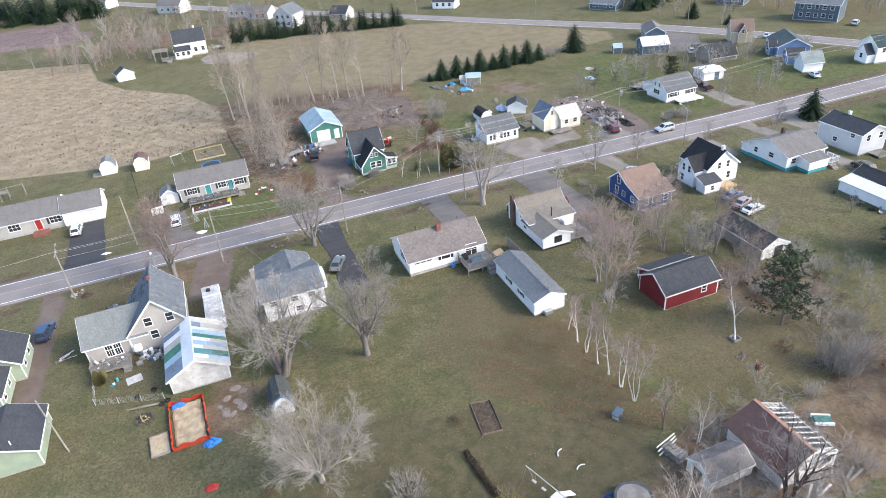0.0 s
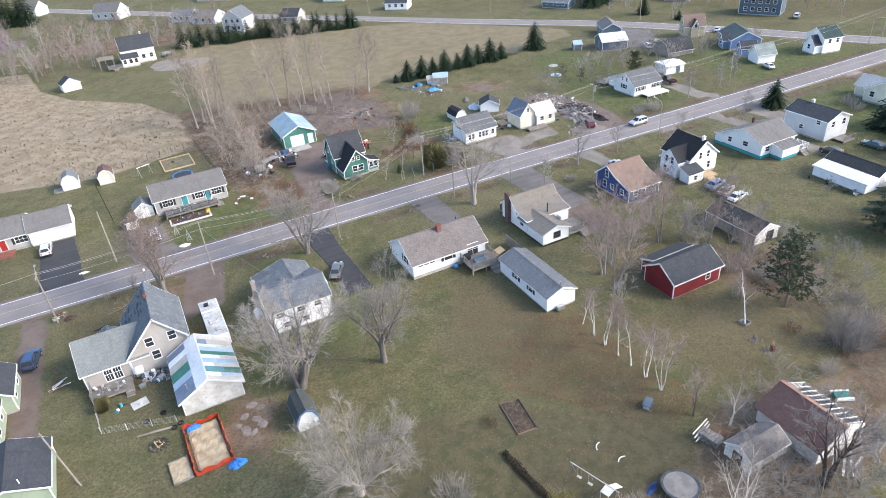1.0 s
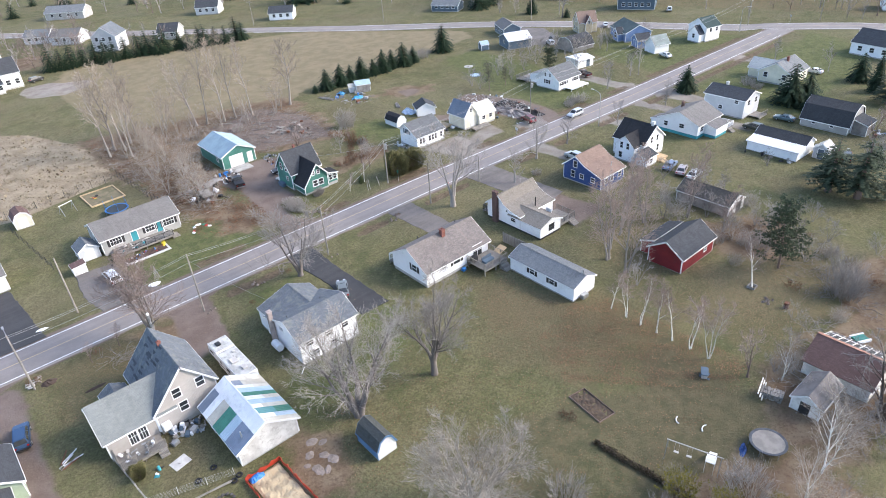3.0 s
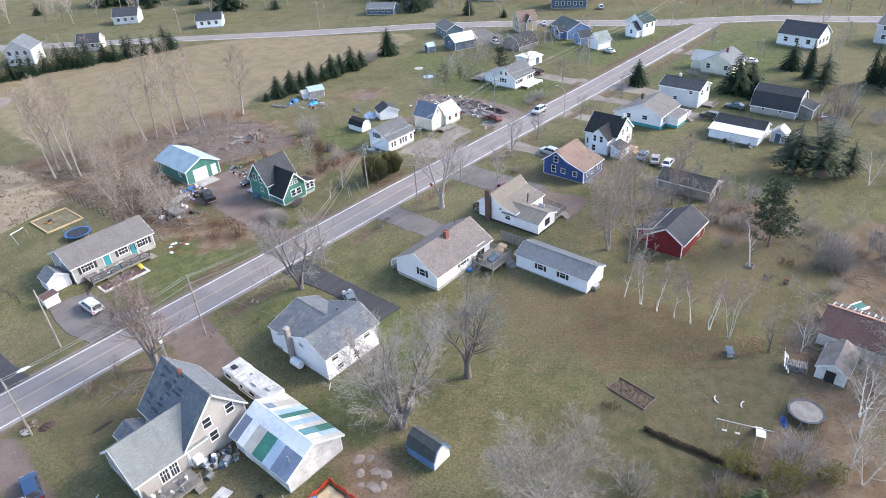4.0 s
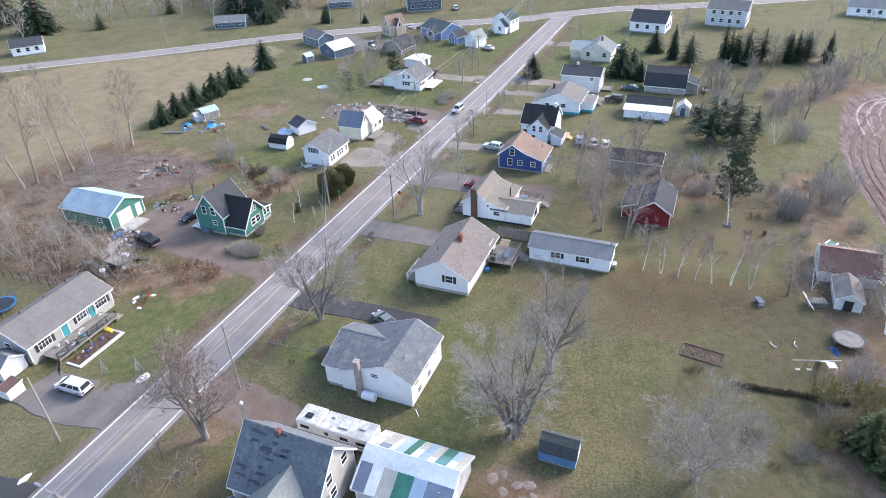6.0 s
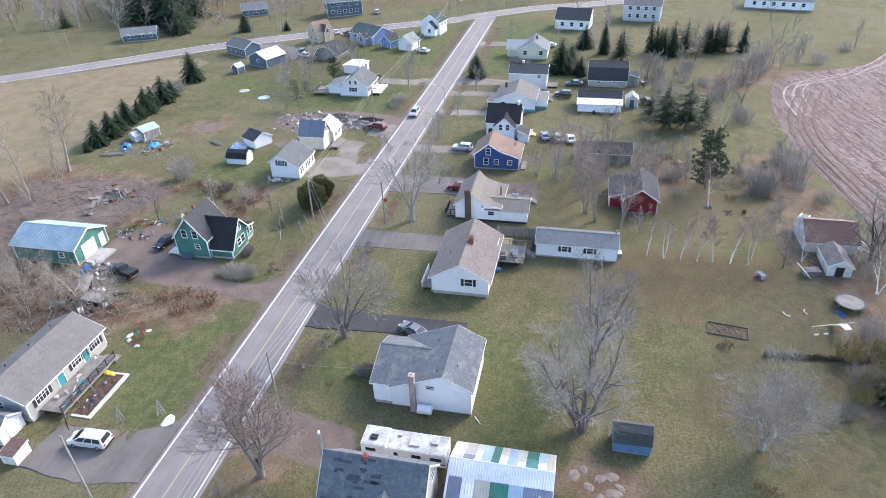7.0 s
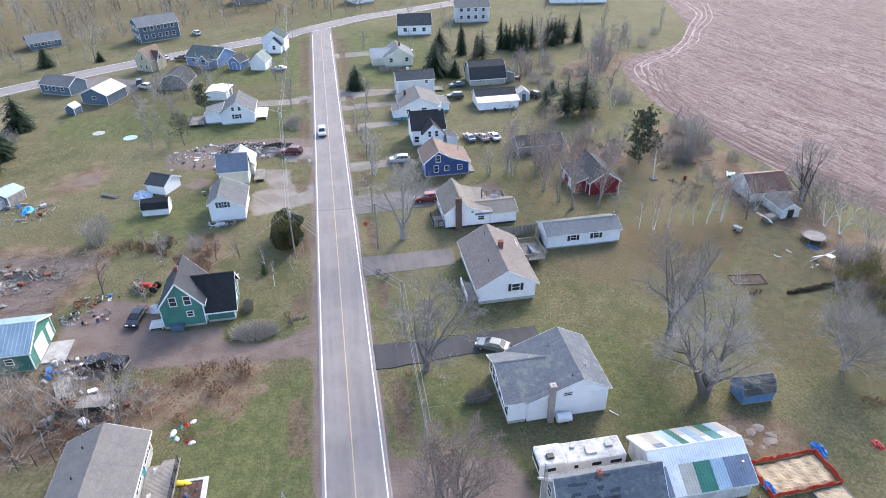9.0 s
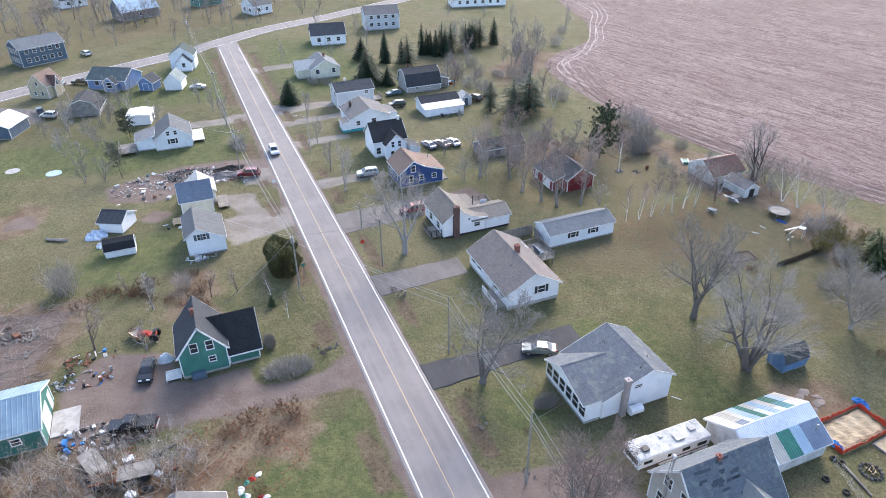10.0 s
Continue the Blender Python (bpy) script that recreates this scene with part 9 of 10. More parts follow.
heap("tarpaulin", -8.4, 55.2, 1.9, 1.3, 0.45, blue_tarp, "crumpled bright blue tarpaulin beside the sandy bed", "tarpaulin", 1)
heap("tarpaulin", -11.6, 62.6, 1.7, 1.0, 0.3, blue_tarp, "crumpled blue tarpaulin inside the orange fence", "tarpaulin", 2, z=0.14)
heap("plastic_sheet", -9.0, 49.2, 1.5, 1.0, 0.18, red_plastic, "crumpled red plastic sheet on the grass", "plastic sheet", 3)
r = root("sand_bed", -13.7, 57.4, None, 4, "small low bed of pale sand with a dark timber edge", "garden bed")
bm = bmesh.new()
prev = None
for i in range(9):
    row = [bm.verts.new((-0.9 + 1.8 * i / 8, -1.5 + 3.0 * j / 12, 0.09 + random.uniform(-0.04, 0.04))) for j in range(13)]
    if prev:
        for j in range(12):
            bm.faces.new((prev[j], row[j], row[j + 1], prev[j + 1]))
    prev = row
part("sand", bm, sand_mat, r)
for x0, y0, x1, y1 in ((-0.98, -1.58, -0.9, 1.58), (0.9, -1.58, 0.98, 1.58), (-0.9, -1.58, 0.9, -1.5), (-0.9, 1.5, 0.9, 1.58)):
    bm = bmesh.new()
    box(bm, x0, y0, -0.1, x1, y1, 0.15)
    part("board", bm, old_board, r)
for k, (x, y, wx, wy) in enumerate(((-5.2, 62.8, 1.0, 0.8), (-6.3, 61.4, 0.9, 0.7), (-6.6, 59.2, 1.3, 0.8), (-5.2, 60.4, 0.9, 0.7), (-4.4, 62.0, 0.8, 0.6), (-5.9, 58.6, 0.9, 0.5), (-4.8, 59.4, 1.2, 0.8), (-7.2, 60.4, 0.6, 0.5))):
    tagged(heap("flat_stone", x, y, wx * 1.25, wy * 1.25, 0.05, rock_mat, "flat brown stone lying in bare earth", "stone", 10 + k, rough=0.4, yaw=k * 47.0), group="flat stones")


def ring_pit(x, y):
    r = root("fire_pit", x, y, None, 0, "ring of sooty stones round a heap of yellowed scraps", "fire pit")
    for k in range(14):
        a = 6.283 * k / 14
        bm = bmesh.new()
        bmesh.ops.create_icosphere(bm, subdivisions=1, radius=0.2, matrix=pose(math.cos(a) * 0.95, math.sin(a) * 0.95, 0.08) @ Matrix.Diagonal((1.1, 0.9, 0.75, 1)))
        for v in bm.verts:
            v.co += Vector((random.uniform(-1, 1), random.uniform(-1, 1), random.uniform(-1, 1))) * 0.035
        part("stone", bm, surface("sooty_stone", (0.11, 0.1, 0.095), (0.05, 0.045, 0.042), 0.9, 2, 8, 0.3, 0.4) if k == 0 else bpy.data.materials["sooty_stone"], r)
    for k in range(10):
        bm = bmesh.new()
        tube(bm, (random.uniform(-0.6, 0.6), random.uniform(-0.6, 0.6), 0.05), (random.uniform(-0.5, 0.5), random.uniform(-0.5, 0.5), 0.35), 0.06, n=5)
        part("log", bm, new_wood if k % 3 else black_metal, r)


ring_pit(-15.2, 62.2)
for k, (x, y) in enumerate(((-14.2, 66.9), (-13.4, 63.9), (-16.0, 66.4), (-12.7, 64.2))):
    bm = bmesh.new()
    ring = [[bm.verts.new((math.cos(i * math.pi / 8) * (0.26 + 0.1 * math.cos(j * math.pi / 3)), math.sin(i * math.pi / 8) * (0.26 + 0.1 * math.cos(j * math.pi / 3)), 0.1 + 0.1 * math.sin(j * math.pi / 3))) for j in range(6)] for i in range(16)]
    for i in range(16):
        for j in range(6):
            bm.faces.new((ring[i][j], ring[(i + 1) % 16][j], ring[(i + 1) % 16][(j + 1) % 6], ring[i][(j + 1) % 6]))
    thing("tyre", bm, rubber, x, y, None, 0, "worn black car tyre lying on the grass", "tyre", "tyres")
bm = bmesh.new()
tube(bm, (-13.6, 64.0, 0.14), (-17.2, 64.6, 0.1), 0.13, 0.1, 7)
thing("log", bm, pole_wood, 0, 0, 0, 0, "long grey log lying on the lawn", "log")
for k in range(7):
    bm = bmesh.new()
    a = random.uniform(-0.35, 0.35)
    tube(bm, (0, 0, 0.06 + k * 0.02), (1.9, a * 1.9, 0.08 + k * 0.03), 0.06, n=4)
    thing("plank", bm, (white_trim, old_board, rust)[k % 3], -25.6 + random.uniform(-0.3, 0.3), 78.0 + random.uniform(-0.6, 0.6), None, random.uniform(10, 60), "loose plank leaning in a pile by the beige house", "plank", "loose planks")


def clutter(x0, x1, y0, y1, n, seed, mats, group, size=(0.15, 0.6), hmax=0.5, name="scrap_piece", label="piece of scrap lying in the yard", cat="scrap", zbase=0.0):
    """Scattered odd pieces, each a thing of its own: boards, drums, bent sheets, lumps."""
    rnd = random.Random(seed)
    for k in range(n):
        bm = bmesh.new()
        kind = rnd.randrange(4)
        s = rnd.uniform(*size)
        if kind == 0:
            box(bm, -s, -0.07, 0, s, 0.07, 0.05, pose(0, 0, 0.06, rnd.uniform(-15, 15), rnd.uniform(-20, 20), 0))
            nm, lb = "loose_board", "loose board lying on the ground"
        elif kind == 1:
            tube(bm, (0, 0, 0), (rnd.uniform(-0.2, 0.2), rnd.uniform(-0.2, 0.2), min(hmax, s)), s * 0.35, s * 0.33, 9)
            nm, lb = "drum", "small drum standing among scrap"
        elif kind == 2:
            soft_box(bm, -s / 2, -s * 0.35, 0, s / 2, s * 0.35, min(hmax, s * 0.6), s * 0.06)
            nm, lb = "crate", "crate standing among scrap"
        else:
            bmesh.ops.create_grid(bm, x_segments=6, y_segments=5, size=s * 0.6)
            for v in bm.verts:
                v.co = Vector((v.co.x * 1.2 + rnd.uniform(-0.08, 0.08) * s, v.co.y * 0.7 + rnd.uniform(-0.08, 0.08) * s, 0.04 + abs(rnd.gauss(0, 0.16)) * s))
            bmesh.ops.solidify(bm, geom=bm.faces[:], thickness=0.02)
            nm, lb = "bent_sheet", "bent sheet of scrap lying on the ground"
        x, y = rnd.uniform(x0, x1), rnd.uniform(y0, y1)
        thing(nm, bm, rnd.choice(mats), x, y, gz(x, y) + zbase, rnd.uniform(0, 360), lb, cat, group)


junk = (steel, stone_pale, old_board, black_metal, rust, white_cloth, blue_tarp, deck_wood, rubber)
clutter(-15.9, -12.2, 72.6, 74.9, 44, 1, (stone_pale, steel, white_cloth, slate_siding, deck_wood, black_metal), "scrap by the beige house", (0.25, 0.8), 0.9)
clutter(-20.9, -17.2, 72.8, 74.8, 18, 2, (stone_pale, deck_wood, steel, white_cloth), "things on the deck", (0.2, 0.5), 0.6, zbase=0.62)
clutter(-19.5, -17.0, 69.6, 71.2, 5, 3, (teal_paint, steel, white_cloth, black_metal), "scrap by the beige house", (0.25, 0.6), 0.6)
bm = bmesh.new()
soft_box(bm, -0.9, -0.7, 0, 0.9, 0.7, 0.07, 0.02)
tube(bm, (0, 0, 0.07), (0, 0, 0.2), 0.25, 0.22, 12)
thing("stone_slab", bm, stone_pale, -16.4, 70.0, None, 12, "pale square paving slab with a round fire bowl", "paving slab")

# vegetable bed, play things, wood pile
r = root("vegetable_bed", 19.2, 45.7, None, -8, "sunken vegetable bed framed with dark boards", "garden bed")
bm = bmesh.new()
prev = None
for i in range(9):
    row = []
    for j in range(17):
        x, y = -1.05 + 2.1 * i / 8, -2.2 + 4.4 * j / 16
        row.append(bm.verts.new((x, y, 0.03 + random.uniform(-0.06, 0.07))))
    if prev:
        for j in range(16):
            bm.faces.new((prev[j], row[j], row[j + 1], prev[j + 1]))
    prev = row
part("soil", bm, surface("bed_soil", (0.095, 0.068, 0.046), (0.05, 0.037, 0.027), 0.95, 1.5, 6, 0.3, 0.8, dirt=(0.17, 0.11, 0.065)), r)
for x0, y0, x1, y1 in ((-1.12, -2.3, -1.06, 2.3), (1.06, -2.3, 1.12, 2.3), (-1.06, -2.3, 1.06, -2.24), (-1.06, 2.24, 1.06, 2.3)):
    bm = bmesh.new()
    box(bm, x0, y0, -0.1, x1, y1, 0.16)
    part("board", bm, bark_brown, r)


def trampoline(x, y, rad, hgt, rim, mat_col, label, poles=0):
    r = root("trampoline", x, y, None, 0, label, "trampoline")
    bm = bmesh.new()
    bmesh.ops.create_circle(bm, cap_ends=True, segments=28, radius=rad * 0.86, matrix=pose(0, 0, hgt))
    bmesh.ops.solidify(bm, geom=bm.faces[:], thickness=0.02)
    part("mat", bm, mat_col, r)
    bm = bmesh.new()
    for i in range(28):
        a0, a1 = 6.283 * i / 28, 6.283 * (i + 1) / 28
        slab(bm, [(math.cos(a0) * rad * 0.86, math.sin(a0) * rad * 0.86, hgt + 0.03), (math.cos(a0) * rad, math.sin(a0) * rad, hgt + 0.03), (math.cos(a1) * rad, math.sin(a1) * rad, hgt + 0.03), (math.cos(a1) * rad * 0.86, math.sin(a1) * rad * 0.86, hgt + 0.03)], 0.05)
    part("rim_pad", fix(bm), rim, r)
    for k in range(6):
        a = 6.283 * k / 6
        bm = bmesh.new()
        tube(bm, (math.cos(a) * rad * 0.96, math.sin(a) * rad * 0.96, -0.05), (math.cos(a) * rad * 0.96, math.sin(a) * rad * 0.96, hgt), 0.035, n=6)
        part("leg", bm, steel, r)
    for k in range(poles):
        a = 6.283 * k / poles + 0.4
        bm = bmesh.new()
        tube(bm, (math.cos(a) * rad, math.sin(a) * rad, hgt), (math.cos(a) * rad, math.sin(a) * rad, hgt + 1.6), 0.03, n=6)
        part("net_pole", bm, pool_blue, r)


trampoline(26.7, 30.4, 1.75, 0.75, surface("faded_dark_pad", (0.09, 0.1, 0.115), (0.055, 0.06, 0.07), 0.7, 1.5, 9, 0.2, 0.1), surface("trampoline_mat", (0.27, 0.245, 0.215), (0.19, 0.17, 0.15), 0.8, 1.2, 9, 0.2, 0.1), "old trampoline with a leaf-covered mat")
trampoline(-2.0, 133.8, 2.0, 0.85, pool_blue, black_metal, "round trampoline with a blue rim", 6)
heap("tarpaulin", 24.8, 31.8, 1.7, 0.7, 0.3, surface("navy_tarp", (0.04, 0.09, 0.25), (0.025, 0.06, 0.17), 0.6, 2, 7, 0.2, 0.4), "crumpled dark blue cover on the grass", "tarpaulin", 7, yaw=20)
r = root("swing_set", 20.0, 34.4, None, -72, "old metal swing set with white slide", "swing set")
bm = bmesh.new()
tube(bm, (-2.6, 0, 1.9), (2.6, 0, 1.9), 0.05, n=6)
part("top_bar", bm, stone_pale, r)
for s in (-2.5, 2.4):
    for e in (-0.8, 0.8):
        bm = bmesh.new()
        tube(bm, (s, e, -0.1), (s, 0, 1.9), 0.035, n=6)
        part("leg", bm, steel, r)
for s in (-1.6, -0.4):
    bm = bmesh.new()
    for e in (-0.2, 0.2):
        tube(bm, (s + e, 0, 1.9), (s + e, 0.1, 0.5), 0.008, n=3)
    box(bm, s - 0.24, -0.02, 0.46, s + 0.24, 0.22, 0.52)
    part("swing", bm, stone_pale, r)
bm = bmesh.new()
slab(bm, [(1.2, 0.2, 1.5), (1.9, 0.2, 1.5), (1.9, 2.0, 0.15), (1.2, 2.0, 0.15)], 0.05)
box(bm, 1.1, -0.7, 1.45, 2.0, 0.25, 1.52)
for e in (1.15, 1.95):
    tube(bm, (e, -0.7, -0.1), (e, -0.7, 1.5), 0.03, n=5)
part("slide", fix(bm), white_old, r)
for k, (x, y, a) in enumerate(((23.7, 38.2, 40), (24.6, 35.8, 10))):
    bm = bmesh.new()
    for i in range(6):
        t0, t1 = i / 6 * 1.6 - 0.8, (i + 1) / 6 * 1.6 - 0.8
        tube(bm, (math.sin(t0) * 0.7, math.cos(t0) * 0.7 - 0.5, 0.06), (math.sin(t1) * 0.7, math.cos(t1) * 0.7 - 0.5, 0.06), 0.06, n=5)
    thing("bent_pipe", bm, white_cloth, x, y, None, a, "bent white plastic pipe lying on the lawn", "pipe")
r = root("firewood_pile", 33.4, 33.2, None, 15, "stacked split firewood beside the old shed", "firewood")
r.matrix_basis = r.matrix_basis @ Matrix.Diagonal((1.0, 1.15, 0.85, 1))
bm = bmesh.new()
tube(bm, (-0.25, 0, 0), (0.25, 0, 0), 0.09, 0.08, 6)
fw = mesh_of(bm, "log", deck_wood)
bm = bmesh.new()
tube(bm, (-0.3, 0, 0), (0.3, 0, 0), 0.08, 0.09, 5)
fw2 = mesh_of(bm, "log", old_board)
for i in range(10):
    for j in range(6):
        for k in range(2):
            shared("log", random.choice((fw, fw2, fw2)), r, pose(k * 0.62 - 0.3, (i - 4.5) * 0.19 + random.uniform(-0.04, 0.04), 0.08 + j * 0.16, 0, random.uniform(-8, 8), random.uniform(-14, 14)))
for k in range(3):
    bm = bmesh.new()
    tube(bm, (32.0, 33.6 + k * 0.25, 0.25 + k * 0.3), (34.6, 34.4 + k * 0.2, 0.5 + k * 0.2), 0.07, n=6)
    thing("birch_log", bm, bark_birch, 0, 0, 0, 0, "pale birch log leaning on the woodpile", "log", "birch logs")
r = root("stone_bench", 31.5, 39.8, None, 30, "weathered grey table with dark metal parts on the lawn", "garden table")
bm = bmesh.new()
soft_box(bm, -0.7, -0.4, 0.55, 0.7, 0.4, 0.65, 0.04)
part("tabletop", bm, slate_siding, r)
for s in (-0.5, 0.5):
    bm = bmesh.new()
    soft_box(bm, s - 0.1, -0.3, 0, s + 0.1, 0.3, 0.55, 0.04)
    part("leg", bm, concrete, r)
clutter(30.8, 32.2, 39.2, 40.6, 4, 9, (steel, slate_siding, black_metal), "scrap by the table", (0.2, 0.45))
bm = bmesh.new()
tube(bm, (0, 0, 0), (0, 0, 0.9), 0.3, 0.3, 12)
thing("burn_barrel", bm, rust, 49.4, 39.0, None, 0, "rusty burn barrel on the grass", "barrel")
ring = root("tree_planter", 50.9, 44.1, None, 0, "timber frame round the foot of a birch", "planter")
for x0, y0, x1, y1 in ((-0.5, -0.5, 0.5, -0.42), (-0.5, 0.42, 0.5, 0.5), (-0.5, -0.42, -0.42, 0.42), (0.42, -0.42, 0.5, 0.42)):
    bm = bmesh.new()
    box(bm, x0, y0, -0.05, x1, y1, 0.3)
    part("board", bm, old_board, ring)
for k in range(8):
    tagged(heap("stone", 49.2 + random.uniform(-0.8, 0.8), 41.4 + random.uniform(-0.5, 0.5), 0.5, 0.4, 0.2, rock_mat, "loose field stone on the grass", "stone", 40 + k), group="field stones")
# broken teal tarp with white rails, built as a box and two bars
r = root("camper_shell", 49.2, 30.4, None, 152, "broken heap of teal tarp with white rails behind the ruined barn", "truck cap")
r.matrix_basis = r.matrix_basis @ Matrix.Diagonal((0.62, 0.75, 0.6, 1))
bm = bmesh.new()
soft_box(bm, -1.3, -0.7, 0.0, 1.3, 0.7, 0.7, 0.12)
part("shell", bm, surface("torn_teal_sheet", (0.03, 0.22, 0.18), (0.015, 0.1, 0.085), 0.6, 2.5, 6, 0.3, 0.6, dirt=(0.25, 0.35, 0.33), dirt_amount=0.6), r)
for s in (-0.78, 0.78):
    bm = bmesh.new()
    soft_box(bm, -1.5, s - 0.14, 0.2, 1.5, s + 0.14, 0.75, 0.05)
    part("side_rail", bm, white_cloth, r)

# ---- garden things: north ----
r = root("flower_bed", -3.6, 115.2, None, 0, "brown flower bed with a pale stone kerb before the deck", "garden bed")
bm = bmesh.new()
prev = None
for i in range(15):
    row = [bm.verts.new((-3.2 + 6.4 * i / 14, -0.95 + 1.9 * j / 5, 0.1 + random.uniform(-0.05, 0.08))) for j in range(6)]
    if prev:
        for j in range(5):
            bm.faces.new((prev[j], row[j], row[j + 1], prev[j + 1]))
    prev = row
part("soil", bm, surface("mulch", (0.1, 0.06, 0.045), (0.055, 0.035, 0.028), 0.95, 1.5, 7, 0.3, 0.8), r)
for x0, y0, x1, y1 in ((-3.5, -1.45, 3.5, -0.95), (-3.5, -0.95, -3.2, 1.0), (3.2, -0.95, 3.5, 1.0)):
    bm = bmesh.new()
    soft_box(bm, x0, y0, -0.05, x1, y1, 0.16, 0.02)
    part("kerb", bm, stone_pale, r)
clutter(-6.4, -0.8, 114.6, 116.0, 16, 11, (red_plastic, white_cloth, stone_pale, dry_stem, pool_blue), "garden ornaments", (0.12, 0.35), 0.4, zbase=0.1)
clutter(-6.8, 1.2, 117.0, 119.2, 12, 12, (black_metal, white_cloth, teal_paint, stone_pale, slate_siding), "things on the deck", (0.2, 0.55), 0.8, zbase=0.76)
for k in range(9):
    tagged(heap("deflated_figure", 6.1 + 1.5 * math.sin(k * 2.3), 117.1 + 1.1 * math.cos(k * 1.7), 0.9, 0.6, 0.16, (white_cloth, red_plastic, white_cloth, metal_green)[k % 4], "deflated cloth lawn decoration lying flat", "lawn ornament", 80 + k, yaw=k * 50.0), group="deflated lawn figures")
bm = bmesh.new()
bmesh.ops.create_uvsphere(bm, u_segments=12, v_segments=8, radius=1, matrix=pose(0, 0, 0.12) @ Matrix.Diagonal((1.2, 0.34, 0.13, 1)))
thing("kayak", bm, yellow_plastic, -0.4, 116.4, None, 78, "yellow plastic kayak lying by the deck steps", "kayak")
heap("white_cloth", -6.1, 104.9, 1.9, 1.3, 0.22, white_cloth, "flat heap of white cloth on the verge", "cloth", 21)
heap("white_cloth", -21.2, 105.6, 1.7, 0.8, 0.16, white_cloth, "flat heap of white cloth by the road", "cloth", 22)
for x, y in ((-6.6, 110.3), (-5.1, 106.4)):
    bm = bmesh.new()
    for k in range(8):
        a = 6.283 * k / 8
        tube(bm, (math.cos(a) * 0.45, math.sin(a) * 0.45, 0), (0, 0, 2.2), 0.018, n=3)
    for k in range(6):
        rr, z = 0.45 * (1 - k / 6.5), 2.2 * k / 6.5
        for i in range(10):
            a0, a1 = 6.283 * i / 10, 6.283 * (i + 1) / 10
            tube(bm, (math.cos(a0) * rr, math.sin(a0) * rr, z), (math.cos(a1) * rr, math.sin(a1) * rr, z), 0.014, n=3, cap=False)
    thing("wire_tree", bm, stone_pale, x, y, None, 0, "cone of white wire on the lawn", "lawn ornament", "wire trees")
r = root("sand_pit", -1.8, 143.0, None, 2, "large sand pit framed with pale timber", "sand pit")
for x0, y0, x1, y1 in ((-3.2, -3.4, 3.0, -3.2), (-3.2, 3.2, 3.0, 3.4), (-3.2, -3.2, -3.0, 3.2), (2.8, -3.2, 3.0, 3.2)):
    bm = bmesh.new()
    box(bm, x0, y0, -0.1, x1, y1, 0.22)
    part("timber", bm, new_wood, r)
bm = bmesh.new()
box(bm, -3.0, -3.2, -0.15, 2.8, 3.2, 0.06)
part("sand", bm, surface("dirty_sand", (0.2, 0.165, 0.1), (0.12, 0.11, 0.06), 0.95, 0.5, 5, 0.3, 0.5, dirt=(0.3, 0.24, 0.16)), r)
clutter(-4.0, -1.8, 142.0, 144.2, 6, 14, (yellow_plastic, red_plastic, black_metal), "toys in the sand pit", (0.2, 0.45), 0.4, zbase=0.05)
r = root("climbing_frame", -8.5, 141.0, None, 20, "grey metal climbing frame in the garden", "climbing frame")
for s in (-1.2, 1.2):
    for e in (-0.8, 0.8):
        bm = bmesh.new()
        tube(bm, (s, e, -0.1), (s, 0, 1.8), 0.05, n=5)
        part("leg", bm, steel, r)
bm = bmesh.new()
tube(bm, (-1.4, 0, 1.8), (1.4, 0, 1.8), 0.05, n=5)
part("top_bar", bm, steel, r)
r = root("play_set", -40.5, 140.6, None, 10, "timber play set with a yellow slide", "play set")
bm = bmesh.new()
slab(bm, [(-1.6, -0.4, 1.6), (-1.6, 0.4, 1.6), (-3.8, 0.4, 0.1), (-3.8, -0.4, 0.1)], 0.06)
part("slide", fix(bm), yellow_plastic, r)
for s in (-1.5, 0.0, 2.8):
    for e in (-0.8, 0.8):
        bm = bmesh.new()
        tube(bm, (s, e, -0.1), (s, e * 0.6, 2.3), 0.07, n=5)
        part("post", bm, deck_wood, r)
bm = bmesh.new()
tube(bm, (-1.5, 0, 2.3), (2.9, 0, 2.3), 0.07, n=5)
box(bm, -1.6, -0.9, 1.5, 0.1, 0.9, 1.58)
part("platform", bm, deck_wood, r)

# scrap, logs and machines in the dirt yard
clutter(16.5, 20.8, 129.6, 134.6, 44, 15, junk, "scrap by the green garage", (0.2, 0.7), 0.7)
clutter(27.0, 33.5, 129.4, 135.0, 34, 16, junk, "scrap in the dirt yard", (0.2, 0.6), 0.6)
clutter(33.0, 44.0, 139.0, 150.0, 26, 17, (old_board, deck_wood, rust, bark_grey, bark_brown), "scrap by the cleared wood", (0.3, 1.2), 0.5)
clutter(9.0, 14.5, 123.5, 132.5, 22, 18, (old_board, white_cloth, rust, black_metal, bark_grey), "scrap in the thicket", (0.3, 1.2), 0.5)
clutter(73.6, 86.0, 106.5, 131.0, 60, 19, (stone_pale, white_cloth, old_board, slate_siding, brick_red, black_metal, rust), "rubble of the burnt house", (0.2, 0.9), 0.4, label="piece of rubble on bare earth")
clutter(59.0, 66.0, 147.0, 158.5, 24, 20, junk, "scrap round the shack", (0.3, 1.0), 0.6)
clutter(49.6, 51.2, 114.6, 120.0, 7, 21, (white_cloth, stone_pale, steel), "things by the white cottage", (0.3, 0.8), 0.6)
clutter(61.6, 65.0, 117.0, 123.0, 14, 22, (black_metal, new_wood, steel, white_cloth), "things behind the cream house", (0.3, 0.8), 0.6)
clutter(99.4, 103.0, 50.0, 57.5, 14, 23, (white_cloth, rust, steel, old_board), "things behind the workshop", (0.3, 1.0), 0.7)
clutter(91.0, 92.4, 57.0, 66.0, 8, 24, (rust, black_metal, steel), "things along the workshop", (0.3, 0.8), 0.7)
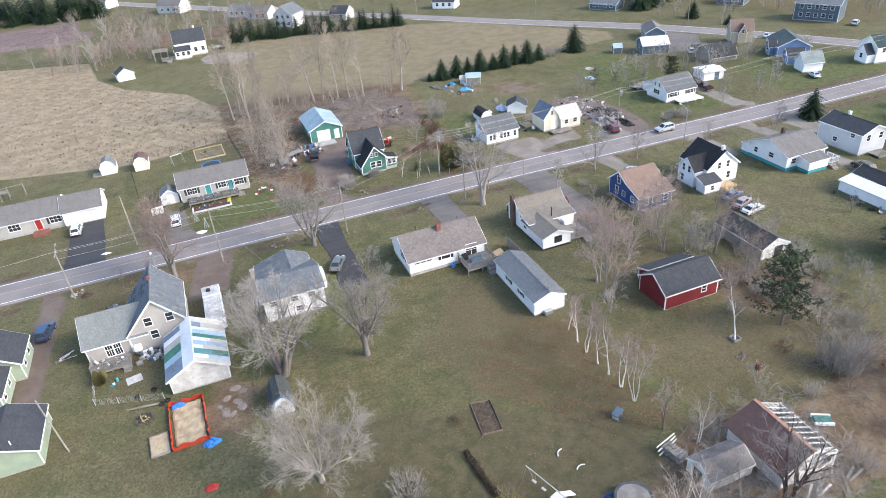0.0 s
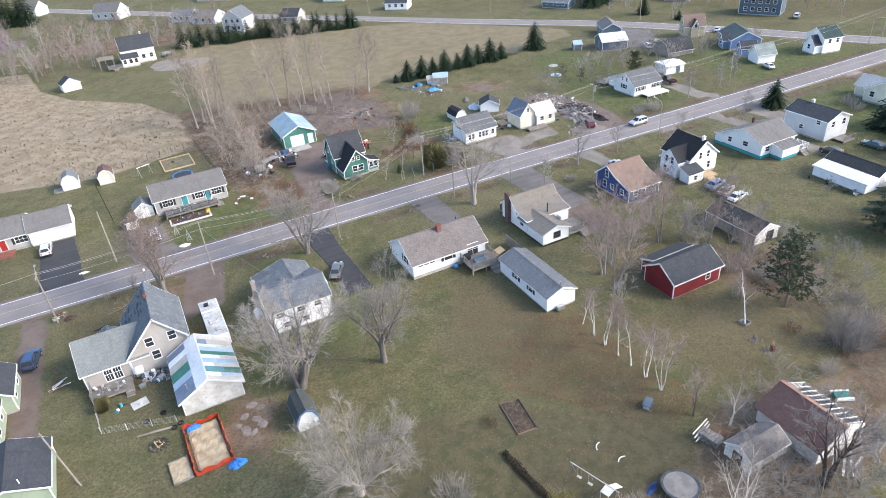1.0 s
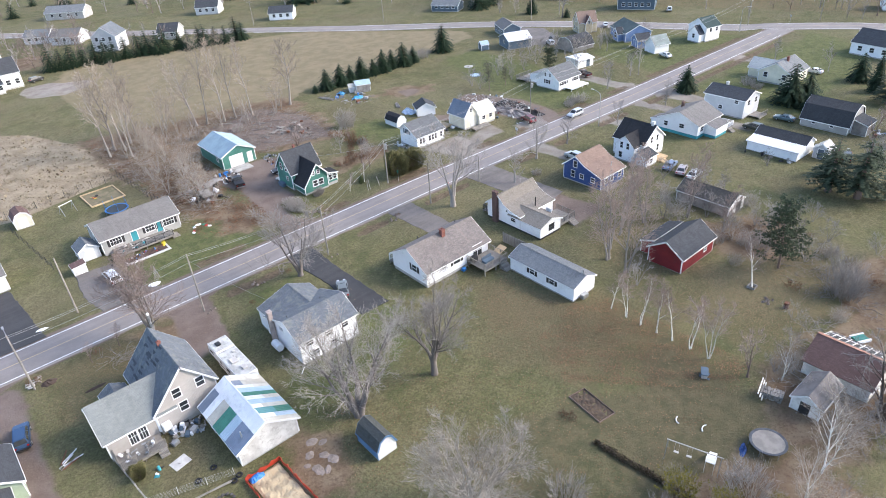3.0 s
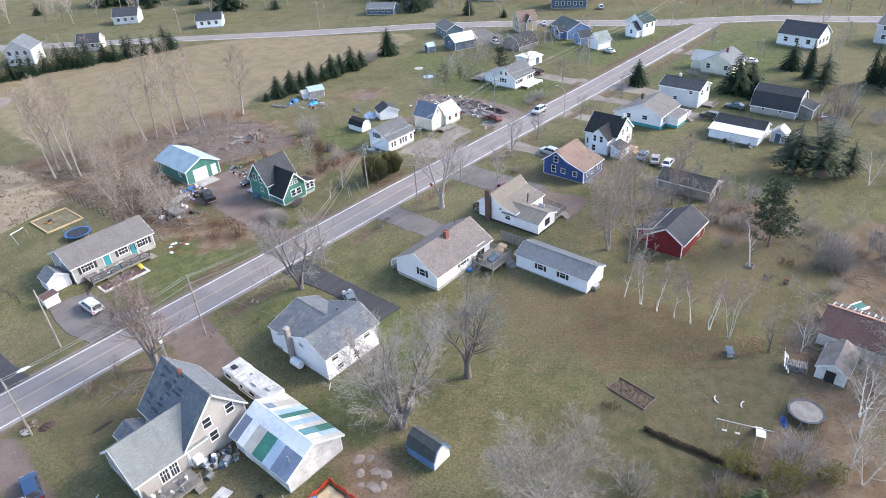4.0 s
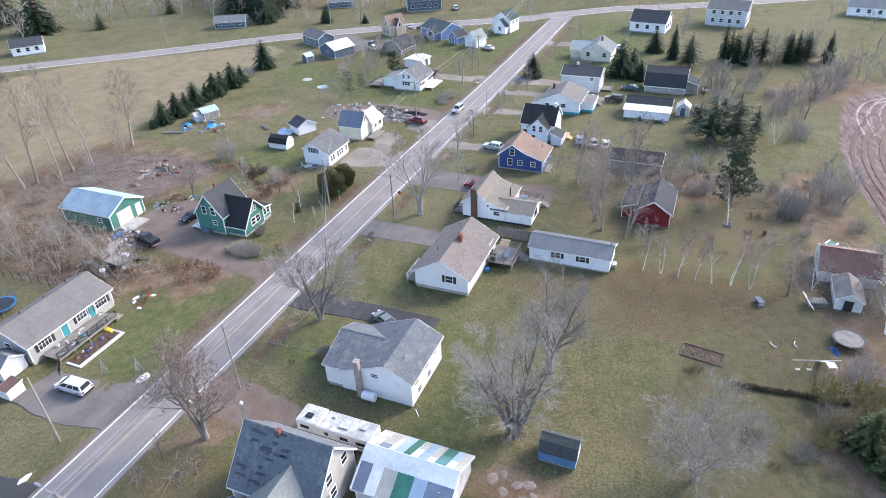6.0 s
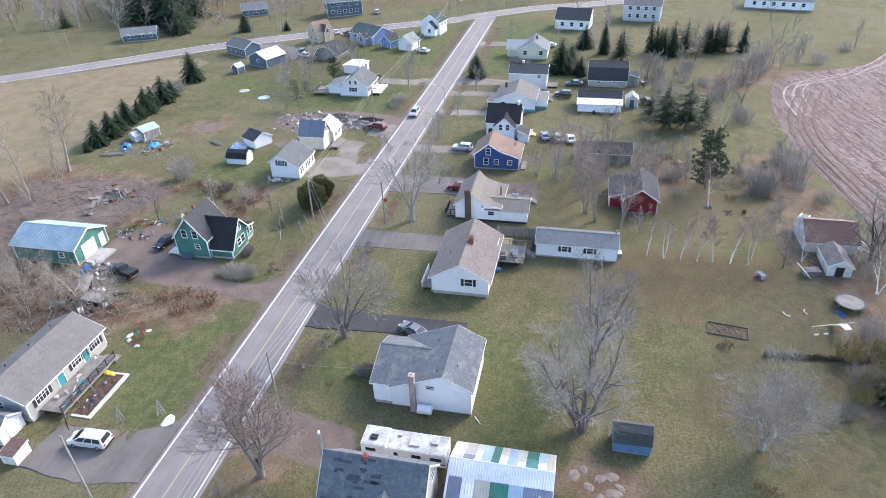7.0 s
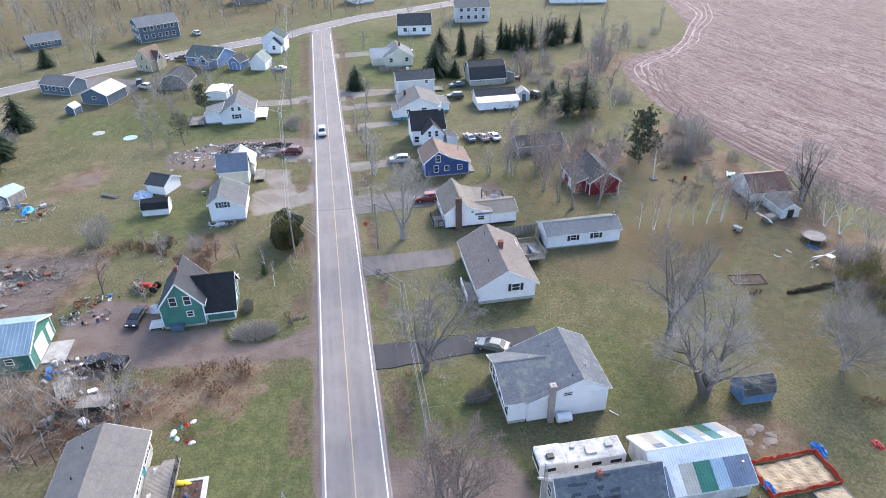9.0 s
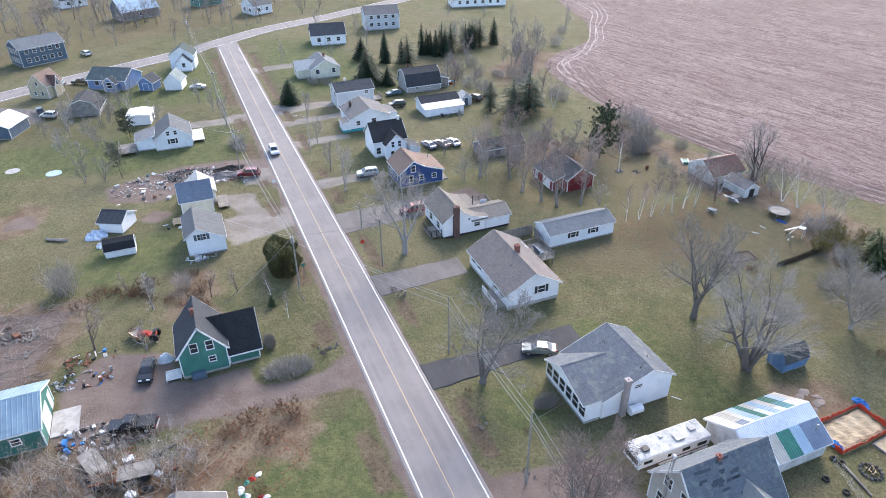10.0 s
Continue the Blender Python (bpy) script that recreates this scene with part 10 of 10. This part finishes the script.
clutter(113.0, 119.0, 50.0, 54.5, 10, 25, (white_cloth, blue_tarp, rust, old_board), "things behind the barn house", (0.3, 1.0), 0.7)
heap("tarpaulin", 62.6, 151.2, 3.4, 2.0, 0.5, surface("azure_tarp", (0.05, 0.34, 0.6), (0.03, 0.24, 0.45), 0.5, 2, 7, 0.2, 0.5), "azure tarpaulin over scrap beside the shack", "tarpaulin", 31)
heap("tarpaulin", 61.4, 157.0, 2.4, 1.8, 0.6, surface("azure_tarp_dark", (0.05, 0.25, 0.45), (0.03, 0.18, 0.35), 0.5, 2, 7, 0.2, 0.5), "blue tarpaulin over a heap by the shack", "tarpaulin", 32)
heap("tarpaulin", 64.2, 133.0, 2.8, 3.4, 0.9, pale_tarp, "pale blue tarpaulin over a heap beside the white shed", "tarpaulin", 33)
heap("tarpaulin", 60.6, 132.2, 1.4, 1.2, 0.5, white_cloth, "white sheeting over a small heap", "tarpaulin", 34)
heap("rubble_mound", 79.5, 114.0, 5.0, 12.0, 0.7, surface("rubble", (0.3, 0.27, 0.25), (0.14, 0.11, 0.1), 0.95, 1.5, 5, 0.5, 0.9, dirt=(0.07, 0.055, 0.05), dirt_amount=0.8), "charred mound of rubble from a burnt house", "rubble", 35, n=16, rough=0.7)
heap("charred_mound", 82.5, 110.5, 2.6, 6.5, 0.5, surface("charred", (0.06, 0.05, 0.045), (0.025, 0.022, 0.02), 0.95, 1.5, 6, 0.4, 0.8), "black charred beams and ash", "rubble", 36, n=14, rough=0.8)
heap("cut_brush", 40.5, 143.5, 3.0, 5.0, 0.7, surface("brush_debris", (0.3, 0.26, 0.22), (0.12, 0.09, 0.075), 0.95, 2.0, 5, 0.5, 0.9, dirt=(0.06, 0.045, 0.035), dirt_amount=0.8), "pile of broken branches and boards", "brush pile", 37, n=14, rough=0.9)
for k, (x, y, a) in enumerate(((56.5, 157.5, 100), (57.2, 156.0, 95), (37.2, 146.2, 10), (65.4, 138.6, 60))):
    r = root("timber_stack", x, y, None, a, "stack of grey weathered timbers", "timber stack", "timber stacks")
    for j in range(6):
        bm = bmesh.new()
        tube(bm, (-1.6 + random.uniform(-0.4, 0.2), j * 0.16 - 0.4, 0.1 + (j % 2) * 0.13), (1.6 + random.uniform(-0.2, 0.4), j * 0.16 - 0.4 + random.uniform(-0.1, 0.1), 0.1 + (j % 2) * 0.13), 0.08, n=5)
        part("timber", bm, old_board, r)
for k in range(26):
    bm = bmesh.new()
    L = random.uniform(1.5, 4.0)
    tube(bm, (-L / 2, 0, 0.1), (L / 2, random.uniform(-0.3, 0.3), random.uniform(0.1, 0.4)), random.uniform(0.07, 0.13), 0.05, 6)
    x, y = (random.uniform(18, 46), random.uniform(150, 160)) if k < 16 else (random.uniform(8, 15), random.uniform(124, 140))
    thing("fallen_log", bm, random.choice((bark_pale, bark_grey, bark_brown)), x, y, None, random.uniform(0, 180), "cut log lying in the cleared undergrowth", "log", "fallen logs")


def tractor(x, y, yaw):
    r = root("tractor", x, y, None, yaw, "old red farm tractor in the dirt yard", "tractor")
    r.matrix_basis = r.matrix_basis @ Matrix.Diagonal((0.85, 0.85, 0.85, 1))
    bm = bmesh.new()
    soft_box(bm, 0.2, -0.35, 0.7, 1.7, 0.35, 1.35, 0.1)
    soft_box(bm, -0.9, -0.5, 0.6, 0.2, 0.5, 1.0, 0.08)
    part("body", bm, red_plastic, r)
    bm = bmesh.new()
    soft_box(bm, -0.8, -0.25, 1.0, -0.35, 0.25, 1.15, 0.05)
    soft_box(bm, -0.9, -0.25, 1.1, -0.8, 0.25, 1.5, 0.03)
    part("seat", bm, rubber, r)
    for px, rr, e in ((-0.7, 0.62, 0.75), (1.3, 0.36, 0.6)):
        for s in (-1, 1):
            bm = bmesh.new()
            tube(bm, (px, s * (e - 0.15), rr), (px, s * (e + 0.15), rr), rr, rr, 14)
            part("wheel", bm, rubber, r)
    bm = bmesh.new()
    tube(bm, (1.2, 0, 1.3), (1.2, 0, 2.0), 0.04, n=6)
    part("exhaust", bm, black_metal, r)


tractor(33.6, 125.4, 75)


def small_boat(x, y, yaw):
    """An open wooden boat on a low trailer."""
    r = root("rowing_boat", x, y, None, yaw, "old ochre and cream open boat on a trailer", "boat")
    r.matrix_basis = r.matrix_basis @ Matrix.Diagonal((0.72, 0.8, 0.72, 1))
    ochre = surface("ochre_paint", (0.42, 0.2, 0.06), (0.3, 0.13, 0.04), 0.7, 1.5, 9, 0.2, 0.2, dirt=(0.2, 0.12, 0.07))
    for nm, inset, mt in (("hull", 0.0, ochre), ("lining", 0.07, white_old)):
        bm = bmesh.new()
        prev = None
        for i in range(11):
            t = i / 10
            wd = max(0.03, 0.85 * math.sin(math.pi * (0.12 + 0.88 * (1 - t)) / 2) ** 0.7 * (1 if t < 0.75 else 1 - ((t - 0.75) / 0.25) ** 2 * 0.9) - inset)
            zt = 1.15 + 0.3 * t * t
            row_ = [bm.verts.new((-1.9 + 3.8 * t, sy * wd * k_, zt - (0.75 - inset) * d)) for sy, k_, d in ((-1, 1, 0), (-1, 0.9, 0.5), (-1, 0.45, 0.95), (1, 0.45, 0.95), (1, 0.9, 0.5), (1, 1, 0))]
            if prev:
                for k_ in range(5):
                    bm.faces.new((prev[k_], prev[k_ + 1], row_[k_ + 1], row_[k_]))
            else:
                bm.faces.new(row_)
            prev = row_
        part(nm, fix(bm), mt, r)
    for px in (-0.9, 0.2):
        bm = bmesh.new()
        box(bm, px - 0.15, -0.68, 0.9, px + 0.15, 0.68, 0.95)
        part("bench", bm, new_wood, r)
    bm = bmesh.new()
    soft_box(bm, -2.1, -0.16, 0.7, -1.9, 0.16, 1.25, 0.06)
    part("outboard_motor", bm, black_metal, r)
    bm = bmesh.new()
    for e in (-0.5, 0.5):
        tube(bm, (-1.8, e, 0.4), (1.2, e, 0.4), 0.05, n=5)
    tube(bm, (-0.5, -0.85, 0.32), (-0.5, 0.85, 0.32), 0.05, n=5)
    tube(bm, (1.2, -0.5, 0.4), (2.7, 0, 0.45), 0.05, n=5)
    tube(bm, (1.2, 0.5, 0.4), (2.7, 0, 0.45), 0.05, n=5)
    part("trailer_frame", bm, steel, r)
    for e in (-0.85, 0.85):
        bm = bmesh.new()
        tube(bm, (-0.5, e - 0.08, 0.3), (-0.5, e + 0.08, 0.3), 0.3, 0.3, 12)
        part("wheel", bm, rubber, r)


small_boat(34.2, 127.0, 200)
heap("covered_mower", 28.6, 123.9, 1.3, 2.0, 1.0, white_cloth, "machine under a grey-white cover against the house", "cover", 38, rough=0.25)
r = root("flat_trailer", 14.6, 131.0, None, 25, "grey flatbed trailer parked by the garage", "trailer")
bm = bmesh.new()
box(bm, -2.0, -0.9, 0.55, 2.0, 0.9, 0.65)
box(bm, 2.0, -0.05, 0.5, 3.2, 0.05, 0.6)
part("bed", bm, old_board, r)
for s in (-0.4, 0.4):
    for e in (-0.95, 0.95):
        bm = bmesh.new()
        tube(bm, (s, e - 0.08, 0.32), (s, e + 0.08, 0.32), 0.32, 0.32, 12)
        part("wheel", bm, rubber, r)
r = root("box_trailer_wreck", 12.0, 128.4, None, 85, "rusting truck frame overgrown in the thicket", "truck wreck")
bm = bmesh.new()
for e in (-0.5, 0.5):
    box(bm, -3.0, e - 0.08, 0.5, 3.0, e + 0.08, 0.68)
for s in (-2.8, -1.2, 0.4, 2.0):
    box(bm, s, -0.9, 0.68, s + 0.15, 0.9, 0.78)
part("chassis", bm, rust, r)
bm = bmesh.new()
box(bm, -3.0, -0.95, 0.78, 0.4, 0.95, 0.86)
part("load_floor", bm, old_board, r)
for s in (-2.0, -1.1, 2.2):
    for e in (-0.85, 0.85):
        bm = bmesh.new()
        tube(bm, (s, e - 0.12, 0.42), (s, e + 0.12, 0.42), 0.42, 0.42, 12)
        part("wheel", bm, rubber, r)

# pools covered with ice, signs, stones at the culverts
for x, y, rad, lab in ((94.0, 141.5, 1.4, "round pale pool cover on the lawn"), (98.6, 149.0, 1.3, "faint grey round patch where a pool stood")):
    bm = bmesh.new()
    tube(bm, (0, 0, -0.1), (0, 0, 0.14 if rad > 1.35 else 0.05), rad, rad, 28)
    thing("pool_cover", bm, metal_paleblue if rad > 1.35 else concrete, x, y, None, 0, lab, "pool cover")


def sign(x, y, w_, hgt, mat, label, yaw=-90, diamond=False):
    r = root("road_sign", x, y, None, yaw, label, "sign")
    bm = bmesh.new()
    tube(bm, (0, 0.03, -0.2), (0, 0.03, hgt), 0.03, n=6)
    part("post", bm, steel, r)
    bm = bmesh.new()
    box(bm, -w_ / 2, -0.02, -w_ / 2, w_ / 2, 0.0, w_ / 2, pose(0, 0, hgt - 0.1, 0, 45 if diamond else 0, 0))
    part("panel", bm, mat, r)


sign(43.0, 95.4, 0.6, 1.4, orange_mesh, "orange diamond warning sign at the roadside", -90, True)
sign(69.8, 103.9, 0.55, 1.3, white_cloth, "small white sign on the verge")
sign(39.4, 105.0, 0.5, 1.9, metal_green, "small green road sign by the hedge")
sign(188.0, 101.5, 0.5, 2.2, steel, "road sign at the junction")
for k, (x, y, n) in enumerate(((-24.4, 94.6, 7), (22.8, 106.2, 8), (4.8, 93.6, 5), (29.6, 94.0, 6), (6.0, 79.6, 4), (-3.0, 92.4, 4), (16.4, 92.2, 3), (22.4, 104.8, 4))):
    for j in range(n):
        s = random.uniform(0.2, 0.5)
        tagged(heap("stone", x + random.uniform(-0.8, 0.8), y + random.uniform(-0.6, 0.6), s, s * 0.8, 0.22, rock_mat, "pale stone by the culvert", "stone", 60 + k * 10 + j), group="culvert stones")
for k in range(3):
    bm = bmesh.new()
    tube(bm, (0, 0, -0.2), (random.uniform(-0.3, 0.3), 0.5, 1.7), 0.06, n=5)
    thing("fence_stake", bm, pole_wood, 33.4 + k * 0.5 + (1.6 if k == 2 else 0), 106.2, None, 20 * k, "leaning timber stake at the roadside", "stake")
for x, y in ((24.8, 74.5),):
    bm = bmesh.new()
    soft_box(bm, -0.3, -0.25, 0, 0.3, 0.25, 0.45, 0.06)
    thing("storage_tub", bm, blue_tarp, x + 2.6, y, None, 5, "blue plastic tub against the bungalow wall", "tub")
r = root("deck_sofa", 30.4, 72.6, 0.97, 0, "grey outdoor sofa on the bungalow deck", "sofa")
bm = bmesh.new()
soft_box(bm, -0.9, -0.4, 0.1, 0.9, 0.4, 0.45, 0.06)
part("seat", bm, slate_siding, r)
bm = bmesh.new()
soft_box(bm, -0.9, 0.25, 0.45, 0.9, 0.45, 0.85, 0.06)
part("backrest", bm, slate_siding, r)
bm = bmesh.new()
soft_box(bm, -0.4, -0.4, 0.0, 0.4, 0.4, 0.75, 0.05)
thing("deck_grill", bm, black_metal, 29.2, 74.2, 0.96, 10, "black barbecue grill on the deck", "grill")

# ---- leaf litter, tufts and tracks ----
def cards(name, pts, size, mat, label, category, flat=True, seed=3):
    """Many small leaves or blades, too many to count, as one object."""
    rnd = np.random.default_rng(seed)
    n = len(pts)
    a = rnd.uniform(0, 6.283, n)
    s = size * rnd.uniform(0.6, 1.4, n)
    base = np.array([(x, y, gz(x, y)) for x, y in pts])
    u = np.stack([np.cos(a), np.sin(a), rnd.uniform(-0.35, 0.35, n) if flat else np.zeros(n)], -1) * s[:, None]
    if flat:
        v = np.stack([-np.sin(a), np.cos(a), rnd.uniform(-0.35, 0.35, n)], -1) * (s * 0.6)[:, None]
        base[:, 2] += 0.05
        q = np.stack([base - u, base + v, base + u, base - v], 1)
    else:
        up = np.stack([rnd.uniform(-0.25, 0.25, n) * s, rnd.uniform(-0.25, 0.25, n) * s, s * rnd.uniform(0.7, 1.3, n)], -1)
        base[:, 2] -= 0.05
        q = np.stack([base - u * 0.35, base + u * 0.35, base + u * 0.6 + up, base - u * 0.5 + up * 0.9], 1)
    me_ = bpy.data.meshes.new(name)
    me_.from_pydata(q.reshape(-1, 3), [], np.arange(n * 4).reshape(-1, 4))
    me_.materials.append(mat)
    return tagged(new(name, me_), label, category, kind="stuff")


def scatter(poly, n, seed, clump=0.0):
    rnd = np.random.default_rng(seed)
    p = np.array(poly)
    lo, hi = p.min(0), p.max(0)
    out = []
    while len(out) < n:
        c = rnd.uniform(lo, hi, (4000, 2))
        if clump:
            k = np.sin(c[:, 0] * 0.9 + seed) * np.sin(c[:, 1] * 1.1 + 2 * seed) + 0.6 * np.sin(c[:, 0] * 2.3 + c[:, 1] * 1.7)
            c = c[k > rnd.uniform(-1.4, 1.2, len(c)) * clump]
        c = c[signed(c[:, 0], c[:, 1], poly) < 0]
        out.extend(map(tuple, c))
    return out[:n]


leaf_brown = foliage("fallen_leaf_brown", (0.27, 0.165, 0.09), (0.13, 0.075, 0.042))
leaf_tan = foliage("fallen_leaf_tan", (0.34, 0.26, 0.17), (0.19, 0.13, 0.08))
garden = [(-3, 36), (36, 36), (36, 58), (33, 70), (20, 74), (10, 70), (-2, 66), (-6, 50)]
cards("leaf_litter", scatter(garden, 7000, 1, 0.8), 0.07, leaf_brown, "brown fallen leaves scattered over the lawn", "leaves", seed=1)
cards("leaf_litter", scatter(ZONES["leaf"][0], 6500, 2, 0.6), 0.075, leaf_brown, "tan fallen leaves under the birches", "leaves", seed=2)
cards("leaf_litter", scatter([(-14, 40), (60, 24), (60, 95), (-20, 95)], 6000, 3, 0.7), 0.06, leaf_tan, "fallen leaves over the gardens", "leaves", seed=3)
cards("leaf_litter", scatter([(5, 112), (16, 110), (20, 148), (50, 158), (48, 170), (4, 176)], 7000, 4, 0.6), 0.14, dry_leaf, "russet leaf litter under the thicket", "leaves", seed=4)
cards("dry_grass", scatter(ZONES["dry"][0], 24000, 7, 0.5), 0.24, straw, "tall tan dead grass in the rough field", "grass", False, seed=7)
cards("dry_grass", scatter([(-40, 158), (0, 152), (0, 190), (-30, 210), (-60, 190)], 150, 8, 0.5), 0.3, dry_stem, "dark weed stalks in the rough field", "weeds", False, seed=8)



def brushwood(name, poly, n, seed, lo, hi, mat, label):
    """Sticks and cut branches lying about, past counting."""
    rnd = random.Random(seed)
    segs = []
    for x, y in scatter(poly, n, seed, 0.7):
        L, a = rnd.uniform(lo, hi), rnd.uniform(0, 6.283)
        p = Vector((x, y, gz(x, y) + rnd.uniform(0.02, 0.2)))
        d = Vector((math.cos(a), math.sin(a), rnd.uniform(-0.05, 0.28)))
        m = p + d * L * 0.5 + Vector((rnd.gauss(0, 0.12), rnd.gauss(0, 0.12), 0)) * L
        segs += [(p, m, 0.03, 0.022, 3), (m, p + d * L, 0.022, 0.012, 3)]
        e = m + off_axis(rnd, d.normalized(), 0.6) * L * 0.4
        segs.append((m, e, 0.018, 0.01, 1))
    tagged(new(name, tubes_mesh(name, segs, mat)), label, "brushwood", kind="stuff")


brushwood("brushwood", [(26, 138), (46, 134), (48, 150), (44, 163), (22, 163), (19, 150)], 1500, 21, 0.8, 2.6, bark_pale, "pale cut branches lying over the cleared wood")
brushwood("brushwood", [(5, 120), (13, 120), (17, 136), (20, 148), (20, 166), (4, 170), (4, 140)], 1300, 22, 0.8, 2.4, bark_pale, "fallen grey branches under the thicket")
brushwood("brushwood", [(58, 60), (68, 55), (70, 44), (62, 34), (54, 30), (54, 40), (60, 46)], 500, 23, 0.7, 2.0, bark_grey, "dead branches under the hedgerow")
brushwood("brushwood", [(30, 23), (50, 24), (50, 36), (36, 36)], 350, 24, 0.7, 2.0, bark_grey, "dead branches round the ruined barn")
def fragments(name, poly, n, seed, lo, hi, mat, label, category):
    """Broken boards and bits strewn about, past counting, as one object."""
    rnd = random.Random(seed)
    verts, faces = [], []
    for x, y in scatter(poly, n, seed, 0.9):
        L, wd, th = rnd.uniform(lo, hi), rnd.uniform(0.03, 0.11), rnd.uniform(0.01, 0.05)
        m = pose(x, y, gz(x, y) + rnd.uniform(0.02, 0.18), rnd.uniform(-25, 25), rnd.uniform(-25, 25), rnd.uniform(0, 360))
        o = len(verts)
        verts += [m @ Vector((sx * L / 2 * rnd.uniform(0.8, 1), sy * wd, sz * th)) for sz in (-1, 1) for sx, sy in ((-1, -1), (1, -1), (1, 1), (-1, 1))]
        faces += [(o + 4, o + 5, o + 6, o + 7), (o, o + 1, o + 5, o + 4), (o + 1, o + 2, o + 6, o + 5), (o + 2, o + 3, o + 7, o + 6), (o + 3, o, o + 4, o + 7)]
    me_ = bpy.data.meshes.new(name)
    me_.from_pydata(verts, [], faces)
    me_.materials.append(mat)
    tagged(new(name, me_), label, category, kind="stuff")


pit = [(80.5, 113.6), (85.4, 114), (85.6, 122.4), (81, 121.4)]
swath = [(78, 118), (82, 112), (86.5, 115), (85, 126), (82, 132), (77, 130)]
fragments("burnt_rubble", pit, 150, 41, 0.3, 1.5, roof_charcoal, "charred boards of a burnt house", "rubble")
fragments("burnt_rubble", pit, 150, 42, 0.2, 1.0, old_board, "grey broken boards of a burnt house", "rubble")
fragments("burnt_rubble", swath, 170, 43, 0.1, 0.6, stone_pale, "pale bits of plaster strewn over red earth", "rubble")
fragments("burnt_rubble", swath, 90, 49, 0.2, 0.9, old_board, "grey splinters strewn over red earth", "rubble")
fragments("yard_scrap", [(19.0, 129.8), (20.8, 129.6), (21, 134.8), (19.2, 134.6)], 60, 44, 0.15, 0.8, old_board, "small broken boards beside the green garage", "scrap")
fragments("yard_scrap", [(31.0, 132.0), (33.6, 132.4), (33.4, 135.4), (30.8, 134.6)], 40, 45, 0.15, 0.7, rust, "rusty scraps in the dirt yard", "scrap")
fragments("yard_scrap", [(27.4, 133.8), (30.2, 133.6), (30, 136.4), (27.6, 136)], 36, 46, 0.15, 0.7, steel, "bits of sheet metal in the dirt yard", "scrap")
fragments("timber_waste", [(39.2, 138.4), (41.4, 139), (41.4, 144), (38.6, 148), (37, 147), (39, 143)], 190, 47, 0.5, 2.0, deck_wood, "long pile of pale split timber waste", "timber")
fragments("timber_waste", [(58, 147), (66, 146), (66, 159), (57, 159)], 90, 48, 0.3, 1.4, old_board, "boards strewn round the shack", "timber")
track_dark = surface("track_dark", (0.15, 0.1, 0.084), (0.1, 0.066, 0.054), 0.95, 0.6, 5, 0.35, 0.4)
fragments("culvert_bits", [(-25.2, 93.6), (-23.6, 94.8), (-24.4, 95.4), (-25.8, 94.6)], 30, 50, 0.15, 0.5, stone_pale, "pale broken concrete round a pole's foot", "rubble")
earth_dark = surface("earth_dark", (0.085, 0.058, 0.045), (0.05, 0.034, 0.027), 0.95, 1.2, 7, 0.35, 0.5)
heap("earth_mound", -23.2, 93.2, 1.9, 1.5, 0.35, earth_dark, "low mound of dark brown earth beside a pole", "mound", 91, rough=0.4)
heap("flower_bed_soil", -19.4, 88.1, 3.0, 0.8, 0.14, earth_dark, "long narrow bed of dark soil in the lawn", "garden bed", 92, rough=0.3)
brushwood("brushwood", [(-17.5, 93.5), (-12.5, 92.5), (-12.0, 90.0), (-16.5, 90.4)], 70, 25, 0.6, 2.0, bark_grey, "dead branches fallen on the verge")
track_pale = surface("track_pale", (0.4, 0.33, 0.31), (0.16, 0.11, 0.098), 0.95, 0.35, 5, 0.35, 0.4)


def track(pts, half, mat, label):
    line = smooth_line(pts, 10)
    for off in (-0.9, 0.9):
        bm = bmesh.new()
        ribbon(bm, shifted(line, off), half, 0.07, 0.03)
        tagged(thing("tyre_track", bm, mat, 0, 0, 0, 0, label, "tyre track", kind="structure"))


track([(190, -34), (171, -30), (156, -19.8), (140, -9), (136, -6), (124, 5), (117.5, 16), (108, 20), (96, 20)], 0.16, track_pale, "pale tyre track pressed into the ploughed soil")
track([(185, -40), (164, -30), (148, -17), (137, -10), (128, 0), (121, 12), (112, 17), (100, 18)], 0.12, track_pale, "pale tyre track pressed into the ploughed soil")
for d in (0.0, 2.9):
    track([(112, 16 - d), (96, 21.4 - d), (82, 23.2 - d), (66, 21.6 - d), (48, 18.6 - d), (24, 10 - d), (0, 0 - d)], 0.3, track_dark, "dark wheel rut along the field's edge")
